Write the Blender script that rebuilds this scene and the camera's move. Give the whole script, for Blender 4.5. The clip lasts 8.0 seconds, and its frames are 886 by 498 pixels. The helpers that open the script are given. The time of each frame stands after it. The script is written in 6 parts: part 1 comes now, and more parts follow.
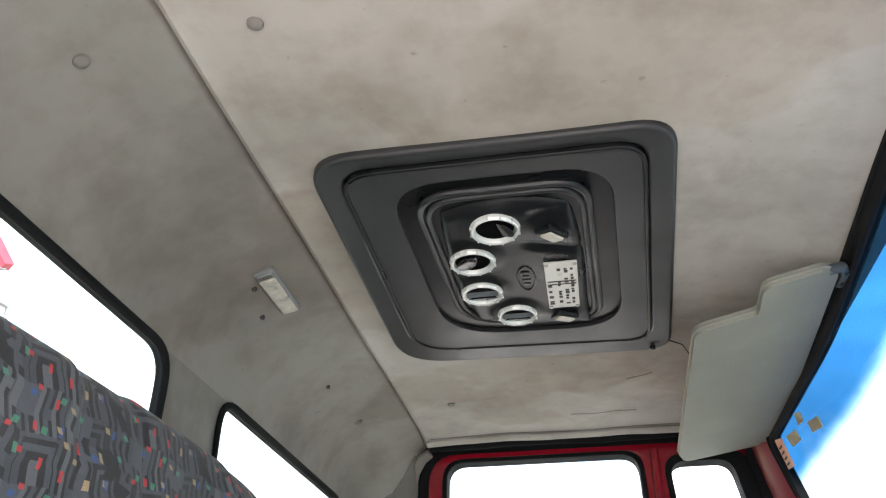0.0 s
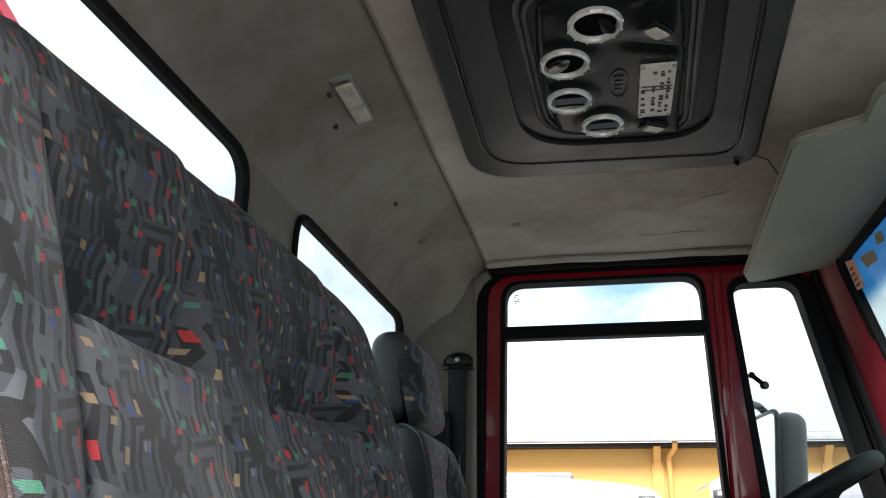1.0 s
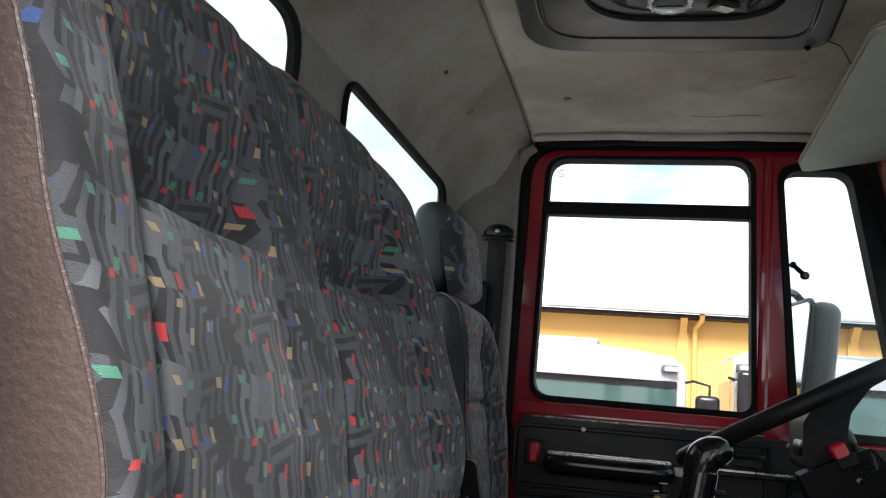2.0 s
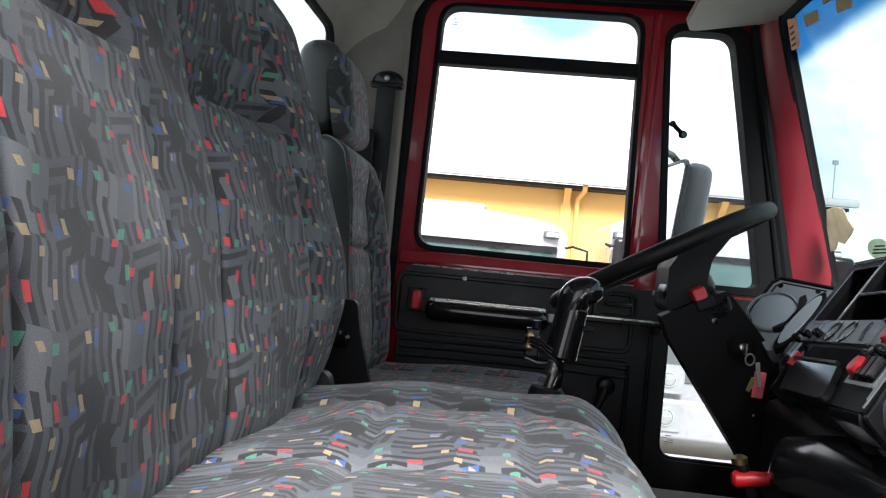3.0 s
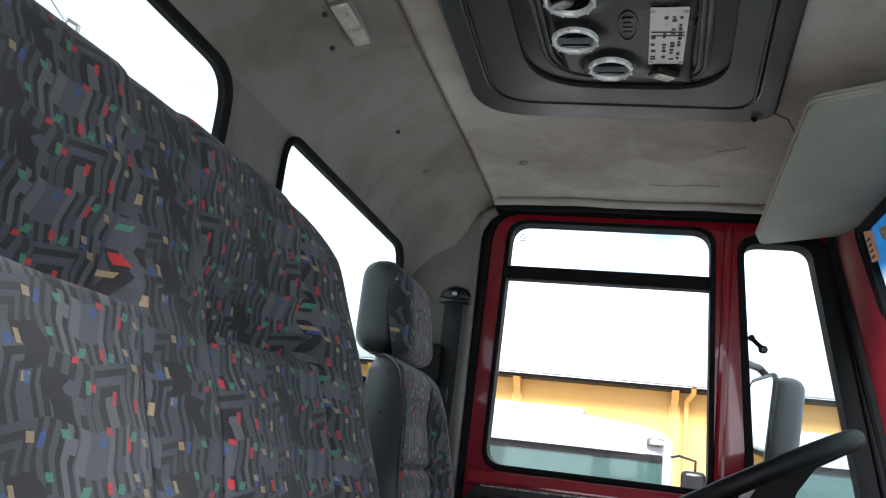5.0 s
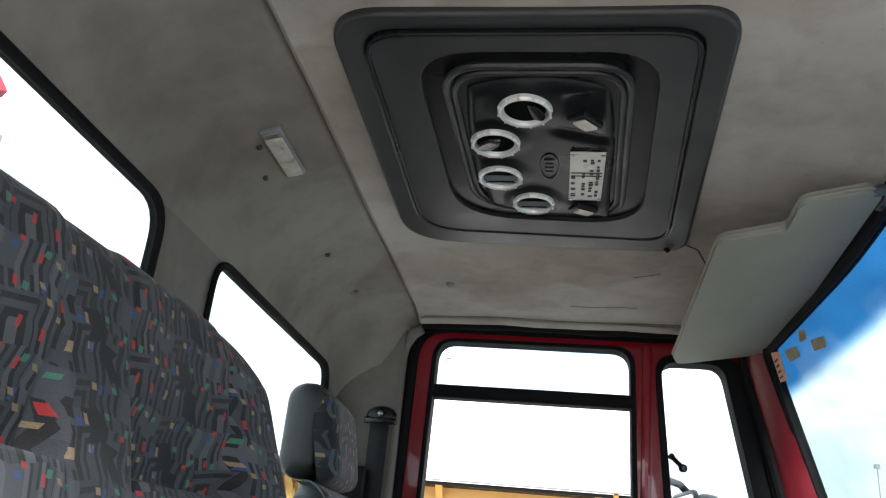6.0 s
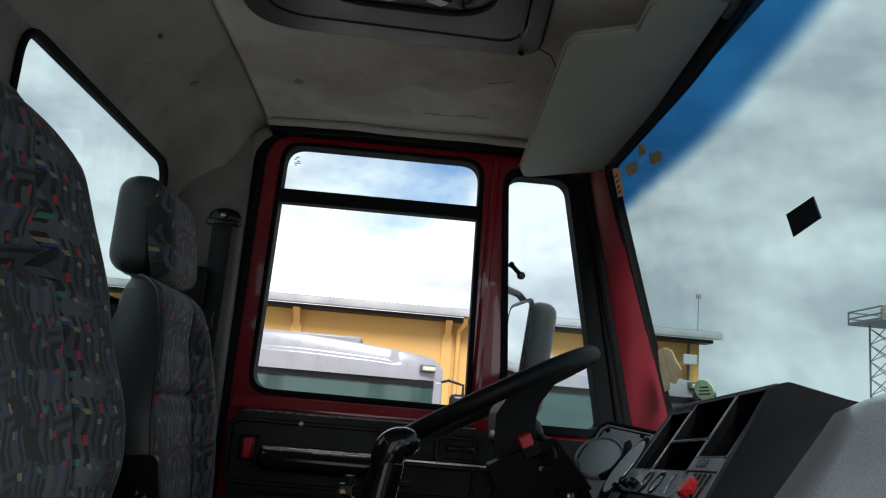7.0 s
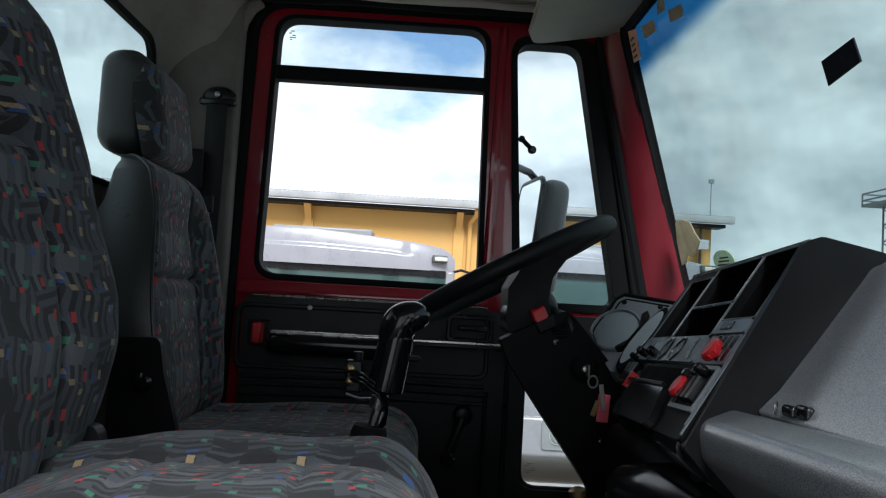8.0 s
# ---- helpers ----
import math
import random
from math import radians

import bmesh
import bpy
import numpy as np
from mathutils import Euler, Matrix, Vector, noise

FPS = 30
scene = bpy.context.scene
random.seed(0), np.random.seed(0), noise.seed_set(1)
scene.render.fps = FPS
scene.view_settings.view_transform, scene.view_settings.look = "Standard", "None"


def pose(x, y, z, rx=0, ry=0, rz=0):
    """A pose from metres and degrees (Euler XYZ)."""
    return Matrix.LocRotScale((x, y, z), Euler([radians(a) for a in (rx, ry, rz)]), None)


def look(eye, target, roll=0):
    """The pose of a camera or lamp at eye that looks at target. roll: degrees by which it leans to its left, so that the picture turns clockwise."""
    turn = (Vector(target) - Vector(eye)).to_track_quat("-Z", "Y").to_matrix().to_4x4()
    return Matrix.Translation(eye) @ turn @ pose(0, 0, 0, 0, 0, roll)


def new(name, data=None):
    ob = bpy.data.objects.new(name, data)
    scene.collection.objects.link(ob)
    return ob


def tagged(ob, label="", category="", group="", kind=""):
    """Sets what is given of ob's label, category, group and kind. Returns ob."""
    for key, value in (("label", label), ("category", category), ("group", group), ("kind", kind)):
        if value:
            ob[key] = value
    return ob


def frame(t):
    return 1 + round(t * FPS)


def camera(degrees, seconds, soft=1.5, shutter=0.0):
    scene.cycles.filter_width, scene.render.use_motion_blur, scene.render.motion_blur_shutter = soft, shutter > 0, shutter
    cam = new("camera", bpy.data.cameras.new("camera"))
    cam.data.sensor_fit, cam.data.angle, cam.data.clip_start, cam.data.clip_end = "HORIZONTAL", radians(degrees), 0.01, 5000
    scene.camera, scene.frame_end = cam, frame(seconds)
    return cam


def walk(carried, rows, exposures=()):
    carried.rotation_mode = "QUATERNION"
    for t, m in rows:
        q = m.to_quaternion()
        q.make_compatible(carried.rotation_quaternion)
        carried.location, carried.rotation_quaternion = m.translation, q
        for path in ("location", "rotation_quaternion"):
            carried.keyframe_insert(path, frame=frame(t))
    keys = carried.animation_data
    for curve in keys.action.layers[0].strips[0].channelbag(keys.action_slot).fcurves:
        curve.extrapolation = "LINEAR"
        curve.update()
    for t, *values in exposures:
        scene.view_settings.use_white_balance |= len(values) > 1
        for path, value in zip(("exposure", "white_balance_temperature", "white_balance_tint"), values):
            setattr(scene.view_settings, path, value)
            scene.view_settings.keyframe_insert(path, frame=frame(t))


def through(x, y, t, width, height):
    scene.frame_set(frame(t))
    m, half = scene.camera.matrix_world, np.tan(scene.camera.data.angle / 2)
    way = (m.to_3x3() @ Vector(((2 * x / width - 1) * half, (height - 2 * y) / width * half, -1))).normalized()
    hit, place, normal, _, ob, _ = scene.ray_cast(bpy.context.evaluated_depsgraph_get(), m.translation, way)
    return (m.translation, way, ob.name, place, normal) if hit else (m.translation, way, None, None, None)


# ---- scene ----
cam = camera(57.9, 8.0, soft=1.2)
PATH = [
    (0, (0.38, 0.03, 0.765), (0.083, 1.711, 1.808), -0.1),
    (0.5, (0.313, 0.057, 0.745), (-0.024, 1.809, 1.648), 0.5),
    (1, (0.268, 0.084, 0.745), (-0.114, 1.925, 1.428), 0.8),
    (1.2, (0.259, 0.092, 0.751), (-0.166, 1.956, 1.339), 2.0),
    (2.3, (0.254, 0.072, 0.773), (-0.192, 2.005, 1.024), 5.4),
    (2.5, (0.255, 0.078, 0.764), (-0.126, 2.033, 0.943), 5.3),
    (3, (0.263, 0.1, 0.729), (0.076, 2.091, 0.766), 5.5),
    (3.5, (0.291, 0.11, 0.726), (0.18, 2.106, 0.783), 5.4),
    (4, (0.317, 0.125, 0.752), (-0.03, 2.085, 0.948), 6.2),
    (4.2, (0.325, 0.129, 0.761), (-0.135, 2.058, 1.022), 6.7),
    (5.3, (0.351, 0.122, 0.79), (-0.111, 1.979, 1.373), 6.5),
    (5.5, (0.345, 0.11, 0.798), (-0.091, 1.952, 1.444), 6.4),
    (6, (0.34, 0.088, 0.812), (0.042, 1.915, 1.569), 5.5),
    (6.5, (0.369, 0.102, 0.806), (0.285, 1.983, 1.479), 4.7),
    (7, (0.376, 0.146, 0.767), (0.44, 2.107, 1.152), 4.9),
    (7.5, (0.376, 0.177, 0.734), (0.465, 2.164, 0.943), 4.5),
    (8, (0.388, 0.226, 0.738), (0.445, 2.221, 0.86), 3.3),
]
EXPOSURES = [(0, 2.75, 6450, 12), (0.5, 1.95, 6450, 12), (1, 1.3, 6450, 12), (1.2, 1.2, 6450, 12), (2.5, 1.65, 6350, 12), (3.5, 1.75, 6100, 11.5), (4, 1.6, 6000, 11.5), (5.5, 1.85, 6150, 11), (6, 1.85, 6250, 10.5), (6.5, 1.4, 6250, 11), (7, 0.45, 6150, 8.5), (7.5, 0.22, 6000, 7.5), (8, 0.50, 5950, 7)]
walk(cam, [(t, look(eye, target, roll)) for t, eye, target, roll in PATH], EXPOSURES)

# ---- world and light ----
SUN_ELEV, SUN_AZ = radians(44), radians(180)
BLUE_GAP = (-0.05, 0.938, 0.343)
world = bpy.data.worlds.new("sky")
scene.world = world
world.use_nodes = True
wn, wl = world.node_tree.nodes, world.node_tree.links
wn.clear()
w_out = wn.new("ShaderNodeOutputWorld")
w_bg = wn.new("ShaderNodeBackground")
w_sky = wn.new("ShaderNodeTexSky")
w_sky.sky_type = "NISHITA"
w_sky.sun_disc = False
w_sky.sun_elevation = SUN_ELEV
w_sky.sun_rotation = SUN_AZ
w_tc = wn.new("ShaderNodeTexCoord")
w_map = wn.new("ShaderNodeMapping")
w_map.inputs["Scale"].default_value = (1.0, 1.0, 2.1)
w_map.inputs["Location"].default_value = (0.35, 0.1, 0.22)
w_n1 = wn.new("ShaderNodeTexNoise")
w_n1.inputs["Scale"].default_value = 2.3
w_n1.inputs["Detail"].default_value = 9.0
w_n1.inputs["Roughness"].default_value = 0.56
w_n2 = wn.new("ShaderNodeTexNoise")
w_n2.inputs["Scale"].default_value = 4.2
w_n2.inputs["Detail"].default_value = 7.0
w_cov = wn.new("ShaderNodeValToRGB")
w_cov.color_ramp.elements[0].position, w_cov.color_ramp.elements[1].position = 0.24, 0.36
w_shade = wn.new("ShaderNodeValToRGB")
w_shade.color_ramp.elements[0].position, w_shade.color_ramp.elements[1].position = 0.41, 0.60
w_shade.color_ramp.elements[0].color = (4.3, 4.45, 4.7, 1)
w_shade.color_ramp.elements[1].color = (7.6, 7.6, 7.6, 1)
w_mix = wn.new("ShaderNodeMixRGB")
w_bg.inputs["Strength"].default_value = 0.13
wl.new(w_tc.outputs["Generated"], w_map.inputs["Vector"])
wl.new(w_map.outputs["Vector"], w_n1.inputs["Vector"])
wl.new(w_map.outputs["Vector"], w_n2.inputs["Vector"])
# a blue opening in the cloud beyond the driver's door
w_dot = wn.new("ShaderNodeVectorMath")
w_dot.operation = "DOT_PRODUCT"
w_dot.inputs[1].default_value = BLUE_GAP
w_gap = wn.new("ShaderNodeMapRange")
w_gap.interpolation_type = "SMOOTHSTEP"
w_gap.inputs["From Min"].default_value, w_gap.inputs["From Max"].default_value = 0.982, 0.995
w_gap.inputs["To Max"].default_value = 0.24
w_less = wn.new("ShaderNodeMath")
w_less.operation = "SUBTRACT"
wl.new(w_tc.outputs["Generated"], w_dot.inputs[0])
wl.new(w_dot.outputs["Value"], w_gap.inputs["Value"])
wl.new(w_n1.outputs["Fac"], w_less.inputs[0])
wl.new(w_gap.outputs["Result"], w_less.inputs[1])
wl.new(w_less.outputs[0], w_cov.inputs["Fac"])
wl.new(w_n2.outputs["Fac"], w_shade.inputs["Fac"])
wl.new(w_cov.outputs["Color"], w_mix.inputs["Fac"])
wl.new(w_sky.outputs["Color"], w_mix.inputs["Color1"])
wl.new(w_shade.outputs["Color"], w_mix.inputs["Color2"])
wl.new(w_mix.outputs["Color"], w_bg.inputs["Color"])
wl.new(w_bg.outputs["Background"], w_out.inputs["Surface"])

sun_data = bpy.data.lights.new("sun", "SUN")
sun_data.energy, sun_data.angle, sun_data.color = 4.2, radians(22), (1.0, 0.975, 0.94)
sun = new("sun", sun_data)
sun_dir = Vector((math.sin(SUN_AZ) * math.cos(SUN_ELEV), math.cos(SUN_AZ) * math.cos(SUN_ELEV), math.sin(SUN_ELEV)))
sun.matrix_world = look(sun_dir * 30, (0, 0, 0))


# ---- materials ----
class Nodes:
    """Short helper round a material's node tree."""

    def __init__(self, name):
        self.m = bpy.data.materials.new(name)
        self.m.use_nodes = True
        self.t = self.m.node_tree
        self.t.nodes.clear()
        self.out = self.t.nodes.new("ShaderNodeOutputMaterial")

    def n(self, kind, props=None, **sock):
        nd = self.t.nodes.new("ShaderNode" + kind)
        props = props or {}
        if kind == "Math":
            nd.operation = props["operation"]
        if kind == "MixRGB" and props:
            nd.blend_type = props["blend_type"]
        if kind == "TexWhiteNoise":
            nd.noise_dimensions = props["noise_dimensions"]
        if kind == "TexVoronoi":
            nd.feature, nd.voronoi_dimensions = props["feature"], props["voronoi_dimensions"]
        if kind == "TexWave":
            nd.wave_type, nd.bands_direction = props["wave_type"], props["bands_direction"]
        if kind == "MapRange" and props:
            nd.interpolation_type = props["interpolation_type"]
        for k, v in sock.items():
            self.put(nd.inputs[int(k[1:]) if k[0] == "i" and k[1:].isdigit() else k.replace("_", " ")], v)
        return nd

    def put(self, socket, v):
        if isinstance(v, bpy.types.NodeSocket):
            self.t.links.new(v, socket)
        else:
            socket.default_value = v

    def math(self, op, a, b=0.0, c=0.0):
        return self.n("Math", {"operation": op}, i0=a, i1=b, i2=c).outputs[0]

    def mix(self, fac, a, b):
        return self.n("MixRGB", None, i0=fac, i1=a, i2=b).outputs[0]

    def ramp(self, fac, stops, mode="LINEAR"):
        r = self.n("ValToRGB", None, Fac=fac)
        cr = r.color_ramp
        cr.interpolation = mode
        while len(cr.elements) < len(stops):
            cr.elements.new(0.5)
        for e, (p, col) in zip(cr.elements, stops):
            e.position, e.color = p, (*col, 1) if len(col) == 3 else col
        return r.outputs["Color"]

    def obj(self):
        return self.n("TexCoord").outputs["Object"]

    def noise(self, scale, detail=4.0, rough=0.55, vec=None):
        return self.n("TexNoise", None, Vector=vec if vec is not None else self.obj(), Scale=scale, Detail=detail, Roughness=rough).outputs["Fac"]

    def bump(self, height, strength=0.3, dist=0.002):
        return self.n("Bump", None, Height=height, Strength=strength, Distance=dist).outputs[0]

    def bsdf(self, **sock):
        b = self.n("BsdfPrincipled", None, **sock)
        self.t.links.new(b.outputs[0], self.out.inputs["Surface"])
        return self.m


def surface(name, col, rough=0.5, metal=0.0, var=0.25, big=6.0, fine=220.0, bump=0.15, dist=0.001, rvar=0.15, coat=0.0, spec=0.5):
    """A plain surface with blotches, fine grain and a little relief."""
    k = Nodes(name)
    big_n, fine_n = k.noise(big, 5), k.noise(fine, 3)
    c0 = tuple(c * (1 - var) for c in col[:3])
    c1 = tuple(min(1, c * (1 + var)) for c in col[:3])
    base = k.mix(0.25, k.ramp(big_n, [(0.3, c0), (0.7, c1)]), k.ramp(fine_n, [(0.3, c0), (0.7, c1)]))
    rr = k.n("MapRange", None, i0=big_n, i1=0.3, i2=0.7, i3=max(0.02, rough - rvar), i4=min(1, rough + rvar)).outputs[0]
    return k.bsdf(Base_Color=base, Roughness=rr, Metallic=metal, Normal=k.bump(fine_n, bump, dist), Coat_Weight=coat, Specular_IOR_Level=spec)


def headliner_material(name, tone):
    """Dusty cloth on foam: blotches, brown water stains with a harder rim, specks of soot."""
    k = Nodes(name)
    big, mid, fine = k.noise(3.0, 6, 0.6), k.noise(14.0, 5, 0.6), k.noise(700.0, 2)
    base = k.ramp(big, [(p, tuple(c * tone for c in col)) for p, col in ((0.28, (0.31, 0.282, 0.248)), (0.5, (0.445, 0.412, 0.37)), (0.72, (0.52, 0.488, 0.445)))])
    tide = k.ramp(k.noise(2.1, 3, 0.5), [(0.36, (0.72, 0.66, 0.60)), (0.46, (0.86, 0.81, 0.75)), (0.475, (1, 1, 1))])
    base = k.n("MixRGB", {"blend_type": "MULTIPLY"}, i0=0.55, i1=base, i2=tide).outputs[0]
    stain = k.ramp(mid, [(0.30, (0.62, 0.56, 0.5)), (0.55, (1, 1, 1))])
    base = k.n("MixRGB", {"blend_type": "MULTIPLY"}, i0=0.42, i1=base, i2=stain).outputs[0]
    sp = k.ramp(k.noise(46.0, 2), [(0.72, (0, 0, 0)), (0.77, (1, 1, 1))])
    base = k.mix(k.math("MULTIPLY", sp, 0.35), base, (0.13, 0.11, 0.09, 1))
    return k.bsdf(Base_Color=base, Roughness=0.92, Normal=k.bump(k.math("ADD", k.math("MULTIPLY", fine, 0.5), k.math("MULTIPLY", mid, 0.6)), 0.28, 0.0015))


def fabric_material(name="seat_fabric"):
    """Woven moquette with a woven repeat: slate bars on a near-black ground, dark slanting bands, small red, green, blue and sand patches."""
    k = Nodes(name)
    uv = k.n("TexCoord").outputs["UV"]
    xyz = k.n("SeparateXYZ", None, Vector=uv)
    u, v = xyz.outputs[0], xyz.outputs[1]
    rep_u, rep_v = 0.20, 0.116

    def cell(a, b, nu, nv, shift):
        """Cells of a brick-like grid, nu by nv in one repeat: place in the cell (0 to 1) and random numbers of the cell."""
        su, sv = rep_u / nu, rep_v / nv
        row = k.math("FLOOR", k.math("DIVIDE", b, sv))
        rowm = k.math("FLOORED_MODULO", row, nv)
        uu = k.math("ADD", k.math("DIVIDE", a, su), k.math("MULTIPLY", rowm, shift))
        col = k.math("FLOOR", uu)
        fu, fv = k.math("SUBTRACT", uu, col), k.math("SUBTRACT", k.math("DIVIDE", b, sv), row)
        cid = k.n("CombineXYZ", None, i0=k.math("FLOORED_MODULO", col, nu), i1=rowm, i2=shift).outputs[0]
        rnd = k.n("TexWhiteNoise", {"noise_dimensions": "3D"}, Vector=cid)
        sp = k.n("SeparateColor", None, Color=rnd.outputs["Color"])
        return fu, fv, rnd.outputs["Value"], sp.outputs[0], sp.outputs[1], sp.outputs[2]

    def lerp(a, b, f):
        return k.math("ADD", a, k.math("MULTIPLY", k.math("SUBTRACT", b, a), f))

    # straight bends: the whole pattern leans one way, then the other
    saw = k.math("PINGPONG", u, rep_u / 4)
    lean = k.math("SUBTRACT", k.math("PINGPONG", k.math("ADD", v, k.math("MULTIPLY", saw, 0.4)), rep_v / 4), rep_v / 8)
    u1 = k.math("ADD", u, k.math("MULTIPLY", lean, 0.24))
    v1 = k.math("ADD", v, k.math("MULTIPLY", saw, 0.22))
    fu, fv, r0, r1, r2, r3 = cell(u1, v1, 4, 2, 0.37)
    lu, lv = k.math("MULTIPLY", fu, rep_u / 4), k.math("MULTIPLY", fv, rep_v / 2)
    # bars: upright, leaning, or folded round a hook in some cells
    slope = k.math("MULTIPLY", k.math("SUBTRACT", r1, 0.5), 0.4)
    straight = k.math("ADD", u1, k.math("MULTIPLY", k.math("MULTIPLY", lv, slope), k.math("GREATER_THAN", r3, 0.55)))
    bent = k.math("MAXIMUM", k.math("ABSOLUTE", k.math("SUBTRACT", lu, 0.026)), k.math("SUBTRACT", lv, k.math("ADD", 0.014, k.math("MULTIPLY", r2, 0.03))))
    s = lerp(straight, bent, k.math("GREATER_THAN", r0, 0.91))
    per = k.math("ADD", 0.0122, k.math("MULTIPLY", k.math("ROUND", r3), 0.0036))
    sn = k.math("DIVIDE", s, per)
    st = k.math("FRACT", sn)
    # every bar has its own width and ends at its own height
    num = k.math("FLOORED_MODULO", k.math("FLOOR", sn), 23.0)
    bar = k.n("TexWhiteNoise", {"noise_dimensions": "3D"}, Vector=k.n("CombineXYZ", None, i0=num, i1=r0, i2=0.5).outputs[0])
    bsp = k.n("SeparateColor", None, Color=bar.outputs["Color"])
    stripe = k.math("GREATER_THAN", st, k.math("ADD", 0.40, k.math("MULTIPLY", bsp.outputs[0], 0.22)))
    reach = k.math("FRACT", k.math("ADD", k.math("DIVIDE", v1, rep_v), k.math("MULTIPLY", bar.outputs["Value"], 3.0)))
    stripe = k.math("MULTIPLY", stripe, k.math("GREATER_THAN", reach, 0.12))
    # slanting dark bands and blocks, and patches of plain slate
    g = cell(u1, v1, 5, 3, 0.61)
    d = cell(u1, k.math("ADD", v1, k.math("MULTIPLY", saw, 0.16)), 3, 5, 0.43)
    e = cell(k.math("ADD", u1, k.math("MULTIPLY", lean, 0.5)), v1, 8, 3, 0.29)
    block = k.math("MAXIMUM", k.math("LESS_THAN", d[2], 0.11), k.math("LESS_THAN", e[2], 0.06))
    plain = k.math("MULTIPLY", k.math("GREATER_THAN", g[2], 0.86), k.math("GREATER_THAN", reach, 0.30))
    dark = k.math("MAXIMUM", k.math("MULTIPLY", stripe, k.math("SUBTRACT", 1.0, plain)), block)
    lite = k.mix(g[3], (0.044, 0.049, 0.057, 1), (0.069, 0.076, 0.087, 1))
    lite = k.mix(k.math("MULTIPLY", k.math("GREATER_THAN", bsp.outputs[1], 0.78), 0.8), lite, (0.105, 0.110, 0.118, 1))
    deep = k.mix(e[3], (0.0145, 0.0148, 0.0165, 1), (0.025, 0.025, 0.0275, 1))
    base = k.mix(dark, lite, deep)
    for nu, nv, shift, thr, hw, hh in ((5, 3, 0.41, 0.52, 0.105, 0.125), (6, 3, 0.27, 0.46, 0.085, 0.19), (4, 4, 0.63, 0.22, 0.075, 0.15)):
        pu, pv, pr, c0, c1, c2 = cell(u, v, nu, nv, shift)
        qu = k.math("SUBTRACT", pu, k.math("ADD", 0.25, k.math("MULTIPLY", c0, 0.5)))
        qv = k.math("SUBTRACT", pv, k.math("ADD", 0.28, k.math("MULTIPLY", c1, 0.44)))
        qu = k.math("ADD", qu, k.math("MULTIPLY", qv, k.math("SUBTRACT", k.math("MULTIPLY", c2, 0.8), 0.4)))
        hgt = k.math("ADD", hh * 0.7, k.math("MULTIPLY", c0, hh * 0.7))
        on = k.math("MULTIPLY", k.math("LESS_THAN", k.math("ABSOLUTE", qu), hw), k.math("LESS_THAN", k.math("ABSOLUTE", qv), hgt))
        on = k.math("MULTIPLY", on, k.math("LESS_THAN", pr, thr))
        col = k.ramp(k.math("FRACT", k.math("MULTIPLY", pr, 7.31)), [(0.0, (0.44, 0.034, 0.038)), (0.27, (0.058, 0.205, 0.135)), (0.53, (0.036, 0.082, 0.23)), (0.78, (0.32, 0.235, 0.135))], "CONSTANT")
        base = k.mix(k.math("MULTIPLY", on, 0.84), base, col)
    weave = k.n("TexWave", {"wave_type": "BANDS", "bands_direction": "DIAGONAL"}, Vector=uv, Scale=420.0, Distortion=3.0).outputs["Fac"]
    wear = k.n("TexNoise", None, Vector=uv, Scale=5.0, Detail=5.0).outputs["Fac"]
    base = k.mix(k.math("MULTIPLY", k.ramp(wear, [(0.46, (0, 0, 0)), (0.8, (1, 1, 1))]), 0.16), base, (0.13, 0.124, 0.12, 1))
    fuzz = k.n("TexNoise", None, Vector=uv, Scale=900.0, Detail=2.0).outputs["Fac"]
    twill = k.math("ADD", k.math("MULTIPLY", weave, 0.3), k.math("MULTIPLY", fuzz, 0.8))
    base = k.n("MixRGB", {"blend_type": "MULTIPLY"}, i0=0.62, i1=base, i2=k.ramp(twill, [(0.25, (0.35, 0.35, 0.35)), (0.8, (1.5, 1.5, 1.5))])).outputs[0]
    return k.bsdf(Base_Color=base, Roughness=0.88, Sheen_Weight=0.09, Sheen_Roughness=0.38, Normal=k.bump(twill, 0.45, 0.0008))


def dash_material(name, tone):
    """Grey grained plastic: leathery pebbles with the grain's lit crests put into the colour, faint dust."""
    k = Nodes(name)
    peb = k.n("TexVoronoi", {"feature": "F1", "voronoi_dimensions": "3D"}, Vector=k.obj(), Scale=760.0).outputs["Distance"]
    fine, dust = k.noise(950.0, 3, 0.6), k.noise(9.0, 6, 0.65)
    mix = k.math("ADD", k.math("MULTIPLY", k.math("SUBTRACT", 1.0, peb), 0.55), k.math("MULTIPLY", fine, 0.6))
    base = k.ramp(mix, [(p, tuple(c * tone for c in col)) for p, col in ((0.40, (0.15, 0.157, 0.170)), (0.60, (0.225, 0.235, 0.252)), (0.80, (0.37, 0.385, 0.40)))])
    base = k.mix(k.math("MULTIPLY", k.ramp(dust, [(0.45, (0, 0, 0)), (0.75, (1, 1, 1))]), 0.2), base, (0.5, 0.5, 0.5, 1))
    return k.bsdf(Base_Color=base, Roughness=0.34, Specular_IOR_Level=1.0, Coat_Weight=0.8, Coat_Roughness=0.22, Normal=k.bump(mix, 0.45, 0.0009))


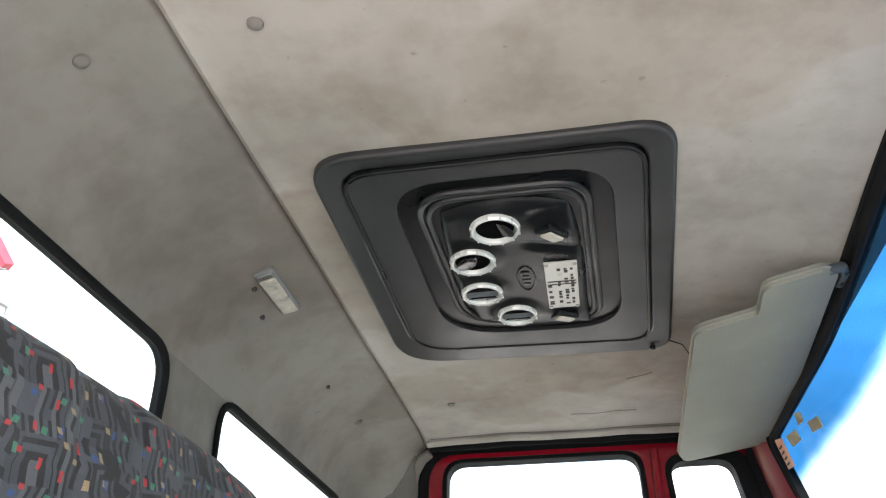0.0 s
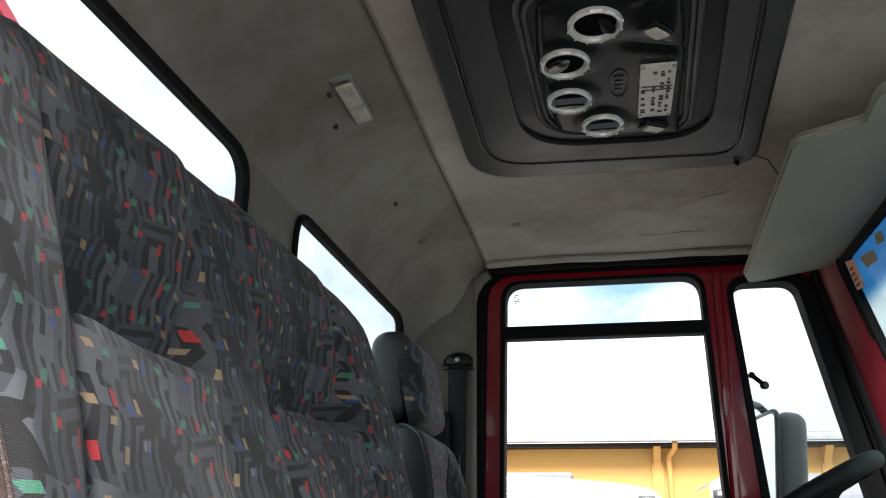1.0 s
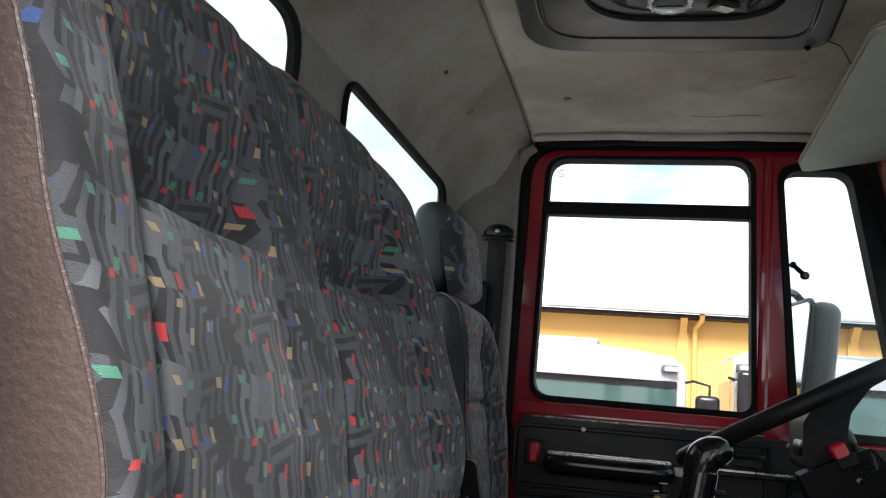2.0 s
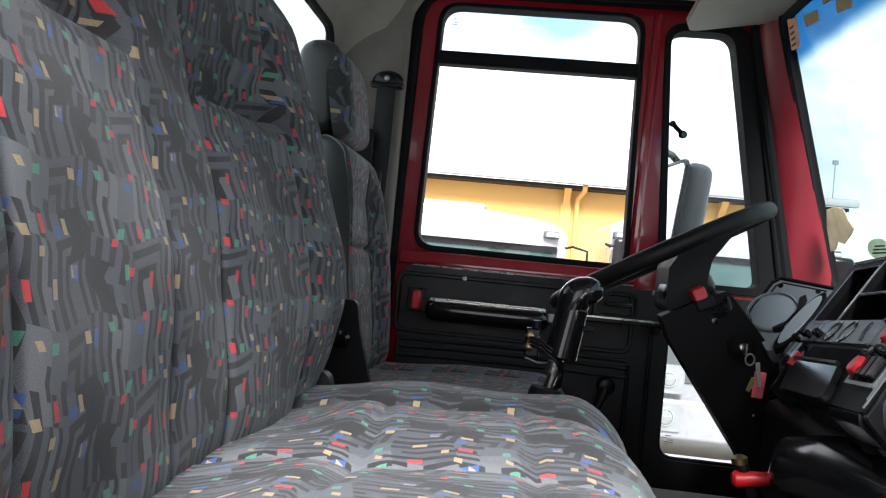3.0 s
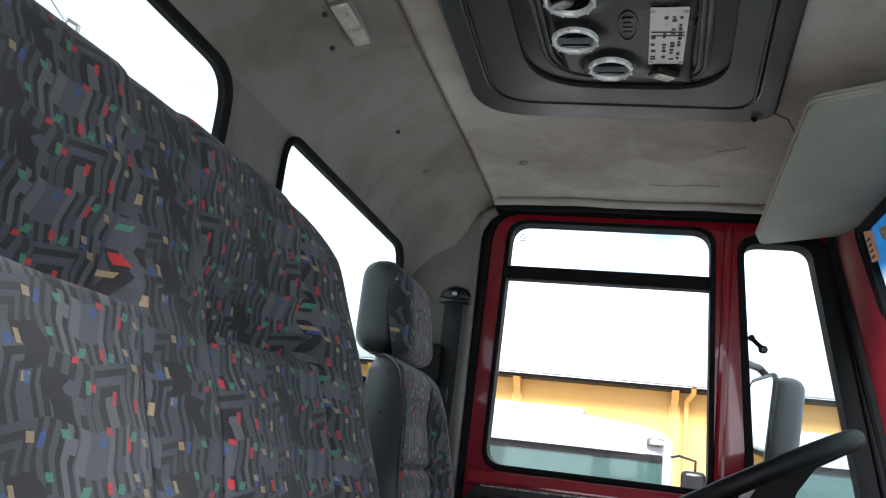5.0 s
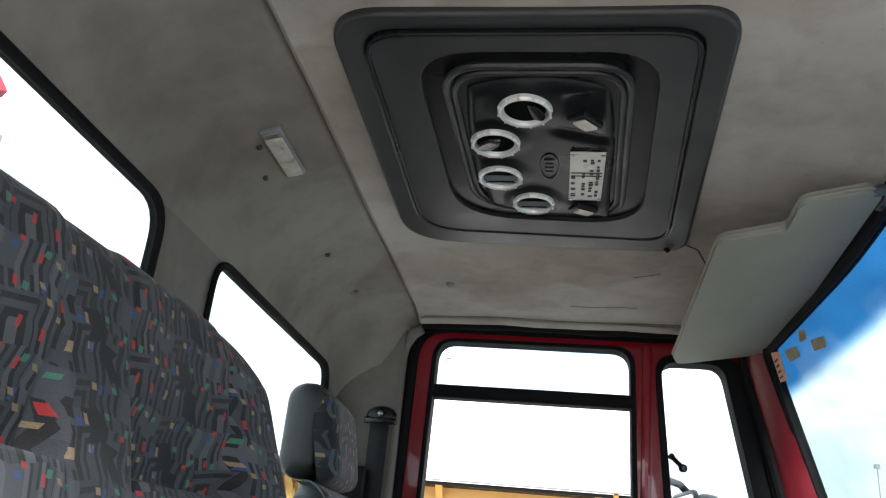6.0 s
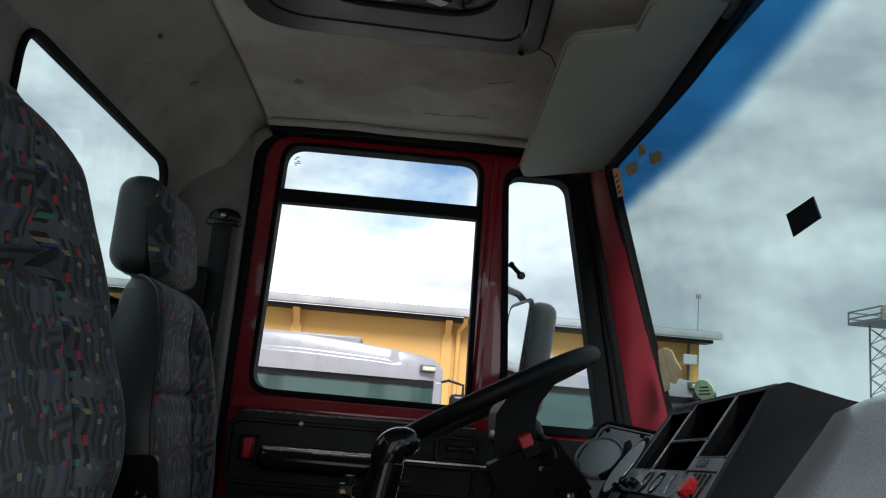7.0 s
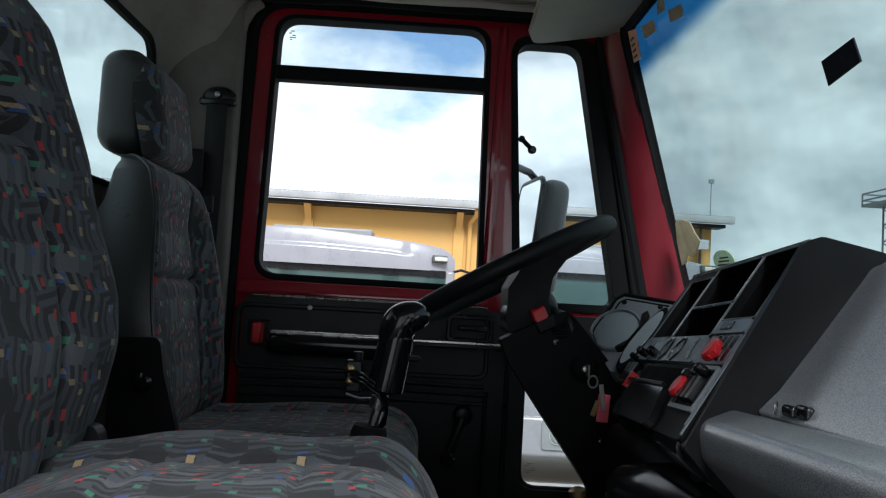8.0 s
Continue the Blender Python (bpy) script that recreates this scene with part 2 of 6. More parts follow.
def glass_material(name, tint, band=None, rough=0.015, haze=0.0, gloss=1.0):
    """Tinted glazing: what passes is coloured, what mirrors follows Fresnel. band: a shaded strip between two heights."""
    k = Nodes(name)
    col = (*tint, 1)
    if band:
        z0, z1, shade = band
        at = k.n("SeparateXYZ", None, Vector=k.obj())
        rise = k.n("MapRange", {"interpolation_type": "SMOOTHSTEP"}, i0=at.outputs[1], i1=1.58, i2=0.78, i3=0.0, i4=0.044).outputs[0]
        zz = k.math("SUBTRACT", at.outputs[2], rise)
        zz = k.math("ADD", zz, k.math("MULTIPLY", k.math("SUBTRACT", k.noise(7.0, 3), 0.5), 0.012))
        f = k.n("MapRange", {"interpolation_type": "SMOOTHSTEP"}, i0=zz, i1=z0, i2=z1).outputs[0]
        col = k.mix(f, col, (*shade, 1))
    dirt = k.ramp(k.noise(9.0, 6, 0.65), [(0.35, (1, 1, 1)), (0.8, (0.86, 0.86, 0.86))])
    col = k.n("MixRGB", {"blend_type": "MULTIPLY"}, i0=0.6, i1=col, i2=dirt).outputs[0]
    tr = k.n("BsdfTransparent", None, Color=col).outputs[0]
    gl = k.n("BsdfGlossy", None, Color=(1, 1, 1, 1), Roughness=rough).outputs[0]
    face = k.n("LayerWeight", None, Blend=0.5).outputs["Facing"]
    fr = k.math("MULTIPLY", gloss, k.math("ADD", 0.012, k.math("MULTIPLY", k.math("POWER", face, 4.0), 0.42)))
    mx = k.n("MixShader", None, i0=fr, i1=tr, i2=gl).outputs[0]
    if haze:
        df = k.n("BsdfDiffuse", None, Color=(0.7, 0.72, 0.72, 1)).outputs[0]
        mx = k.n("MixShader", None, i0=haze, i1=mx, i2=df).outputs[0]
    k.t.links.new(mx, k.out.inputs["Surface"])
    return k.m


def paper_material(name, col, through=0.5):
    """Thin paper or film: daylight from outside shines partly through."""
    k = Nodes(name)
    tone = k.ramp(k.noise(30.0, 4), [(0.3, tuple(c * 0.8 for c in col)), (0.7, tuple(c * 1.1 for c in col))])
    df = k.n("BsdfDiffuse", None, Color=tone).outputs[0]
    tl = k.n("BsdfTranslucent", None, Color=tone).outputs[0]
    k.t.links.new(k.n("MixShader", None, i0=through, i1=df, i2=tl).outputs[0], k.out.inputs["Surface"])
    return k.m


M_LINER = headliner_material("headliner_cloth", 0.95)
# same cloth as the headliner, with the rear strip's shade in its tone
M_LINER_REAR = headliner_material("shaded_headliner_cloth", 0.56)
M_FABRIC = fabric_material()
# wall and post cloth: liner copies darkened to carry the shade there
M_REAR = headliner_material("shaded_wall_cloth", 0.45)
M_POST = headliner_material("shaded_post_cloth", 0.34)
M_VINYL = surface("seat_vinyl", (0.027, 0.031, 0.031), 0.40, bump=0.35, fine=420, dist=0.0012)
M_VINYL_BROWN = surface("worn_brown_vinyl", (0.088, 0.062, 0.056), 0.46, var=0.3, bump=0.7, fine=210, dist=0.002)
M_BLACK = surface("black_plastic", (0.006, 0.006, 0.0066), 0.28, bump=0.12, fine=500, spec=0.28, rvar=0.1)
M_SHROUD = surface("dull_black_shroud", (0.0035, 0.0035, 0.004), 0.42, bump=0.2, fine=500, spec=0.10)
M_WEB = surface("belt_webbing", (0.014, 0.015, 0.017), 0.8, bump=0.4, fine=900)
M_WORN = surface("bare_worn_foam", (0.078, 0.062, 0.046), 0.9, var=0.6, big=45, bump=0.8, dist=0.002)
M_BLACK_MATT = surface("matt_black_plastic", (0.006, 0.006, 0.0065), 0.55, bump=0.3, fine=600, spec=0.22)
M_BLACK_GLOSS = surface("glossy_black_plastic", (0.008, 0.008, 0.009), 0.14, bump=0.02, rvar=0.05)
# near-black base puts the depth shade of small recesses into colour
M_CUBBY = surface("shaded_recess_black", (0.003, 0.003, 0.0034), 0.8, spec=0.05)
M_RUBBER = surface("black_rubber", (0.006, 0.0062, 0.007), 0.85, bump=0.15, spec=0.2, rvar=0.1)
M_PANEL = surface("door_card_vinyl", (0.009, 0.0092, 0.010), 0.42, bump=0.35, fine=450, spec=0.35)
M_HATCH = surface("charcoal_moulded_plastic", (0.0255, 0.0262, 0.028), 0.42, bump=0.3, fine=650, var=0.12)
M_HATCH_IN = surface("dark_moulded_plastic", (0.010, 0.0108, 0.012), 0.34, spec=0.2, bump=0.15, fine=650, var=0.12)
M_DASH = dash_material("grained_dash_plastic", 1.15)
# shelf roll is the same plastic; its shade is put into a darker tone
M_SHELF = dash_material("shaded_grained_plastic", 0.62)
M_CHEEK = surface("smooth_black_cheek", (0.0085, 0.0088, 0.0098), 0.34, bump=0.2, fine=500, var=0.12, spec=0.04)
M_CONSOLE = surface("console_plastic", (0.0055, 0.0057, 0.0064), 0.5, bump=0.3, fine=500, var=0.15, spec=0.05)
M_CONSOLE_LITE = surface("slate_grey_fascia", (0.125, 0.140, 0.153), 0.34, bump=0.15, fine=500, var=0.1)
M_RED = surface("red_car_paint", (0.235, 0.006, 0.016), 0.14, var=0.1, bump=0.03, rvar=0.06, coat=1.0)
M_PATCH = paper_material("dark_slate_film", (0.034, 0.036, 0.044), 0.3)
# pillar paint: less gloss, and its shade put into a darker red
M_RED_SHADED = surface("dull_shaded_pillar_red", (0.155, 0.008, 0.016), 0.42, var=0.2, bump=0.08, rvar=0.1)
M_RED_PLASTIC = surface("red_plastic", (0.50, 0.012, 0.018), 0.35, var=0.1, bump=0.05)
M_PINK = surface("faded_red_tag", (0.55, 0.08, 0.11), 0.45, var=0.2)
M_CHROME = surface("chrome", (0.75, 0.75, 0.76), 0.14, 1.0, var=0.08, bump=0.02, rvar=0.06)
M_STEEL = surface("worn_steel", (0.35, 0.34, 0.33), 0.38, 1.0, var=0.25)
M_STRIP = surface("worn_silver_strip", (0.74, 0.72, 0.68), 0.24, 0.85, var=0.2, big=20)
M_BRASS = surface("brass", (0.27, 0.20, 0.10), 0.38, 1.0, var=0.2)
M_RING = surface("vent_ring_metal", (0.72, 0.72, 0.70), 0.28, 0.3, var=0.1, rvar=0.1)
M_VISOR = surface("visor_vinyl", (0.235, 0.232, 0.195), 0.62, var=0.24, big=7, bump=0.5, fine=300, dist=0.0015)
M_LAMP = surface("yellowed_lens", (0.50, 0.465, 0.40), 0.4, var=0.35, big=60)
M_PLATE = surface("printed_label_plate", (0.60, 0.58, 0.53), 0.4, var=0.1)
M_GLASS_PRINT = surface("etched_glass_print", (0.16, 0.17, 0.18), 0.7)
M_DARK_INK = surface("dark_ink", (0.03, 0.03, 0.03), 0.6)
M_TAPE = paper_material("masking_tape", (0.60, 0.50, 0.32), 0.45)
M_PAPER = paper_material("kraft_card", (0.64, 0.575, 0.46), 0.65)
M_GREEN = paper_material("green_sticker", (0.58, 0.68, 0.56), 0.6)
M_ORANGE = surface("orange_label", (0.62, 0.33, 0.22), 0.6, var=0.2)
M_WHITE = surface("white_truck_paint", (0.228, 0.222, 0.243), 0.3, var=0.06, bump=0.02, rvar=0.08, coat=0.4)
M_YELLOW = surface("yellow_wall_paint", (0.52, 0.295, 0.085), 0.8, var=0.10, big=0.5, fine=30, bump=0.2, dist=0.01)
M_ROOF = surface("galvanised_roof", (0.38, 0.38, 0.39), 0.5, 0.3, var=0.2, big=1.5, fine=40)
M_CONCRETE = surface("yard_concrete", (0.33, 0.318, 0.30), 0.9, var=0.25, big=0.4, fine=18, bump=0.4, dist=0.01)
M_TOWER = surface("grey_steelwork", (0.17, 0.18, 0.2), 0.6, 0.2, var=0.2)
M_TANK = surface("sand_tank", (0.55, 0.45, 0.3), 0.7, var=0.15)
M_GREY_PLASTIC = surface("grey_mirror_plastic", (0.06, 0.068, 0.07), 0.5, var=0.15)
M_CARPET = surface("floor_mat_rubber", (0.02, 0.02, 0.02), 0.8, bump=0.5)
M_MIRROR = surface("mirror_glass", (0.85, 0.87, 0.87), 0.03, 1.0, var=0.02, bump=0.0, rvar=0.02)
M_TRUCK_GLASS = surface("dark_green_truck_glass", (0.03, 0.06, 0.055), 0.08, var=0.1, bump=0.0, rvar=0.03, coat=0.5)
M_BEZEL = surface("pale_grey_lamp_bezel", (0.20, 0.205, 0.21), 0.4, var=0.1)
M_LENS = surface("clear_headlamp_lens", (0.40, 0.42, 0.42), 0.08, 0.8, var=0.2, big=40, bump=0.3, fine=90)
M_CRANE = surface("red_crane_paint", (0.42, 0.03, 0.055), 0.4, var=0.2)
# pale base stands in for the sky mirrored in the gauge glass
M_GAUGE = surface("gauge_glass", (0.20, 0.235, 0.255), 0.12, 0.0, var=0.1, bump=0.0, rvar=0.03, coat=1.0)
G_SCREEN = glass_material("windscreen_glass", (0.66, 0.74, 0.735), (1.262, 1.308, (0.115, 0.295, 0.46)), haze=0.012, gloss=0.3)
G_REAR = glass_material("rear_glass", (0.78, 0.855, 0.855), haze=0.015)
G_LOW = glass_material("low_window_glass", (0.92, 0.95, 0.94), haze=0.02)
G_SIDE = glass_material("side_glass", (0.88, 0.93, 0.94), haze=0.012)


# ---- shape helpers ----
def thing(name, loc, label, category, group="", kind=""):
    """An Empty at a thing's base, which its parts hang on."""
    ob = new(name)
    ob.empty_display_size = 0.05
    ob.location = loc
    return tagged(ob, label, category, group, kind)


def part(name, bm, material, parent=None, label="", angle=35, bevel=0.0, seg=2):
    """Links a bmesh as one mesh object, under a thing or a part."""
    bmesh.ops.recalc_face_normals(bm, faces=bm.faces)
    me = bpy.data.meshes.new(name)
    bm.to_mesh(me)
    bm.free()
    me.materials.append(material)
    me.shade_smooth()
    me.set_sharp_from_angle(angle=radians(angle))
    ob = new(name, me)
    if parent is not None:
        ob.parent = parent
        base = Vector(parent.location)
        if parent.parent is not None:
            base = Vector((0, 0, 0))
        if parent.type == "EMPTY":
            ob.matrix_parent_inverse = Matrix.Translation(-base)
    if bevel:
        md = ob.modifiers.new("bevel", "BEVEL")
        md.width, md.segments, md.limit_method, md.angle_limit = bevel, seg, "ANGLE", radians(40)
    if label:
        ob["label"] = label
    return ob


def resize(ob, factor, about):
    """Brings a whole thing to its true size about a fixed place."""
    about = Vector(about)
    ob.location = about + factor * (ob.location - about)
    ob.scale = (factor, factor, factor)


def box(lo, hi, bm=None, m=None):
    bm = bm or bmesh.new()
    lo, hi = Vector(lo), Vector(hi)
    c, s = (lo + hi) / 2, hi - lo
    r = bmesh.ops.create_cube(bm, size=1.0, matrix=Matrix.Translation(c) @ Matrix.Diagonal((*s, 1)))
    if m is not None:
        bmesh.ops.transform(bm, matrix=m, verts=r["verts"])
    return bm


def rounded(pts, radii, n=6):
    """A closed outline with rounded corners. radii: one for all, or one for each corner."""
    out, cnt = [], len(pts)
    if not isinstance(radii, (list, tuple)):
        radii = [radii] * cnt
    for i in range(cnt):
        p, a, b = Vector(pts[i]), Vector(pts[i - 1]), Vector(pts[(i + 1) % cnt])
        r = radii[i]
        if r <= 0:
            out.append(tuple(p))
            continue
        da, db = (a - p).normalized(), (b - p).normalized()
        half = da.angle(db) / 2
        cut = min(r / math.tan(half), 0.48 * min((a - p).length, (b - p).length))
        for j in range(n + 1):
            f = j / n
            s, e = p + da * cut, p + db * cut
            q = (1 - f) ** 2 * s + 2 * f * (1 - f) * p + f * f * e
            out.append(tuple(q))
    return out


def rect(x0, y0, x1, y1):
    return [(x0, y0), (x1, y0), (x1, y1), (x0, y1)]


def plate(outer, holes, lo, hi, to3d, bm=None):
    """A sheet with an outline and openings, from depth lo to depth hi. to3d(a, b, depth) gives the place."""
    bm = bm or bmesh.new()
    rings = []
    for depth in (lo, hi):
        edges, level = [], []
        for loop in [outer, *holes]:
            vs = [bm.verts.new(to3d(a, b, depth)) for a, b in loop]
            level.append(vs)
            for i in range(len(vs)):
                edges.append(bm.edges.new((vs[i - 1], vs[i])))
        bmesh.ops.triangle_fill(bm, use_beauty=True, use_dissolve=False, edges=edges)
        rings.append(level)
    for la, lb in zip(*rings):
        for i in range(len(la)):
            bm.faces.new((la[i - 1], la[i], lb[i], lb[i - 1]))
    return bm


def on_xz(a, b, d):
    return (a, d, b)


def on_yz(a, b, d):
    return (d, a, b)


def on_xy(a, b, d):
    return (a, b, d)


def tube(points, r, n=10, closed=False, bm=None, flat=1.0, caps=True):
    """A round bar along points. r: one radius, or one for each point."""
    bm = bm or bmesh.new()
    pts = [Vector(p) for p in points]
    rad = r if isinstance(r, (list, tuple)) else [r] * len(pts)
    rings, up = [], None
    for i, p in enumerate(pts):
        a = pts[i - 1] if (i > 0 or closed) else p
        b = pts[(i + 1) % len(pts)] if (i < len(pts) - 1 or closed) else p
        d = (b - a).normalized()
        if up is None:
            up = Vector((0, 0, 1)) if abs(d.z) < 0.9 else Vector((0, 1, 0))
        side = d.cross(up).normalized()
        up = side.cross(d).normalized()
        rings.append([bm.verts.new(p + rad[i] * (math.cos(2 * math.pi * j / n) * side + flat * math.sin(2 * math.pi * j / n) * up)) for j in range(n)])
    for i in range(len(rings) - (0 if closed else 1)):
        ra, rb = rings[i], rings[(i + 1) % len(rings)]
        for j in range(n):
            bm.faces.new((ra[j - 1], ra[j], rb[j], rb[j - 1]))
    if caps and not closed:
        bm.faces.new(rings[0])
        bm.faces.new(list(reversed(rings[-1])))
    return bm


def lathe(profile, m, n=32, bm=None):
    """A turned body: profile of (radius, height) about m's z axis."""
    bm = bm or bmesh.new()
    rings = []
    for r, h in profile:
        rings.append([bm.verts.new(m @ Vector((r * math.cos(2 * math.pi * j / n), r * math.sin(2 * math.pi * j / n), h))) for j in range(n)])
    for ra, rb in zip(rings, rings[1:]):
        for j in range(n):
            bm.faces.new((ra[j - 1], ra[j], rb[j], rb[j - 1]))
    for end in (rings[0], rings[-1]):
        bm.faces.new(end)
    return bm


def axis(at, along, about=(0, 0, 1)):
    """A pose at a place whose z axis points along a direction."""
    z = Vector(along).normalized()
    x = Vector(about).cross(z)
    if x.length < 1e-4:
        x = Vector((1, 0, 0))
    x.normalize()
    y = z.cross(x)
    return Matrix.Translation(at) @ Matrix((x, y, z)).transposed().to_4x4()


def sheet(us, vs, place, uv=None, bm=None):
    """A grid of faces over us and vs, with texture coordinates in metres."""
    bm = bm or bmesh.new()
    grid = [[bm.verts.new(place(u, v)) for u in us] for v in vs]
    lay = bm.loops.layers.uv.verify() if uv else None
    for j in range(len(vs) - 1):
        for i in range(len(us) - 1):
            f = bm.faces.new((grid[j][i], grid[j][i + 1], grid[j + 1][i + 1], grid[j + 1][i]))
            if uv:
                for loop, (a, b) in zip(f.loops, ((i, j), (i + 1, j), (i + 1, j + 1), (i, j + 1))):
                    loop[lay].uv = uv(us[a], vs[b])
    return bm


def loft(profile, ds, place):
    """A closed profile carried along ds, with both ends shut. place(a, b, d) gives the place."""
    bm = bmesh.new()
    rows = [[bm.verts.new(place(a, b, d)) for a, b in profile] for d in ds]
    for ra, rb in zip(rows, rows[1:]):
        for i in range(len(profile)):
            bm.faces.new((ra[i - 1], ra[i], rb[i], rb[i - 1]))
    bm.faces.new(rows[0])
    bm.faces.new(rows[-1])
    return bm


def steps(a, b, n):
    return [a + (b - a) * i / n for i in range(n + 1)]


def lerp_table(table, x):
    """Smooth reading of a small table of (x, y)."""
    if x <= table[0][0]:
        return table[0][1]
    for (x0, y0), (x1, y1) in zip(table, table[1:]):
        if x <= x1:
            f = (x - x0) / (x1 - x0)
            return y0 + (y1 - y0) * f
    return table[-1][1]


def smooth(e0, e1, x):
    t = min(1, max(0, (x - e0) / (e1 - e0)))
    return t * t * (3 - 2 * t)


# ---- outside: yard, warehouse, sky line ----
GROUND = -1.25
bm = bmesh.new()
sheet([-900, -60, -20, -6, 0, 6, 20, 60, 900], [-900, -60, -20, 0, 10, 20, 40, 120, 900], lambda u, v: (u, v, GROUND), bm=bm)
tagged(part("ground", bm, M_CONCRETE), "grey concrete yard around the truck", "ground", kind="structure")

wh = thing("warehouse", (-16, 20, GROUND), "long yellow painted warehouse with grey metal eaves", "warehouse")
part("wall", box((-45, 20, GROUND), (7.55, 34, 2.72)), M_YELLOW, wh)
bm = bmesh.new()
n_rib = 524
prof = []
for i in range(n_rib):
    x = -45.6 + i * 0.102
    prof += [(x, 0.0), (x + 0.03, 0.013), (x + 0.055, 0.013), (x + 0.085, 0.0)]
lo_row = [bm.verts.new((x, 19.35, 2.97 + dz)) for x, dz in prof]
hi_row = [bm.verts.new((x, 34.5, 4.6 + dz)) for x, dz in prof]
for i in range(len(prof) - 1):
    bm.faces.new((lo_row[i], lo_row[i + 1], hi_row[i + 1], hi_row[i]))
part("roof", bm, M_ROOF, wh, "corrugated grey metal roof", angle=20)
part("gutter", plate([(19.28, 2.80), (19.50, 2.80), (19.50, 2.96), (19.26, 2.96), (19.26, 2.86)], [], -45.6, 7.85, lambda a, b, d: (d, a, b)), M_ROOF, wh, "grey sheet-metal gutter")
part("soffit", box((-45.4, 19.45, 2.70), (7.7, 20.0, 2.78)), M_BLACK_MATT, wh, "dark underside of the eaves")
for x in (-9.92, -6.21, -2.49, 1.23, 4.94):
    part("bracket", plate([(19.5, 2.72), (20.0, 2.72), (20.0, 2.2), (19.93, 2.2), (19.85, 2.45)], [], x - 0.08, x + 0.08, lambda a, b, d: (d, a, b)), M_YELLOW, wh, "yellow eaves bracket")
    part("pilaster", box((x - 0.13, 19.93, GROUND), (x + 0.13, 20.02, 2.4)), M_YELLOW, wh, bevel=0.01)
for x in (1.50, -5.94):
    part("downpipe", tube([(x + 0.12, 19.4, 2.78), (x + 0.12, 19.5, 2.66), (x, 19.85, 2.5), (x, 19.9, 2.3), (x, 19.9, GROUND)], 0.06), M_YELLOW, wh, "yellow rainwater pipe")
bm = tube([(7.35, 19.6, 2.95), (7.35, 19.6, 3.82)], 0.012)
box((7.29, 19.57, 3.8), (7.41, 19.63, 3.9), bm)
tagged(part("roof_mast", bm, M_TOWER), "thin grey mast on the warehouse roof", "mast").location = (0.1, 0, 0.13)
part("floodlight", box((7.0, 19.55, 2.15), (7.35, 19.7, 2.4)), M_ROOF, wh, "grey floodlight under the eaves", bevel=0.02)
part("conduit", tube([(7.25, 19.9, 2.7), (7.25, 19.9, GROUND)], 0.035), M_GREY_PLASTIC, wh, "grey conduit on the wall")


def water_tower(at, top):
    t = thing("water_tower", (at[0], at[1], GROUND), "grey lattice steel tower with a sand-coloured tank", "tower")
    hw = 0.85
    corners = [(-hw, -hw), (hw, -hw), (hw, hw), (-hw, hw)]
    for cx, cy in corners:
        part("post", tube([(at[0] + cx, at[1] + cy, GROUND), (at[0] + cx, at[1] + cy, top)], 0.06, 6), M_TOWER, t)
    for i in range(4):
        (ax, ay), (bx, by) = corners[i], corners[(i + 1) % 4]
        z = GROUND
        while z < top - 0.9:
            for za, zb in ((z, z + 0.9), (z + 0.9, z)):
                part("brace", tube([(at[0] + ax, at[1] + ay, za), (at[0] + bx, at[1] + by, zb)], 0.025, 5), M_TOWER, t)
            z += 0.9
    pw = 1.6
    part("platform", box((at[0] - pw, at[1] - pw, top), (at[0] + pw, at[1] + pw, top + 0.16)), M_TOWER, t)
    for zz in (top + 0.36, top + 0.72):
        loop = [(at[0] - pw, at[1] - pw, zz), (at[0] + pw, at[1] - pw, zz), (at[0] + pw, at[1] + pw, zz), (at[0] - pw, at[1] + pw, zz)]
        part("rail", tube(loop, 0.05, 5, closed=True), M_TOWER, t)
    for cx in (-1, 1):
        for cy in (-1, 1):
            part("rail_post", tube([(at[0] + cx * pw, at[1] + cy * pw, top), (at[0] + cx * pw, at[1] + cy * pw, top + 0.72)], 0.05, 5), M_TOWER, t)
    part("tank", lathe([(1.05, 0), (1.1, 0.1), (1.1, 0.75), (0.9, 0.9), (0.2, 0.96)], Matrix.Translation((at[0] + 0.5, at[1], top + 0.16)), 24), M_TANK, t, "sand-coloured plastic tank")


water_tower((26.0, 41.5), 7.0)
wh.location = wh.location + Vector((0.09, 0, 0.13))


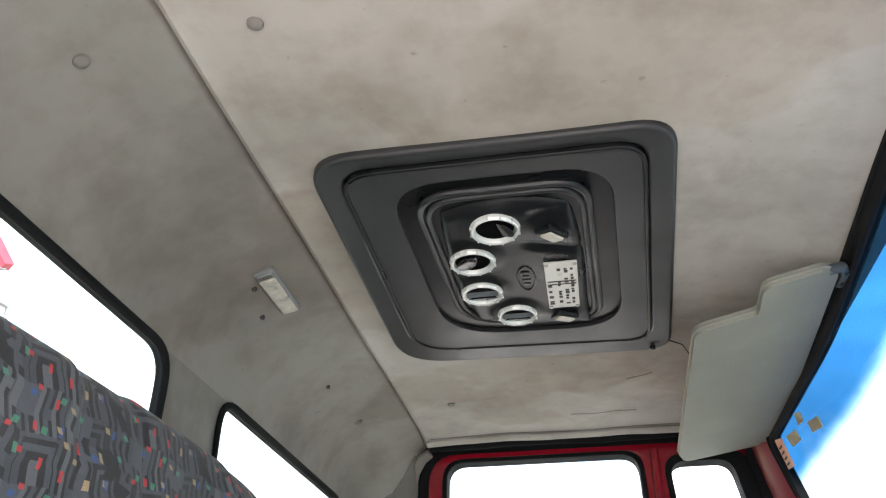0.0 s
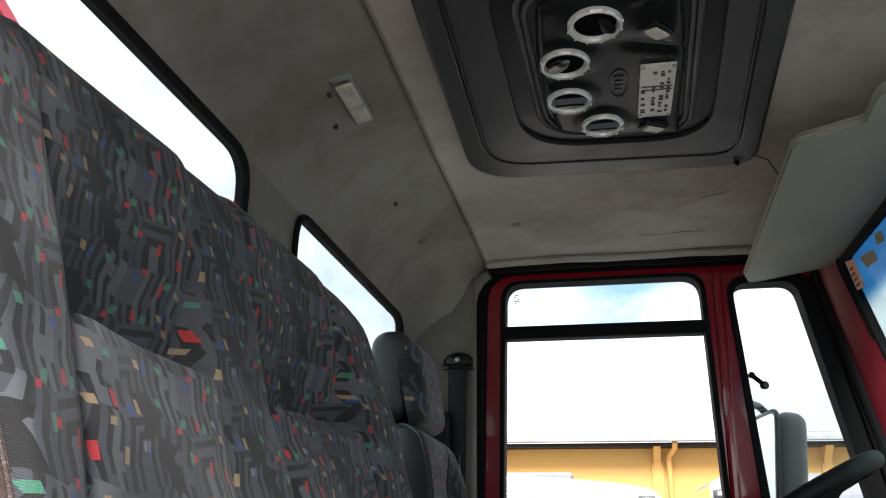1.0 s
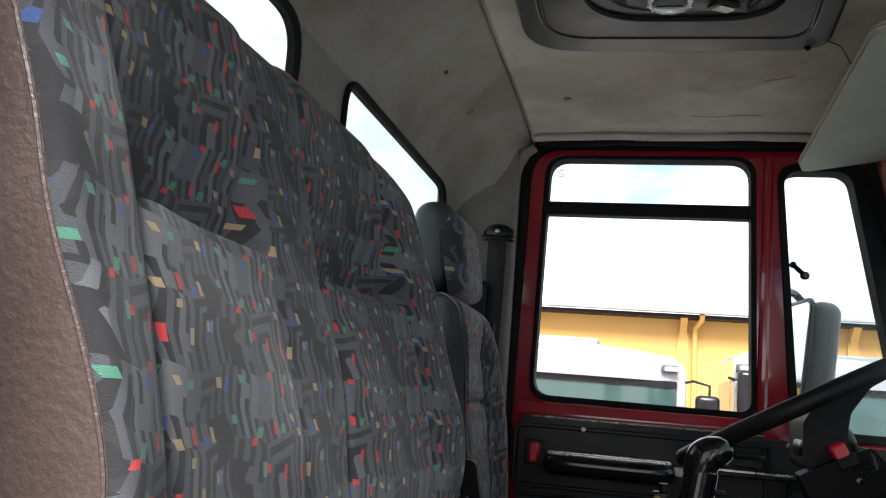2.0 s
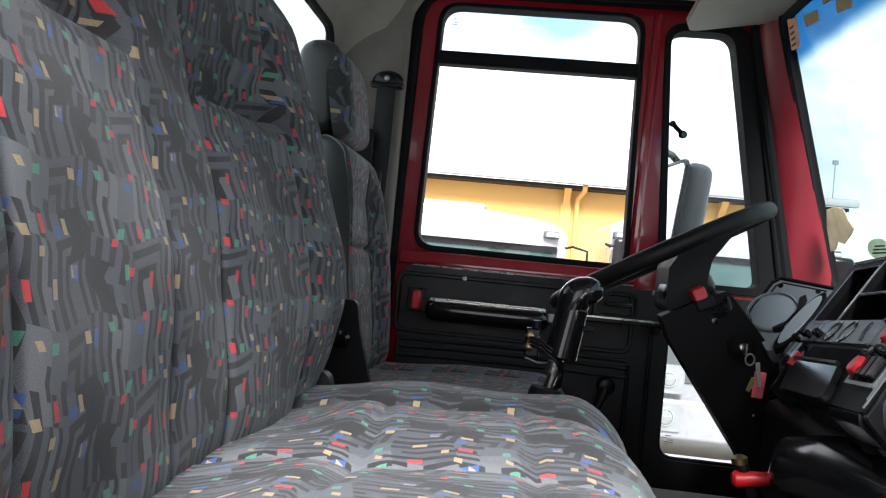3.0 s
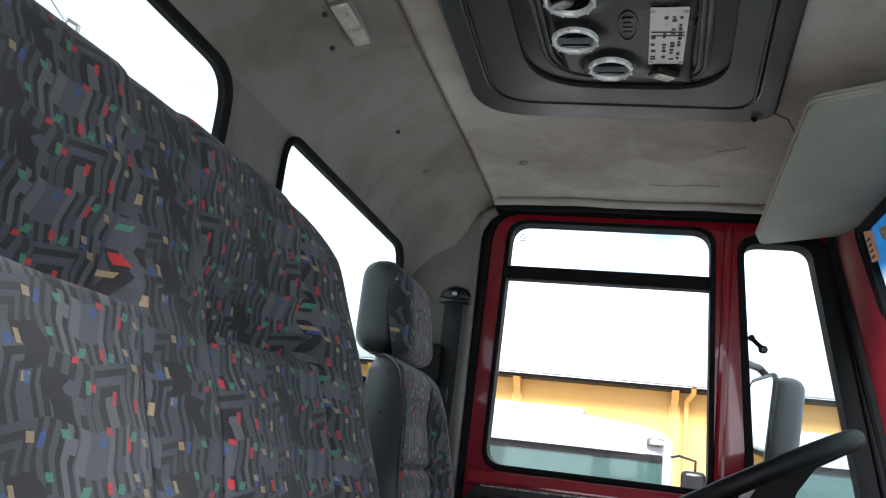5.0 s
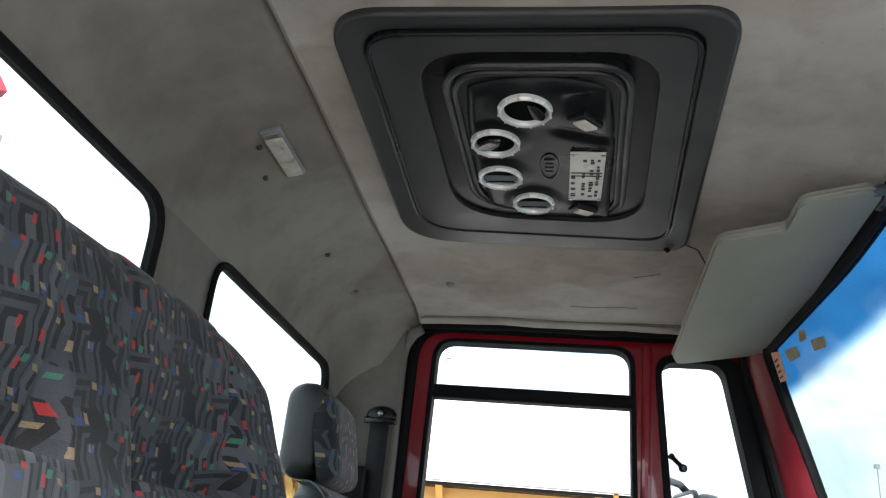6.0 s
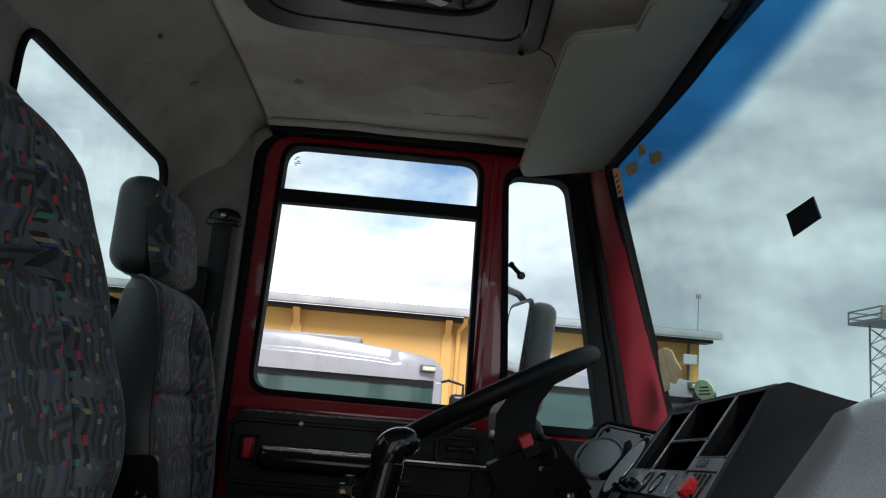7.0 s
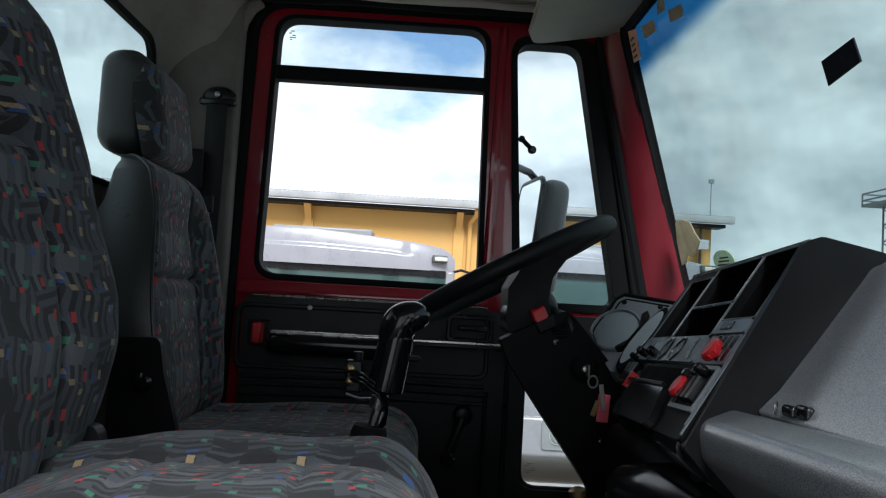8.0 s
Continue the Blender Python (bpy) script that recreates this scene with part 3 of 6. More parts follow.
def parked_truck(x0, x1, y, top, glass_top, label, lamp_x=0.3, reach=0.2):
    """A white lorry cab that faces the cab's side window, seen from its front."""
    w, cx = x1 - x0, (x0 + x1) / 2
    t = thing("parked_truck", (cx, y + 1, GROUND), label, "truck", "white trucks in the yard")

    def roofline(u, v):
        # u across (-1..1), v up the front face (0 to 0.6), then back over the roof (to 1)
        e = abs(u)
        s = (u + 0.27) / 1.27
        crest = top - 0.11 * max(0, s) - 0.06 * max(0, s) ** 4 - 0.09 * max(0, (e - 0.88) / 0.12) ** 2
        f = min(1.0, v / 0.6)
        z = glass_top + (crest - glass_top) * (1 - (1 - f) ** 1.25)
        depth = 0.06 * f ** 2.2 + 0.12 * e ** 4
        panel = smooth(0.42, 0.50, f + 0.25 * max(0, u - 0.45)) * (1 - smooth(0.52, 0.60, u)) * smooth(-1.0, -0.96, u)
        depth += 0.045 * panel
        if v > 0.6:
            depth += (v - 0.6) / 0.4 * 1.7
            z += 0.02 * (v - 0.6) / 0.4
        return (cx + u * w / 2, y - 0.03 + depth, z)

    bm = sheet([-1, -0.99, -0.97, -0.94] + steps(-0.9, 0.9, 40) + [0.94, 0.97, 0.99, 1], steps(0, 0.54, 30) + [0.56, 0.58, 0.59, 0.6, 0.62, 0.66, 0.75, 1.0], roofline)
    part("roof", bm, M_WHITE, t, "white moulded roof", angle=60)
    part("deflector", box((cx - w * 0.33, y + 0.25, top - 0.05), (cx + w * 0.12, y + 0.7, top + 0.035)), M_BEZEL, t, "pale grey roof hatch", bevel=0.02)
    part("windscreen", box((x0 + 0.10, y + 0.03, glass_top - 0.85), (x1 - 0.10, y + 0.09, glass_top)), M_TRUCK_GLASS, t, "dark green windscreen", bevel=0.01)
    part("sun_strip", box((x0 + 0.1, y + 0.015, glass_top - 0.07), (x1 - 0.1, y + 0.04, glass_top + 0.004)), M_BLACK, t)
    for s in (x0, x1 - 0.1):
        part("pillar", box((s, y + 0.03, glass_top - 0.85), (s + 0.1, y + 0.4, glass_top)), M_WHITE, t, bevel=0.02)
    part("cab_body", box((x0, y + 0.05, GROUND + 0.55), (x1, y + 1.9, glass_top - 0.84)), M_WHITE, t, bevel=0.05, seg=3)
    part("cab_back", box((x0 + 0.02, y + 0.6, glass_top - 0.9), (x1 - 0.02, y + 1.88, glass_top + 0.01)), M_WHITE, t)
    part("bumper", box((x0, y - 0.05, GROUND + 0.35), (x1, y + 0.25, GROUND + 0.78)), M_WHITE, t, bevel=0.04, seg=3)
    part("grille", box((cx - 0.6, y + 0.03, GROUND + 0.95), (cx + 0.6, y + 0.06, GROUND + 1.35)), M_GREY_PLASTIC, t, bevel=0.01)
    for sx in (-1, 1):
        mx = cx + sx * (w / 2 - 0.14)
        part("lamp_recess", box((mx - 0.12, y - 0.035, glass_top + 0.09), (mx + 0.05, y + 0.10, glass_top + 0.17)), M_GREY_PLASTIC, t, bevel=0.015)
        part("marker_lamp", box((mx - 0.09, y - 0.045, glass_top + 0.105), (mx + 0.05, y + 0.05, glass_top + 0.15)), M_LAMP, t, "small roof marker lamp", bevel=0.01)
        ox = cx + sx * (w / 2 + reach)
        part("mirror", box((ox - 0.12, y - 0.20, glass_top - 0.50), (ox + 0.12, y - 0.06, glass_top + (0.10 if reach < 0 else -0.12))), M_BLACK, t, "black door mirror", bevel=0.05, seg=3)
        part("mirror_arm", tube([(cx + sx * (w / 2 - 0.01), y + 0.10, glass_top + 0.0), (cx + sx * (w / 2 + 0.06), y - 0.05, glass_top + 0.02), (ox + 0.02 * sx, y - 0.12, glass_top - 0.02), (ox + 0.02 * sx, y - 0.12, glass_top - 0.2)], 0.015), M_BLACK, t)
        hx = cx + sx * (w / 2 - lamp_x)
        for z, rr, mat in ((GROUND + 0.59, 0.085, M_LENS), (GROUND + 0.99, 0.075, M_LENS)):
            part("lamp_bezel", plate(rounded(rect(hx - 0.17, z - 0.15, hx + 0.17, z + 0.15), 0.04), [], y - 0.075, y + 0.06, on_xz), M_BEZEL, t, bevel=0.01)
            part("lamp_ring", tube([(hx + rr * 1.05 * math.cos(2 * math.pi * i / 24), y - 0.075, z + rr * 1.05 * math.sin(2 * math.pi * i / 24)) for i in range(24)], 0.012, 6, closed=True), M_CHROME, t)
            part("headlamp", lathe([(rr, 0), (rr, 0.03), (rr * 0.8, 0.05), (rr * 0.3, 0.06)], axis((hx, y - 0.07, z), (0, -1, 0)), 20), mat, t, "round clear headlamp")
        part("wheel", lathe([(0.46, 0), (0.48, 0.05), (0.48, 0.2), (0.3, 0.24)], axis((cx + sx * (w / 2 - 0.3), y + 1.0, GROUND + 0.48), (sx, 0, 0)), 24), M_RUBBER, t, "black tyre")
    return t


parked_truck(-1.70, 0.785, 9.0, 1.425, 1.03, "white truck cab with a dark windscreen, parked facing the side")
parked_truck(1.25, 3.73, 8.9, 1.40, 1.09, "white truck cab with round headlamps parked in the yard", 0.72, -0.13)

# crane arm behind the cab
crane = thing("loader_crane", (-1.9, 2.2, GROUND), "folded red loader crane with a hanging hook", "crane")
c_a, c_b = Vector((-1.75, 2.12, 2.46)), Vector((-1.58, 2.19, 2.20))
part("boom_tip", tube([c_a + (c_a - c_b) * 1.2, c_b], [0.036, 0.027], 4), M_CRANE, crane, angle=20)
part("boom", tube([(-2.0, 2.02, 2.25), (-1.93, 2.0, 2.50), (-1.85, 1.75, 3.0)], [0.05, 0.12, 0.14], 4), M_CRANE, crane, angle=20)
part("column", tube([(-2.3, 1.2, GROUND), (-2.3, 1.2, 2.6), (-1.85, 1.75, 3.0)], [0.2, 0.18, 0.14], 8), M_CRANE, crane)
part("wire", tube([(-1.72, 2.12, 2.42), (-1.85, 2.05, 2.2), (-1.98, 1.96, 1.9), (-2.05, 1.9, 1.2)], 0.006, 5), M_STEEL, crane)
part("hook_cord", tube([(-1.58, 2.19, 2.19), (-1.62, 2.14, 2.19), (-1.67, 2.12, 2.21), (-1.63, 2.15, 2.12), (-1.57, 2.19, 2.04)], 0.004, 5), M_STEEL, crane)
part("hook", tube([(-1.58, 2.17, 2.02), (-1.575, 2.19, 2.06), (-1.55, 2.22, 2.05), (-1.55, 2.22, 1.98), (-1.565, 2.205, 1.945), (-1.585, 2.18, 1.955), (-1.60, 2.155, 1.995)], 0.009, 6), M_STEEL, crane, "open steel hook")

# ---- the cab: floor, walls, roof ----
CY = 1.2            # middle of the cab
FLOOR_Z, REAR_X, ROOF_Z = 0.06, -0.25, 1.458
Y_IN, Y_OUT = 2.2, 2.27   # driver's side, inner and outer face
tagged(part("floor", box((-0.30, 0.14, FLOOR_Z - 0.06), (1.12, 2.26, FLOOR_Z)), M_CARPET), "black rubber cab floor", "floor", kind="structure")
tagged(part("engine_tunnel", plate(rounded([(1.0, FLOOR_Z), (1.05, 0.36), (1.15, 0.42), (1.36, 0.42), (1.44, 0.36), (1.48, FLOOR_Z)], 0.03), [], -0.24, 0.98, lambda a, b, d: (d, a, b)), M_CARPET), "black engine tunnel cover between the seats", "engine cover", kind="structure")

# rear wall with two windows
RW = [rounded(rect(1.305, 0.93, 2.045, 1.283), 0.055), rounded(rect(0.355, 0.93, 1.095, 1.283), 0.055)]
tagged(part("wall_rear", plate(rounded(rect(0.2, FLOOR_Z, 2.2, 1.46), 0.04), RW, REAR_X - 0.009, REAR_X, on_yz), M_REAR), "cloth-lined rear cab wall in a shaded tone", "wall", kind="structure")
for i, (a, b) in enumerate(((1.305, 2.045), (0.355, 1.095))):
    w = tagged(new("window_%d" % (i + 2)), "rear cab window in a black rubber seal", "window", "rear windows", "structure")
    inner = rounded(rect(a, 0.93, b, 1.283), 0.055)
    outer = rounded(rect(a - 0.009, 0.921, b + 0.009, 1.292), 0.062)
    part("seal", plate(outer, [rounded(rect(a + 0.002, 0.932, b - 0.002, 1.281), 0.053)], REAR_X + 0.001, REAR_X + 0.010, on_yz), M_RUBBER, w, bevel=0.003)
    part("channel", plate(rounded(rect(a - 0.001, 0.929, b + 0.001, 1.284), 0.056), [rounded(rect(a + 0.003, 0.933, b - 0.003, 1.280), 0.052)], REAR_X - 0.009, REAR_X, on_yz), M_RUBBER, w)
    part("seal_lip", tube([(REAR_X + 0.003, p, q) for p, q in inner], 0.0045, 8, closed=True), M_RUBBER, w)
    pane = part("pane", plate(rounded(rect(a - 0.004, 0.926, b + 0.004, 1.287), 0.055), [], REAR_X - 0.007, REAR_X - 0.003, on_yz), G_REAR, w, "faintly green glass")
    pane.visible_shadow = False


def crown(y):
    """How far the roof front rises across the cab."""
    return smooth(1.58, 0.78, y) * smooth(0.28, 0.5, y)


def roof_z(x, y):
    """Height of the cloth lining: flat in the middle, falling to the doors, the screen and the rear wall."""
    z = ROOF_Z
    e = max(0.0, abs(y - CY) - 0.80)
    z -= 0.36 * e * e + 0.004 * smooth(0.90, 0.95, abs(y - CY))
    f = max(0.0, x - 0.60)
    z -= 1.05 * f * f * (1 - 0.75 * crown(y))
    if x < -0.04:
        g = min(1.0, (-0.04 - x) / 0.21)
        z -= 0.14 * (1 - math.sqrt(max(0.0, 1 - g * g))) + 0.03 * g
    # the rear corners roll down into the posts
    h = min(1.0, max(0.0, (abs(y - CY) - 0.77) / 0.165))
    z -= 0.13 * (1 - math.sqrt(max(0.0, 1 - h * h))) * smooth(-0.05, -0.13, x)
    z += 0.0035 * math.sin(9 * x + 4 * y) * math.sin(5 * y - 3 * x)
    return z


xs = [-0.25, -0.249, -0.246, -0.24, -0.232, -0.22, -0.205, -0.185, -0.16, -0.13, -0.10, -0.07, -0.055, -0.046, -0.042, -0.038, -0.034, -0.03, -0.02] + steps(0.0, 0.82, 22)
ys = [0.24, 0.255, 0.27, 0.285, 0.30] + steps(0.34, 2.06, 40) + [2.10, 2.115, 2.13, 2.145, 2.16]


def liner_place(x, y):
    z = roof_z(x, y)
    # welted seam between the rear strip and the main lining
    z += 0.010 * math.exp(-((x + 0.040) / 0.0035) ** 2) - 0.005 * math.exp(-((x + 0.030) / 0.006) ** 2)
    return (x, y, z)


SEAM = xs.index(-0.042)
for cut_x, nm, mat, words in ((xs[SEAM:], "ceiling", M_LINER, "stained grey-beige cloth headliner with a welted seam"), (xs[:SEAM + 1], "ceiling_rear", M_LINER_REAR, "cloth lining in a shaded tone rolling down to the rear wall")):
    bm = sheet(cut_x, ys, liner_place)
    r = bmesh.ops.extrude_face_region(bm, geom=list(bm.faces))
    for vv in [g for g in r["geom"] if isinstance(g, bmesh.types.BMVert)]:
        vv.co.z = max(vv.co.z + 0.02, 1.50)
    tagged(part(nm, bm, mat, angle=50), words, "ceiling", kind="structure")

tagged(part("trim_seam", tube([liner_place(-0.040, y)[:2] + (liner_place(-0.040, y)[2] + 0.0005,) for y in ys], 0.0026, 6), M_REAR), "stitched seam across the headliner", "trim", kind="structure")

# small tears and folds in the lining, their shade drawn as darker cloth
for nm, pts in (("fold", [(0.493, 1.768), (0.509, 1.759), (0.53, 1.752), (0.548, 1.741)]), ("fold", [(0.36, 1.98), (0.42, 1.985), (0.47, 1.975), (0.52, 1.982)]), ("fold", [(-0.20, 1.668), (-0.193, 1.674)])):
    tagged(part("trim_" + nm, tube([(x, y, roof_z(x, y) + 0.0002) for x, y in pts], 0.0016, 5), M_REAR), "small fold in the headliner cloth", "trim", kind="structure")

# rolled edge of the lining along the doors, and rubber beyond it
for side, nm in ((1, "driver"), (-1, "passenger")):
    pts = [(x, CY + side * (0.910 + 0.0015 * math.sin(23 * x)), roof_z(x, CY + 0.945) - 0.001 + 0.0012 * math.sin(17 * x) + 0.0006 * math.sin(41 * x)) for x in steps(-0.03, 0.80, 40)]
    tagged(part("trim_roof_" + nm, tube(pts, 0.009, 10), M_LINER), "rolled cloth edge of the headliner", "trim", kind="structure")
    gap = [(p[0], CY + side * 0.940, p[2] - 0.003 - 0.002 * math.sin(17 * p[0])) for p in pts]
    tagged(part("trim_gasket_" + nm, tube(gap, 0.011, 12), M_RUBBER), "black rubber gasket under the headliner edge", "trim", kind="structure")
    # the tuck's shade, drawn as a thin line of darker cloth
    crease = [(p[0], p[1] - side * (0.012 + 0.003 * math.sin(13 * p[0])), roof_z(p[0], p[1] - side * 0.012) + 0.0002) for p in pts]
    tagged(part("trim_crease_" + nm, tube(crease, 0.0022, 6), M_REAR), "tucked crease along the headliner edge", "trim", kind="structure")
    post = [(-0.03, CY + side * 0.945, 1.428), (-0.055, CY + side * 0.95, 1.415), (-0.078, CY + side * 0.955, 1.38), (-0.088, CY + side * 0.96, 1.32), (-0.095, CY + side * 0.965, 1.1), (-0.10, CY + side * 0.97, 0.5)]
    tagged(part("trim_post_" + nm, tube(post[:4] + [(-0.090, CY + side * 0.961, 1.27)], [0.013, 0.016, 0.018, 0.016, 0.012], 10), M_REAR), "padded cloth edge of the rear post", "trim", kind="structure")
    tagged(part("trim_strip_" + nm, tube([(-0.089, CY + side * 0.962, 1.30)] + post[4:], [0.0115, 0.014, 0.012], 10), M_RUBBER), "black rubber edge strip of the rear post", "trim", kind="structure")

# rear corner posts, cloth lined, their shade put into the cloth's tone
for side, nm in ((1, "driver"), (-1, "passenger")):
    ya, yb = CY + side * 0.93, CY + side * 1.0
    tagged(part("wall_post_" + nm, box((REAR_X, min(ya, yb), FLOOR_Z), (-0.068, max(ya, yb), 1.475)), M_POST, bevel=0.012, seg=3), "cloth-lined rear corner post in a shaded tone", "post", kind="structure")

# outer shell of the cab
shell = thing("cab_shell", (0.4, CY, FLOOR_Z), "red painted outer shell of the truck cab", "truck cab", kind="structure")
part("roof_skin", plate(rounded([(-0.33, 1.40), (-0.31, 1.52), (0.3, 1.56), (0.78, 1.53), (0.865, 1.485), (0.83, 1.48), (0.74, 1.505), (-0.29, 1.505), (-0.305, 1.40)], 0.012), [], 0.14, 2.26, lambda a, b, d: (a, d, b)), M_RED, shell, bevel=0.02)
part("rear_skin", plate(rounded(rect(0.14, -0.2, 2.26, 0.86), 0.03), [], REAR_X - 0.075, REAR_X - 0.053, on_yz), M_RED, shell, bevel=0.004)
part("front_skin", plate(rounded(rect(0.14, -0.35, 2.26, 0.74), 0.05), [], 1.14, 1.19, on_yz), M_RED, shell, bevel=0.02)
for side in (1, -1):
    ya, yb = CY + side * 1.002, CY + side * 1.06
    part("rear_post", box((-0.31, min(ya, yb), -0.1), (-0.050, max(ya, yb), 1.46)), M_RED, shell, bevel=0.012)
    part("sill", box((-0.1, min(ya, yb), -0.1), (1.0, max(ya, yb), 0.055)), M_RED, shell, bevel=0.012)
    part("roof_rail", box((-0.09, min(ya, yb), 1.428), (0.80, max(ya, yb), 1.50)), M_RED, shell, bevel=0.01)


# ---- driver's door ----
door = tagged(new("door_1"), "closed red driver's door with black lined card and open window", "door", kind="structure")
MAIN = rounded([(-0.003, 0.775), (0.532, 0.772), (0.522, 1.410), (0.010, 1.410)], [0.045, 0.03, 0.05, 0.05])
VENT = rounded([(0.640, 0.742), (0.873, 0.742), (0.756, 1.382), (0.600, 1.382)], [0.02, 0.02, 0.045, 0.04])
LOW = rounded([(0.655, 0.292), (0.885, 0.292), (0.90, 0.605), (0.655, 0.605)], [0.045, 0.04, 0.03, 0.02])
door_out = rounded([(-0.075, 0.10), (0.93, 0.10), (0.942, 0.72), (0.812, 1.440), (-0.052, 1.440)], [0.02, 0.02, 0.02, 0.06, 0.075])
MAIN_O = rounded([(-0.015, 0.760), (0.545, 0.757), (0.535, 1.421), (-0.003, 1.421)], [0.055, 0.04, 0.055, 0.06])
VENT_O = rounded([(0.622, 0.722), (0.922, 0.722), (0.799, 1.402), (0.584, 1.402)], [0.02, 0.02, 0.05, 0.05])
part("door_frame", plate(door_out, [MAIN_O, VENT_O, LOW], Y_IN - 0.012, Y_OUT - 0.02, on_xz), M_RED, door, "glossy red painted steel", bevel=0.007, seg=3)
SILL = rounded([(Y_IN - 0.011, 0.7585), (Y_IN - 0.020, 0.7565), (Y_IN - 0.041, 0.733), (Y_IN - 0.041, 0.7235), (Y_IN - 0.011, 0.7235)], [0.002, 0.006, 0.008, 0.004, 0.002])
part("sill_ledge", plate(SILL, [], -0.040, 0.560, on_yz), M_RED, door, "glossy red sloping sill under the window", bevel=0.002)
part("pillar_roll", tube([(0.555 + 0.012 * f, Y_IN - 0.013, 0.75 + 0.67 * f) for f in steps(0, 1, 8)], 0.013, 10), M_RED, door, "red post beside the quarter light")
part("window_seal", plate(MAIN_O, [MAIN], Y_IN - 0.016, Y_OUT - 0.03, on_xz), M_RUBBER, door, "black rubber window channel", bevel=0.003)
part("quarter_seal", plate(VENT_O, [VENT], Y_IN - 0.020, Y_OUT - 0.03, on_xz), M_RUBBER, door, "black rubber quarter-light surround", bevel=0.004)
part("divider", box((0.000, Y_IN - 0.010, 1.256), (0.530, Y_IN + 0.03, 1.292)), M_RUBBER, door, "black window divider bar", bevel=0.004)
for nm, pts, d in (("top_pane", rounded([(0.005, 1.29), (0.526, 1.29), (0.522, 1.412), (0.010, 1.412)], [0, 0, 0.05, 0.05]), 0.014), ("quarter_pane", VENT, 0.012), ("low_pane", LOW, 0.02)):
    pn = part(nm, plate(pts, [], Y_IN + d, Y_IN + d + 0.005, on_xz), G_LOW if nm == "low_pane" else G_SIDE, door, "clear glass" if nm == "low_pane" else "tinted glass")
    pn.visible_shadow = False
seal_line = rounded([(-0.079, 0.09), (0.938, 0.09), (0.950, 0.72), (0.818, 1.449), (-0.055, 1.449)], [0.02, 0.02, 0.02, 0.06, 0.10])
part("outer_seal", tube([(x, Y_IN - 0.016, z) for x, z in seal_line], 0.016, 10, closed=True), M_RUBBER, door, "black rubber door seal")
part("low_seal", tube([(x, Y_IN - 0.018, z) for x, z in LOW], 0.008, 8, closed=True), M_RUBBER, door)

card_out = rounded([(-0.032, 0.12), (0.92, 0.12), (0.925, 0.712), (0.56, 0.712), (0.555, 0.722), (-0.028, 0.722)], [0.02, 0.02, 0.02, 0.01, 0.01, 0.03])
part("door_card", plate(card_out, [LOW], Y_IN - 0.032, Y_IN - 0.0125, on_xz), M_PANEL, door, "black vinyl door card", bevel=0.004)
up = rounded(rect(-0.043, 0.545, 0.568, 0.703), 0.028)
up_in = rounded(rect(-0.032, 0.556, 0.557, 0.692), 0.022)
part("card_rib", plate(up, [up_in], Y_IN - 0.040, Y_IN - 0.030, on_xz), M_PANEL, door, bevel=0.003)
part("card_edge", tube([(x, Y_IN - 0.036, 0.7205) for x in steps(-0.005, 0.56, 8)], 0.0026, 6), M_STRIP, door, "thin bright edge strip")
for z in (0.527, 0.508, 0.486):
    part("card_fold", tube([(x, Y_IN - 0.034, z + 0.004 * math.sin(5 * x)) for x in steps(-0.022, 0.56, 10)], 0.005, 8), M_PANEL, door)
part("card_fold", tube([(0.565, Y_IN - 0.034, 0.52), (0.565, Y_IN - 0.034, 0.2)], 0.006, 8), M_PANEL, door)
part("card_fold", tube([(0.615, Y_IN - 0.034, 0.60), (0.615, Y_IN - 0.034, 0.2)], 0.006, 8), M_PANEL, door)
# pull bar: padded grip, bright top edge, then a slim rail to the front
part("grip", tube([(x, Y_IN - 0.085, 0.612) for x in [0.045, 0.05, 0.06] + steps(0.08, 0.33, 8) + [0.345, 0.352]], [0.015, 0.022, 0.026] + [0.028] * 9 + [0.022, 0.014], 14), M_BLACK_GLOSS, door, "glossy black padded pull grip")
part("grip_strip", box((0.052, Y_IN - 0.105, 0.632), (0.345, Y_IN - 0.072, 0.642)), M_STRIP, door, "worn bright strip along the grip", bevel=0.004)
part("grip_end", box((0.35, Y_IN - 0.10, 0.608), (0.385, Y_IN - 0.07, 0.630)), M_STEEL, door, bevel=0.004)
part("rail", box((0.38, Y_IN - 0.095, 0.622), (0.63, Y_IN - 0.075, 0.634)), M_BLACK, door, "slim black rail", bevel=0.003)
part("rail_edge", box((0.38, Y_IN - 0.096, 0.6335), (0.63, Y_IN - 0.074, 0.6375)), M_STRIP, door)
for x in (0.07, 0.33, 0.62):
    part("rail_foot", box((x - 0.012, Y_IN - 0.08, 0.605), (x + 0.012, Y_IN - 0.03, 0.63)), M_BLACK, door, bevel=0.003)
part("lock_lever", box((0.004, Y_IN - 0.075, 0.607), (0.026, Y_IN - 0.03, 0.655)), M_RED_PLASTIC, door, "red lock lever", bevel=0.005)
part("lever_plate", box((-0.012, Y_IN - 0.036, 0.60), (0.04, Y_IN - 0.031, 0.662)), M_BLACK, door, bevel=0.003)
part("latch_cup", plate(rounded(rect(0.462, 0.635, 0.575, 0.70), 0.012), [rounded(rect(0.472, 0.645, 0.565, 0.69), 0.008)], Y_IN - 0.05, Y_IN - 0.03, on_xz), M_BLACK, door, bevel=0.003)
part("latch", box((0.49, Y_IN - 0.055, 0.663), (0.56, Y_IN - 0.035, 0.676)), M_BLACK_GLOSS, door, "black inside latch", bevel=0.004)
part("screw_cap", lathe([(0.006, 0), (0.006, 0.003), (0.004, 0.0045), (0.001, 0.0045)], axis((0.133, Y_IN - 0.040, 0.697), (0, -1, 0)), 14), M_PLATE, door, "pale screw cap")
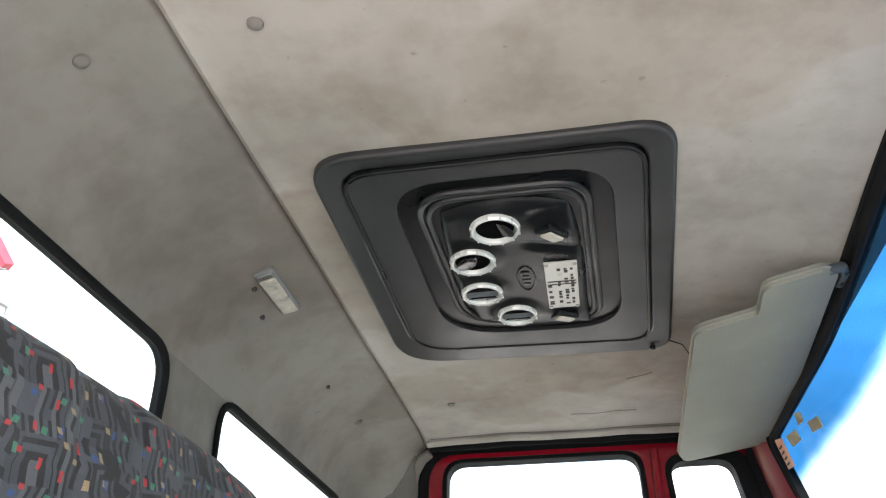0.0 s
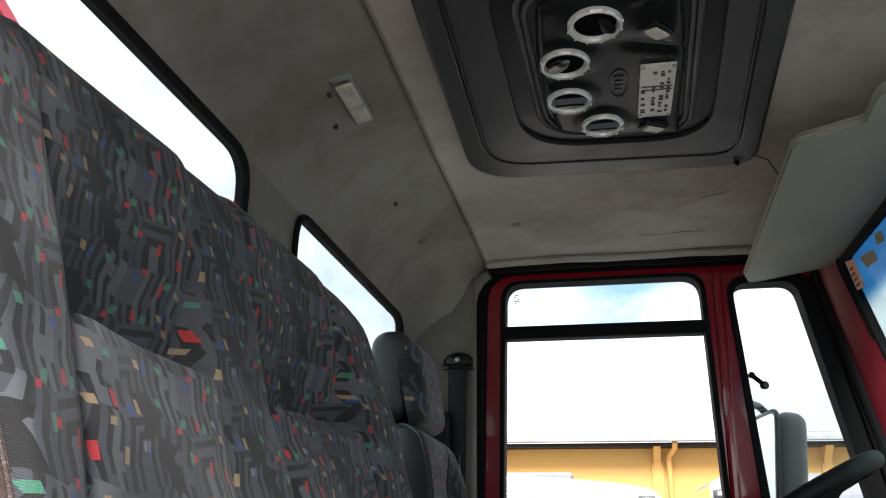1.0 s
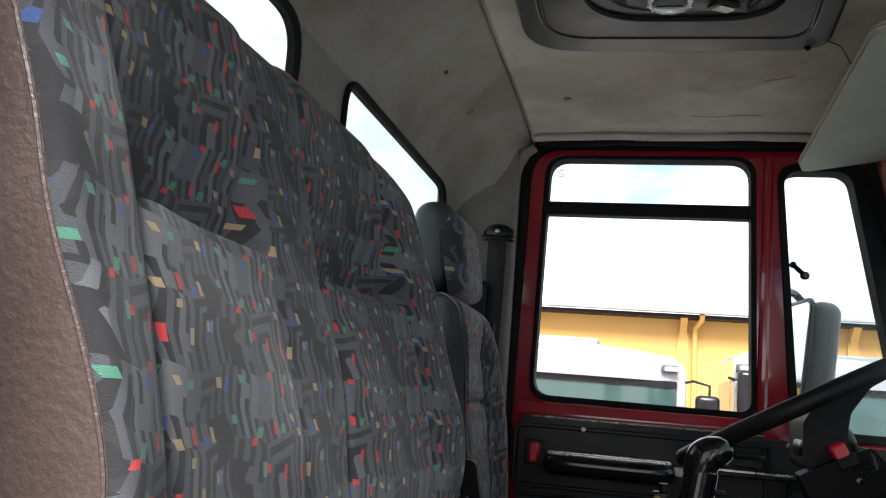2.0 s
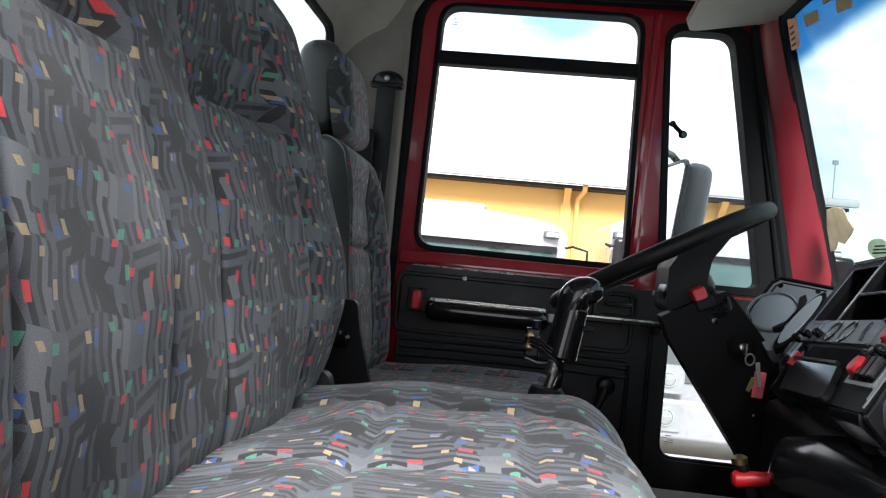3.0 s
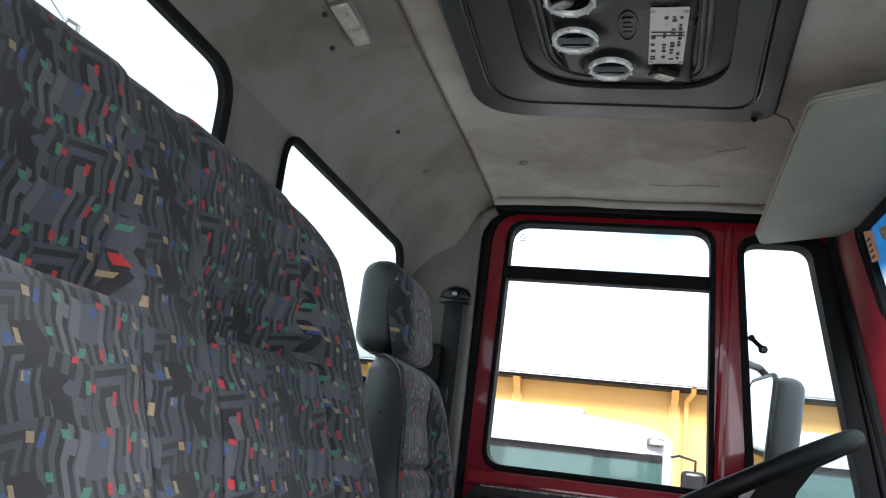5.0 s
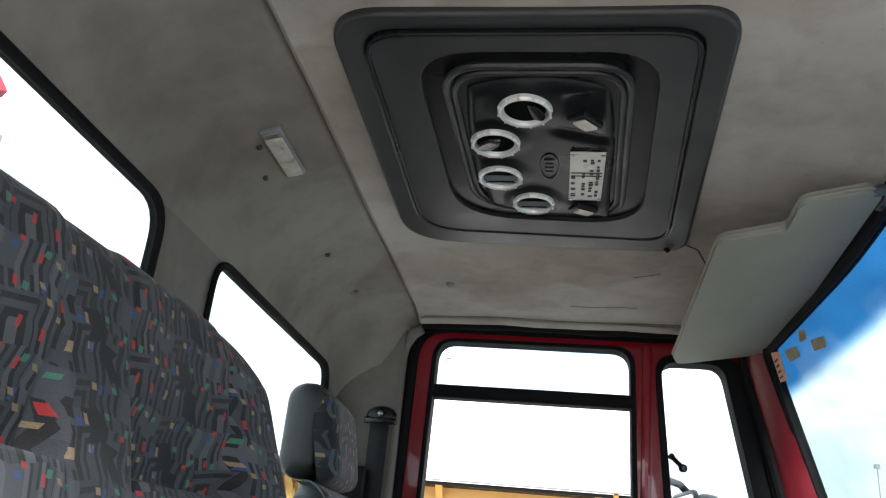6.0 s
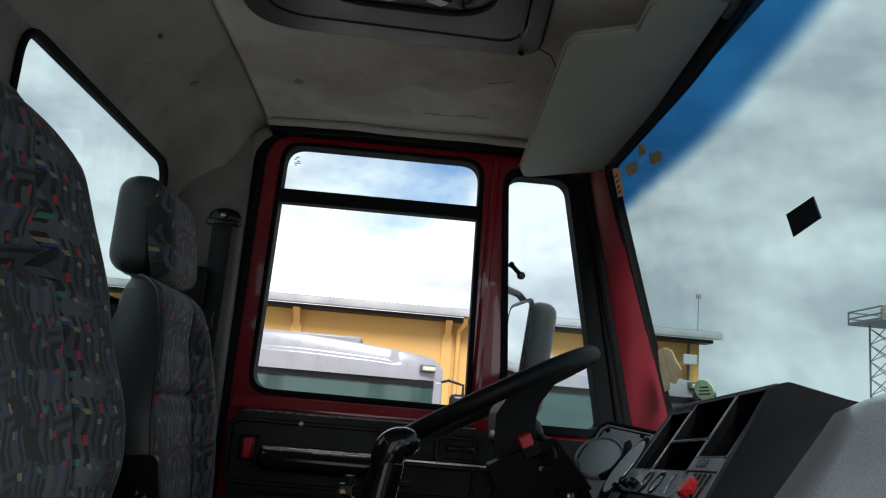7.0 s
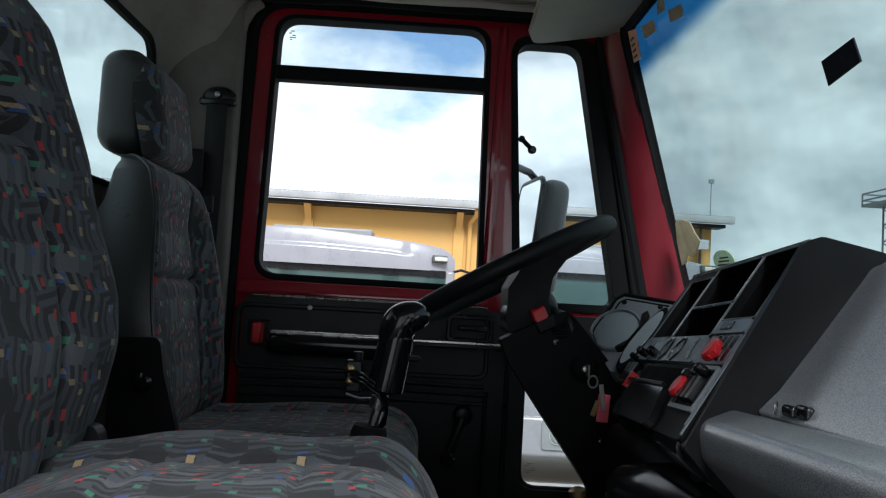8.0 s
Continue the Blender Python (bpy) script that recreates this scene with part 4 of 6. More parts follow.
crank = part("window_crank", lathe([(0.024, 0), (0.024, 0.014), (0.018, 0.024), (0.012, 0.026)], axis((0.513, Y_IN - 0.032, 0.461), (0, -1, 0)), 20), M_BLACK, door, "black window crank")
part("crank_arm", tube([(0.511, Y_IN - 0.052, 0.455), (0.495, Y_IN - 0.06, 0.41), (0.482, Y_IN - 0.06, 0.372)], [0.013, 0.010, 0.011], 10), M_BLACK, crank)
part("crank_knob", lathe([(0.010, 0), (0.017, 0.006), (0.018, 0.028), (0.012, 0.036)], axis((0.481, Y_IN - 0.06, 0.364), (0, -1, 0)), 16), M_BLACK_GLOSS, crank)
latch = part("quarter_catch", lathe([(0.008, 0), (0.008, 0.008)], axis((0.622, Y_IN - 0.022, 1.140), (0, -1, 0)), 14), M_BLACK, door, "black quarter-light catch")
part("catch_arm", tube([(0.622, Y_IN - 0.028, 1.140), (0.632, Y_IN - 0.034, 1.128), (0.643, Y_IN - 0.038, 1.117)], [0.006, 0.006, 0.006], 10), M_BLACK, latch)
part("catch_knob", lathe([(0.006, 0), (0.010, 0.003), (0.010, 0.012), (0.006, 0.015)], axis((0.645, Y_IN - 0.035, 1.112), (0.2, -1, -0.1)), 16), M_BLACK_GLOSS, latch)
# printed glass mark on the low pane and the top pane
for mx, mz, w in ((0.675, 0.345, 0.030), (0.028, 1.383, 0.020)):
    for i, (dx, ww) in enumerate(((0.2, 0.5), (0.0, 0.35), (0.45, 0.4), (0.1, 0.8), (0.15, 0.3))):
        part("glass_mark", box((mx + w * dx, Y_IN + 0.010, mz - i * 0.0055), (mx + w * (dx + ww), Y_IN + 0.0115, mz + 0.0022 - i * 0.0055)), M_GLASS_PRINT, door)

# passenger's door, unseen, added swung open beside the camera to block light
door2 = tagged(new("door_2"), "unseen open red passenger door, added to hold back light", "door", kind="structure")
swing = Matrix.Translation((0.945, CY - 1.03, 0)) @ Matrix.Rotation(radians(68), 4, "Z") @ Matrix.Translation((-0.945, -(CY - 1.03), 0))
for nm, outer, holes, lo, hi, mat in (("door_frame", door_out, [MAIN_O, VENT_O, LOW], CY - 1.05, CY - 1.0, M_RED), ("door_card", card_out, [LOW], CY - 0.9995, CY - 0.98, M_PANEL)):
    bm = plate(outer, holes, lo, hi, on_xz)
    bm.transform(swing)
    part(nm, bm, mat, door2, bevel=0.005)

# front pillar between door and windscreen
AP_T, AP_B = Vector((0.805, 2.185, 1.40)), Vector((0.935, 2.185, 0.70))
WS_T, WS_B = Vector((0.836, 2.055, 1.385)), Vector((1.062, 2.185, 0.73))


def pillar(side):
    def pt(v):
        return Vector((v.x, CY + side * (v.y - CY), v.z))
    bm = bmesh.new()
    rows = []
    for f in steps(0, 1, 10):
        a, b = AP_T.lerp(AP_B, f), WS_T.lerp(WS_B, f)
        mid = (a + b) / 2 + Vector((-0.012, -0.012, 0))
        out = Vector((0.03, 0.05, 0))
        rows.append([bm.verts.new(pt(p)) for p in (a, a.lerp(mid, 0.5) + Vector((-0.003, -0.003, 0)), mid, mid.lerp(b, 0.5) + Vector((-0.003, -0.003, 0)), b, b + out, a + out)])
    for ra, rb in zip(rows, rows[1:]):
        for j in range(7):
            bm.faces.new((ra[j - 1], ra[j], rb[j], rb[j - 1]))
    bm.faces.new(rows[0])
    bm.faces.new(rows[-1])
    return bm


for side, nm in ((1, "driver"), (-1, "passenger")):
    pl = tagged(part("wall_pillar_" + nm, pillar(side), M_RED_SHADED), "red painted windscreen pillar", "pillar", kind="structure")
    for share, dx, dy, r0 in ((0.0, -0.004, -0.010, 0.009), (0.17, -0.007, -0.006, 0.014)):
        row = [AP_T.lerp(AP_B, f).lerp(WS_T.lerp(WS_B, f), share) + Vector((dx, dy, 0)) for f in steps(0, 1, 8)]
        pts = [Vector((p.x, CY + side * (p.y - CY), p.z)) for p in row]
        part("pillar_seal", tube(pts, r0, 10), M_RUBBER, pl, "black rubber strip")

# ---- windscreen ----
ws = tagged(new("window_1"), "wide raked windscreen with a blue sun band", "window", kind="structure")
SCREEN_U = Vector((0.226, 0, -0.655)).normalized()     # down the glass
SCREEN_N = Vector((0.655, 0, 0.226)).normalized()      # outwards
SCREEN_O = Vector((0.824, CY, 1.385))


def on_screen(a, b, d):
    """a: across from the middle, b: down the glass, d: outwards. The top edge rises under the crowned roof."""
    return SCREEN_O + Vector((0, a, 0)) + SCREEN_U * (b - 0.050 * crown(CY + a) * max(0.0, 1 - max(0.0, b) / GL_L)) + SCREEN_N * d


def screen_ring(w0, b0, w1, b1, r):
    """A ring of the glass's shape, its top edge in short steps."""
    top = [(-w0 + 0.08 + i * (2 * w0 - 0.16) / 24, b0) for i in range(25)]
    return rounded([(-w0, b0)] + top + [(w0, b0), (w1, b1), (-w1, b1)], [r] + [0.0] * 25 + [r, r, r])


GL_L = 0.695
glass_out = screen_ring(0.862, 0.0, 0.992, GL_L, 0.05)
gasket_out = screen_ring(0.870, -0.03, 1.000, GL_L + 0.03, 0.07)
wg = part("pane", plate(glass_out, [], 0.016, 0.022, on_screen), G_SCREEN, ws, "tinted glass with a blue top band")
wg.visible_shadow = False
part("gasket", plate(gasket_out, [screen_ring(0.855, 0.010, 0.983, GL_L - 0.012, 0.045)], 0.006, 0.03, on_screen), M_RUBBER, ws, "black rubber gasket", bevel=0.004)
part("gasket_lip", tube([on_screen(a, b, 0.006) for a, b in screen_ring(0.864, -0.010, 0.993, GL_L + 0.01, 0.05)], 0.005, 8, closed=True), M_RUBBER, ws)
bm = box((0.80, 0.30, 1.455), (0.90, 2.10, 1.50))
bm = sheet(steps(-0.88, 0.88, 40), [0, 0.5, 1], lambda a, f: tuple((on_screen(a, -0.022, 0.0)).lerp(Vector((0.815, CY + a, 1.495)), f)), bm=bm)
tagged(part("wall_header", bm, M_LINER), "lined header above the windscreen", "header", kind="structure")


# ---- seats ----
EDGE = [-1, -0.995, -0.98, -0.965, -0.945, -0.92] + steps(-0.90, 0.90, 280) + [0.92, 0.945, 0.965, 0.98, 0.995, 1]


def round_off(d, r):
    """How far a rounded edge of radius r falls back at distance d from the rim."""
    if d >= r:
        return 0.0
    return r - math.sqrt(max(0.0, r * r - (r - d) ** 2))


BENCH_Y, BENCH_H, BENCH_NEAR = 0.772, 0.437, 0.350
BACK = [(0.47, -0.012), (0.50, 0.006), (0.55, 0.012), (0.60, 0.010), (0.66, 0.004), (0.72, -0.006), (0.76, -0.016), (0.80, -0.029), (0.84, -0.044), (0.856, -0.050), (0.868, -0.055), (0.874, -0.103), (0.904, -0.098), (0.97, -0.090), (1.03, -0.098), (1.07, -0.104), (1.112, -0.108)]
BACK_PLAIN = [(0.47, -0.012), (0.50, 0.004), (0.55, 0.010), (0.60, 0.008), (0.66, 0.002), (0.72, -0.008), (0.80, -0.030), (0.88, -0.058), (0.95, -0.078), (1.03, -0.098), (1.09, -0.115)]
Z_LO, Z_HI = 0.47, 1.106


def bench_width(z, u=1):
    """Half width of the bench back at a height: rounded shoulders, drawn in at the foot."""
    w = BENCH_H if u > 0 else BENCH_NEAR
    if u < 0:
        w += 0.034 * smooth(0.66, 0.93, z)
    d = Z_HI - z
    r = 0.115
    if d < r:
        w -= r - math.sqrt(max(0.0, r * r - (r - d) ** 2))
    r = 0.085
    d = z - 0.505
    if d < r:
        w -= min(0.05, r - math.sqrt(max(0.0, r * r - (r - max(0.0, d)) ** 2)))
    return w


def bench_panel(u, z):
    """Where the inset panels lie across the back, and how far forward the cover stands there."""
    ady, out = abs(u) * bench_width(z, u), 0.300 if u > 0 else 0.290
    panel = smooth(0.055, 0.070, ady) * (1 - smooth(out - 0.008, out + 0.007, ady))
    return panel, lerp_table(BACK, z) * panel + lerp_table(BACK_PLAIN, z) * (1 - panel)


def bench_front(u, z):
    w = bench_width(z, u)
    dy = u * w
    ady = abs(dy)
    out = 0.300 if u > 0 else 0.290
    panel, x = bench_panel(u, z)
    low = 1 - smooth(0.86, 0.90, z)
    # padded panels, side rolls, stitched grooves
    x += panel * low * 0.009 * math.sin(math.pi * min(1, max(0, (ady - 0.06) / 0.23)))
    roll = smooth(out - 0.12, out + 0.10, ady) * (1 - smooth(1.02, 1.10, z))
    x += (0.040 + 0.006 * smooth(0.78, 0.92, z)) * roll * ((0.10 + 0.90 * smooth(0.53, 0.68, z)) if u > 0 else (0.30 + 0.70 * smooth(0.50, 0.62, z))) * (1 - 0.35 * smooth(0.85, 1.06, z))
    for g, dep in ((0.060, 0.006), (out, 0.012)):
        x -= dep * (0.6 * math.exp(-((ady - g) / 0.0040) ** 2) + 0.4 * math.exp(-((ady - g) / 0.013) ** 2)) * (1 - smooth(1.0, 1.07, z))
    if u > 0:
        x -= 0.012 * (1 - smooth(0.50, 0.60, z)) * smooth(out - 0.06, out + 0.09, ady)
    x += 0.003 * math.sin(34 * z + 5 * dy) * math.sin(21 * dy) * low
    x -= max(round_off(max(0.0, w * (1 - abs(u))), 0.050 if u > 0 else 0.014), round_off(max(0.0, min(Z_HI - z, (z - Z_LO) * 1.2)), 0.05))
    return (x, BENCH_Y + dy, z - 0.011 * smooth(0.3, -1.0, u) * smooth(0.88, 1.08, z))


zs = [Z_LO, 0.472, 0.478, 0.488, 0.50] + steps(0.515, 0.845, 26) + [0.852, 0.859, 0.864, 0.868, 0.871, 0.873, 0.876, 0.881, 0.889, 0.905] + steps(0.92, 1.03, 9) + [1.045, 1.058, 1.07, 1.08, 1.088, 1.095, 1.10, 1.1025, 1.1045, Z_HI]
BENCH_FOOT = 0.745 + (FLOOR_Z - 0.745) / 1.05
bench = thing("passenger_bench", (0.1, BENCH_Y, BENCH_FOOT), "two-seat passenger bench in dark patterned moquette", "seat")
part("backrest", sheet(EDGE, zs, bench_front, lambda u, z: (u * bench_width(z, u) + (0.0 if u > -0.75 else (u + 0.75) * 0.10), z * 1.02 - 0.9 * lerp_table(BACK_PLAIN, z))), M_FABRIC, bench, "dark moquette with coloured flecks", angle=60)


def worn_at(s, v):
    """A ragged patch on the near roll where the cover has worn away."""
    u = -0.999 + s * (0.085 + 0.015 * math.sin(7 * v + 1))
    z = 0.585 + v * (0.108 + 0.006 * math.sin(7 * s)) + 0.002 * math.sin(9 * s)
    x, y, z = bench_front(max(-0.998, u), z)
    return (x + 0.0009, y - 0.0005, z)


part("worn_patch", sheet(steps(0, 1, 14), steps(0, 1, 16), worn_at), M_WORN, bench, "worn tan patch of bare foam", angle=60)
# vinyl shell round the sides and the back
bm = bmesh.new()
rim = [bench_front(-1, z) for z in zs] + [bench_front(u, Z_HI) for u in EDGE[1:-1]] + [bench_front(1, z) for z in reversed(zs)]
front_r, mid_r, back_r = [], [], []
for x, y, z in rim:
    dy = y - BENCH_Y
    front_r.append(bm.verts.new((x + 0.001, y, z)))
    mid_r.append(bm.verts.new((x - 0.03, BENCH_Y + dy * 1.012, z + 0.004 * (z > 1.0))))
    back_r.append(bm.verts.new((min(x - 0.03, -0.10) - 0.02, BENCH_Y + dy * 0.985, z - 0.004)))
for ra, rb in ((front_r, mid_r), (mid_r, back_r)):
    for i in range(len(ra) - 1):
        bm.faces.new((ra[i], ra[i + 1], rb[i + 1], rb[i]))
bm.faces.new(back_r)
part("side_panel", bm, M_VINYL_BROWN, bench, "scuffed brown-grey vinyl side and back", angle=60)
part("piping", tube([(x - 0.001, y, z) for x, y, z in rim], 0.0016, 6), M_VINYL_BROWN, bench)
for yy, up, lean in ((BENCH_Y - BENCH_NEAR - 0.025, 0.03, 0.045), (BENCH_Y + BENCH_H - 0.045, -0.10, 0.0)):
    rec = part("recliner", plate(rounded([(-0.075, 0.36), (0.06 - lean, 0.36), (0.05 - lean - 0.2 * abs(up), 0.575), (0.012 - lean + 0.3 * up, 0.665 + up), (-0.07, 0.665 + up)], 0.02), [], yy - 0.012, yy + 0.012, on_xz), M_BLACK_MATT, bench, "black seat hinge bracket", bevel=0.003)
    part("hinge_bolt", lathe([(0.012, 0), (0.012, 0.006), (0.007, 0.010)], axis((-0.017 - lean, yy - 0.012, 0.586), (0, -1, 0)), 16), M_BLACK_GLOSS, rec)

C_LO, C_HI = -0.05, 0.425


def bench_seat(u, x):
    dy = u * ((BENCH_H if u > 0 else BENCH_NEAR) + 0.015 - 0.05 * (1 - smooth(0, 0.09, C_HI - x)) ** 2)
    ady = abs(dy)
    z = 0.538 + 0.020 * smooth(-0.02, 0.12, x) + 0.004 * smooth(0.12, 0.3, x)
    z += 0.012 * math.sin(math.pi * min(1, max(0, (ady - 0.01) / 0.27))) * smooth(0.05, 0.12, x)
    z += 0.012 * smooth(0.27, 0.34, ady)
    for g, dep in ((0.0, 0.008), (0.285, 0.008)):
        z -= dep * math.exp(-((ady - g) / 0.007) ** 2)
    for g, dep in ((0.115, 0.007), (0.265, 0.006)):
        z -= dep * math.exp(-((x - g - 0.03 * math.cos(4 * dy)) / 0.008) ** 2) * (1 - smooth(0.26, 0.29, ady))
    z += 0.003 * math.sin(31 * x + 7 * dy) * math.sin(17 * dy + 1)
    edge_f = C_HI - x
    edge_s = (1 - abs(u)) * BENCH_H
    z -= round_off(max(0.0, edge_f), 0.085) * 1.0 + round_off(max(0.0, edge_s), 0.075)
    return (x, BENCH_Y + dy, z)


xs_c = steps(C_LO, 0.08, 8) + steps(0.092, 0.36, 30) + [0.37, 0.38, 0.388, 0.396, 0.403, 0.409, 0.414, 0.418, 0.421, 0.4235, C_HI]
seat = sheet(EDGE, xs_c, bench_seat, lambda u, x: (u * BENCH_H + 3.1, x * 1.02 + 0.4))
bm = seat
lay = bm.loops.layers.uv.verify()
# upholstered border below the rounded edge
border = [bench_seat(-1, x) for x in xs_c] + [bench_seat(u, C_HI) for u in EDGE[1:-1]] + [bench_seat(1, x) for x in reversed(xs_c)]
run = 0.0
for p, q in zip(border, border[1:]):
    vs4 = [bm.verts.new(c) for c in (p, q, (q[0], q[1], 0.42), (p[0], p[1], 0.42))]
    step = (Vector(q) - Vector(p)).length
    f = bm.faces.new(vs4)
    for loop, c in zip(f.loops, ((run, p[2]), (run + step, q[2]), (run + step, 0.42), (run, 0.42))):
        loop[lay].uv = c
    run += step
bmesh.ops.remove_doubles(bm, verts=bm.verts, dist=0.0002)
part("seat_cushion", bm, M_FABRIC, bench, "dark moquette with coloured flecks", angle=60)
part("seat_base", box((-0.10, BENCH_Y - 0.32, BENCH_FOOT), (0.36, BENCH_Y + 0.39, 0.47)), M_BLACK_MATT, bench, "black seat box", bevel=0.02)
resize(bench, 1.05, (0.29, 0.09, 0.745))

# ---- driver's seat ----
DS_Y = 1.715
DS_FOOT = 0.735 + (FLOOR_Z - 0.735) / 1.05
dseat = thing("driver_seat", (0.1, DS_Y, DS_FOOT), "driver's seat in dark moquette with vinyl sides and headrest", "seat")
D_LO, D_HI = 0.47, 0.955
D_BACK = [(0.47, 0.0), (0.52, 0.008), (0.58, 0.002), (0.65, -0.010), (0.726, -0.022), (0.80, -0.033), (0.868, -0.044), (0.92, -0.062), (0.955, -0.088)]


def ds_width(z):
    w = 0.235 - 0.075 * smooth(0.66, 0.955, z)
    d = D_HI - z
    r = 0.07
    if d < r:
        w -= r - math.sqrt(max(0.0, r * r - (r - d) ** 2))
    return w


def ds_front(u, z):
    w = ds_width(z)
    dy, a = u * w, abs(u)
    x = lerp_table(D_BACK, z)
    x -= 0.030 * (1 - smooth(0.52, 0.82, a) if u > 0 else 1 - smooth(0.80, 1.0, a)) * (1 - smooth(0.84, 0.94, z))
    x -= 0.008 * math.exp(-((u - 0.50) / 0.03) ** 2) + 0.030 * smooth(0.0, 1.0, u) * (1 - smooth(0.5, 0.75, z)) * 0.5
    x -= 0.012 * math.exp(-((z - 0.745) / 0.008) ** 2) * (1 - smooth(0.55, 0.62, a))
    x -= round_off(max(0.0, min(w * (1 - a) if u > 0 else 1.0, D_HI - z, (z - D_LO))), 0.035) + (round_off(max(0.0, w * (1 - a)), 0.008) if u < 0 else 0.0)
    return (x, DS_Y + dy, z)


dz = [D_LO, 0.473, 0.48, 0.49] + steps(0.505, 0.72, 18) + steps(0.73, 0.76, 8) + steps(0.775, 0.915, 10) + [0.925, 0.933, 0.941, 0.947, 0.951, 0.9535, D_HI]
part("backrest", sheet(EDGE, dz, ds_front, lambda u, z: (u * ds_width(z) + 1.7, z + 0.21)), M_FABRIC, dseat, "dark moquette front", angle=60)
bm = bmesh.new()
rim = [ds_front(-1, z) for z in dz] + [ds_front(u, D_HI) for u in EDGE[1:-1]] + [ds_front(1, z) for z in reversed(dz)]
fr, mr, br = [], [], []
for x, y, z in rim:
    dy = y - DS_Y
    fr.append(bm.verts.new((x + 0.001, y, z)))
    mr.append(bm.verts.new((x - 0.028, DS_Y + dy * 1.05, z)))
    br.append(bm.verts.new((max(min(x - 0.06, -0.098), -0.134) - 0.055 * smooth(0.93, 0.80, z), DS_Y + dy * 0.985, z - 0.006)))
for ra, rb in ((fr, mr), (mr, br)):
    for i in range(len(ra) - 1):
        bm.faces.new((ra[i], ra[i + 1], rb[i + 1], rb[i]))
bm.faces.new(br)
part("side_panel", bm, M_VINYL, dseat, "dark green-grey vinyl side", angle=60)
part("piping", tube([(x, y, z) for x, y, z in rim], 0.003, 6), M_VINYL, dseat)


def pillow(lo, hi, r, bm=None, n=7):
    """A box with generously rounded edges."""
    bm = bm or bmesh.new()
    lo, hi = Vector(lo), Vector(hi)
    c, s = (lo + hi) / 2, (hi - lo) / 2
    rr = bmesh.ops.create_cube(bm, size=2.0)
    bmesh.ops.subdivide_edges(bm, edges=bm.edges[:], cuts=n * 2, use_grid_fill=True)
    for v in bm.verts:
        q = Vector((v.co.x * s.x, v.co.y * s.y, v.co.z * s.z))
        k = Vector((max(-(s.x - r), min(s.x - r, q.x)), max(-(s.y - r), min(s.y - r, q.y)), max(-(s.z - r), min(s.z - r, q.z))))
        d = q - k
        if d.length > 1e-9:
            q = k + d.normalized() * r
        v.co = c + q
    return bm


part("headrest", pillow((-0.205, 1.628, 0.962), (-0.118, 1.868, 1.152), 0.038), M_VINYL, dseat, "dark green-grey vinyl headrest")
HY, HZ = 1.748, 1.052
hb = [-1, -0.99, -0.96, -0.92, -0.86, -0.78] + steps(-0.68, 0.68, 12) + [0.78, 0.86, 0.92, 0.96, 0.99, 1]


def hr_face(u, v):
    dy, dz_ = u * 0.118 * (1 - 0.12 * v * v), v * 0.098 * (1 - 0.10 * u * u)
    x = -0.090 - 0.016 * v - round_off(max(0.0, min(0.118 * (1 - abs(u)), 0.095 * (1 - abs(v)))), 0.042) * 1.0
    return (x, HY + dy, HZ + dz_ - 0.004)


part("headrest_cover", sheet(hb, hb, hr_face, lambda u, v: (u * 0.118 + 0.9, v * 0.098 + 2.0)), M_FABRIC, dseat, "dark moquette headrest front", angle=60)
for dy in (-0.06, 0.06):
    part("headrest_post", tube([(-0.15, HY + dy, 0.93), (-0.155, HY + dy, 0.99)], 0.007), M_STEEL, dseat)


def ds_seat(u, x):
    dy = u * (0.235 - 0.04 * (1 - smooth(0, 0.1, 0.405 - x)) ** 2)
    a = abs(u)
    z = 0.488 + 0.012 * smooth(0.0, 0.2, x) + 0.008 * smooth(0.6, 0.8, a)
    z -= 0.008 * math.exp(-((a - 0.6) / 0.04) ** 2) + max(round_off(max(0.0, 0.405 - x), 0.075), round_off(max(0.0, 0.235 * (1 - a)), 0.045))
    return (x, DS_Y + dy, z)


xd = steps(-0.03, 0.31, 18) + [0.32, 0.335, 0.35, 0.362, 0.373, 0.382, 0.39, 0.396, 0.400, 0.403, 0.405]
bm = sheet(EDGE, xd, ds_seat, lambda u, x: (u * 0.235 + 5.3, x + 0.7))
lay = bm.loops.layers.uv.verify()
border = [ds_seat(-1, x) for x in xd] + [ds_seat(u, 0.405) for u in EDGE[1:-1]] + [ds_seat(1, x) for x in reversed(xd)]
run = 0.0
for p, q in zip(border, border[1:]):
    step = (Vector(q) - Vector(p)).length
    f = bm.faces.new([bm.verts.new(c) for c in (p, q, (q[0], q[1], 0.40), (p[0], p[1], 0.40))])
    for loop, c in zip(f.loops, ((run, p[2]), (run + step, q[2]), (run + step, 0.40), (run, 0.40))):
        loop[lay].uv = c
    run += step
bmesh.ops.remove_doubles(bm, verts=bm.verts, dist=0.0002)
part("seat_cushion", bm, M_FABRIC, dseat, "dark moquette cushion", angle=60)
part("seat_base", box((-0.05, DS_Y - 0.2, DS_FOOT), (0.38, DS_Y + 0.2, 0.44)), M_BLACK_MATT, dseat, "black seat pedestal", bevel=0.02)
yy = DS_Y - 0.262
rec = part("recliner", plate(rounded([(-0.07, 0.40), (0.045, 0.40), (0.036, 0.52), (0.012, 0.60), (0.002, 0.655), (-0.068, 0.65)], 0.015), [], yy - 0.008, yy + 0.008, on_xz), M_BLACK_MATT, dseat, "black seat hinge bracket", bevel=0.003)
part("hinge_bolt", lathe([(0.015, 0), (0.015, 0.006), (0.009, 0.011)], axis((-0.017, yy - 0.008, 0.586), (0, -1, 0)), 18), M_BLACK_GLOSS, rec)
resize(dseat, 1.05, (0.32, 0.15, 0.735))

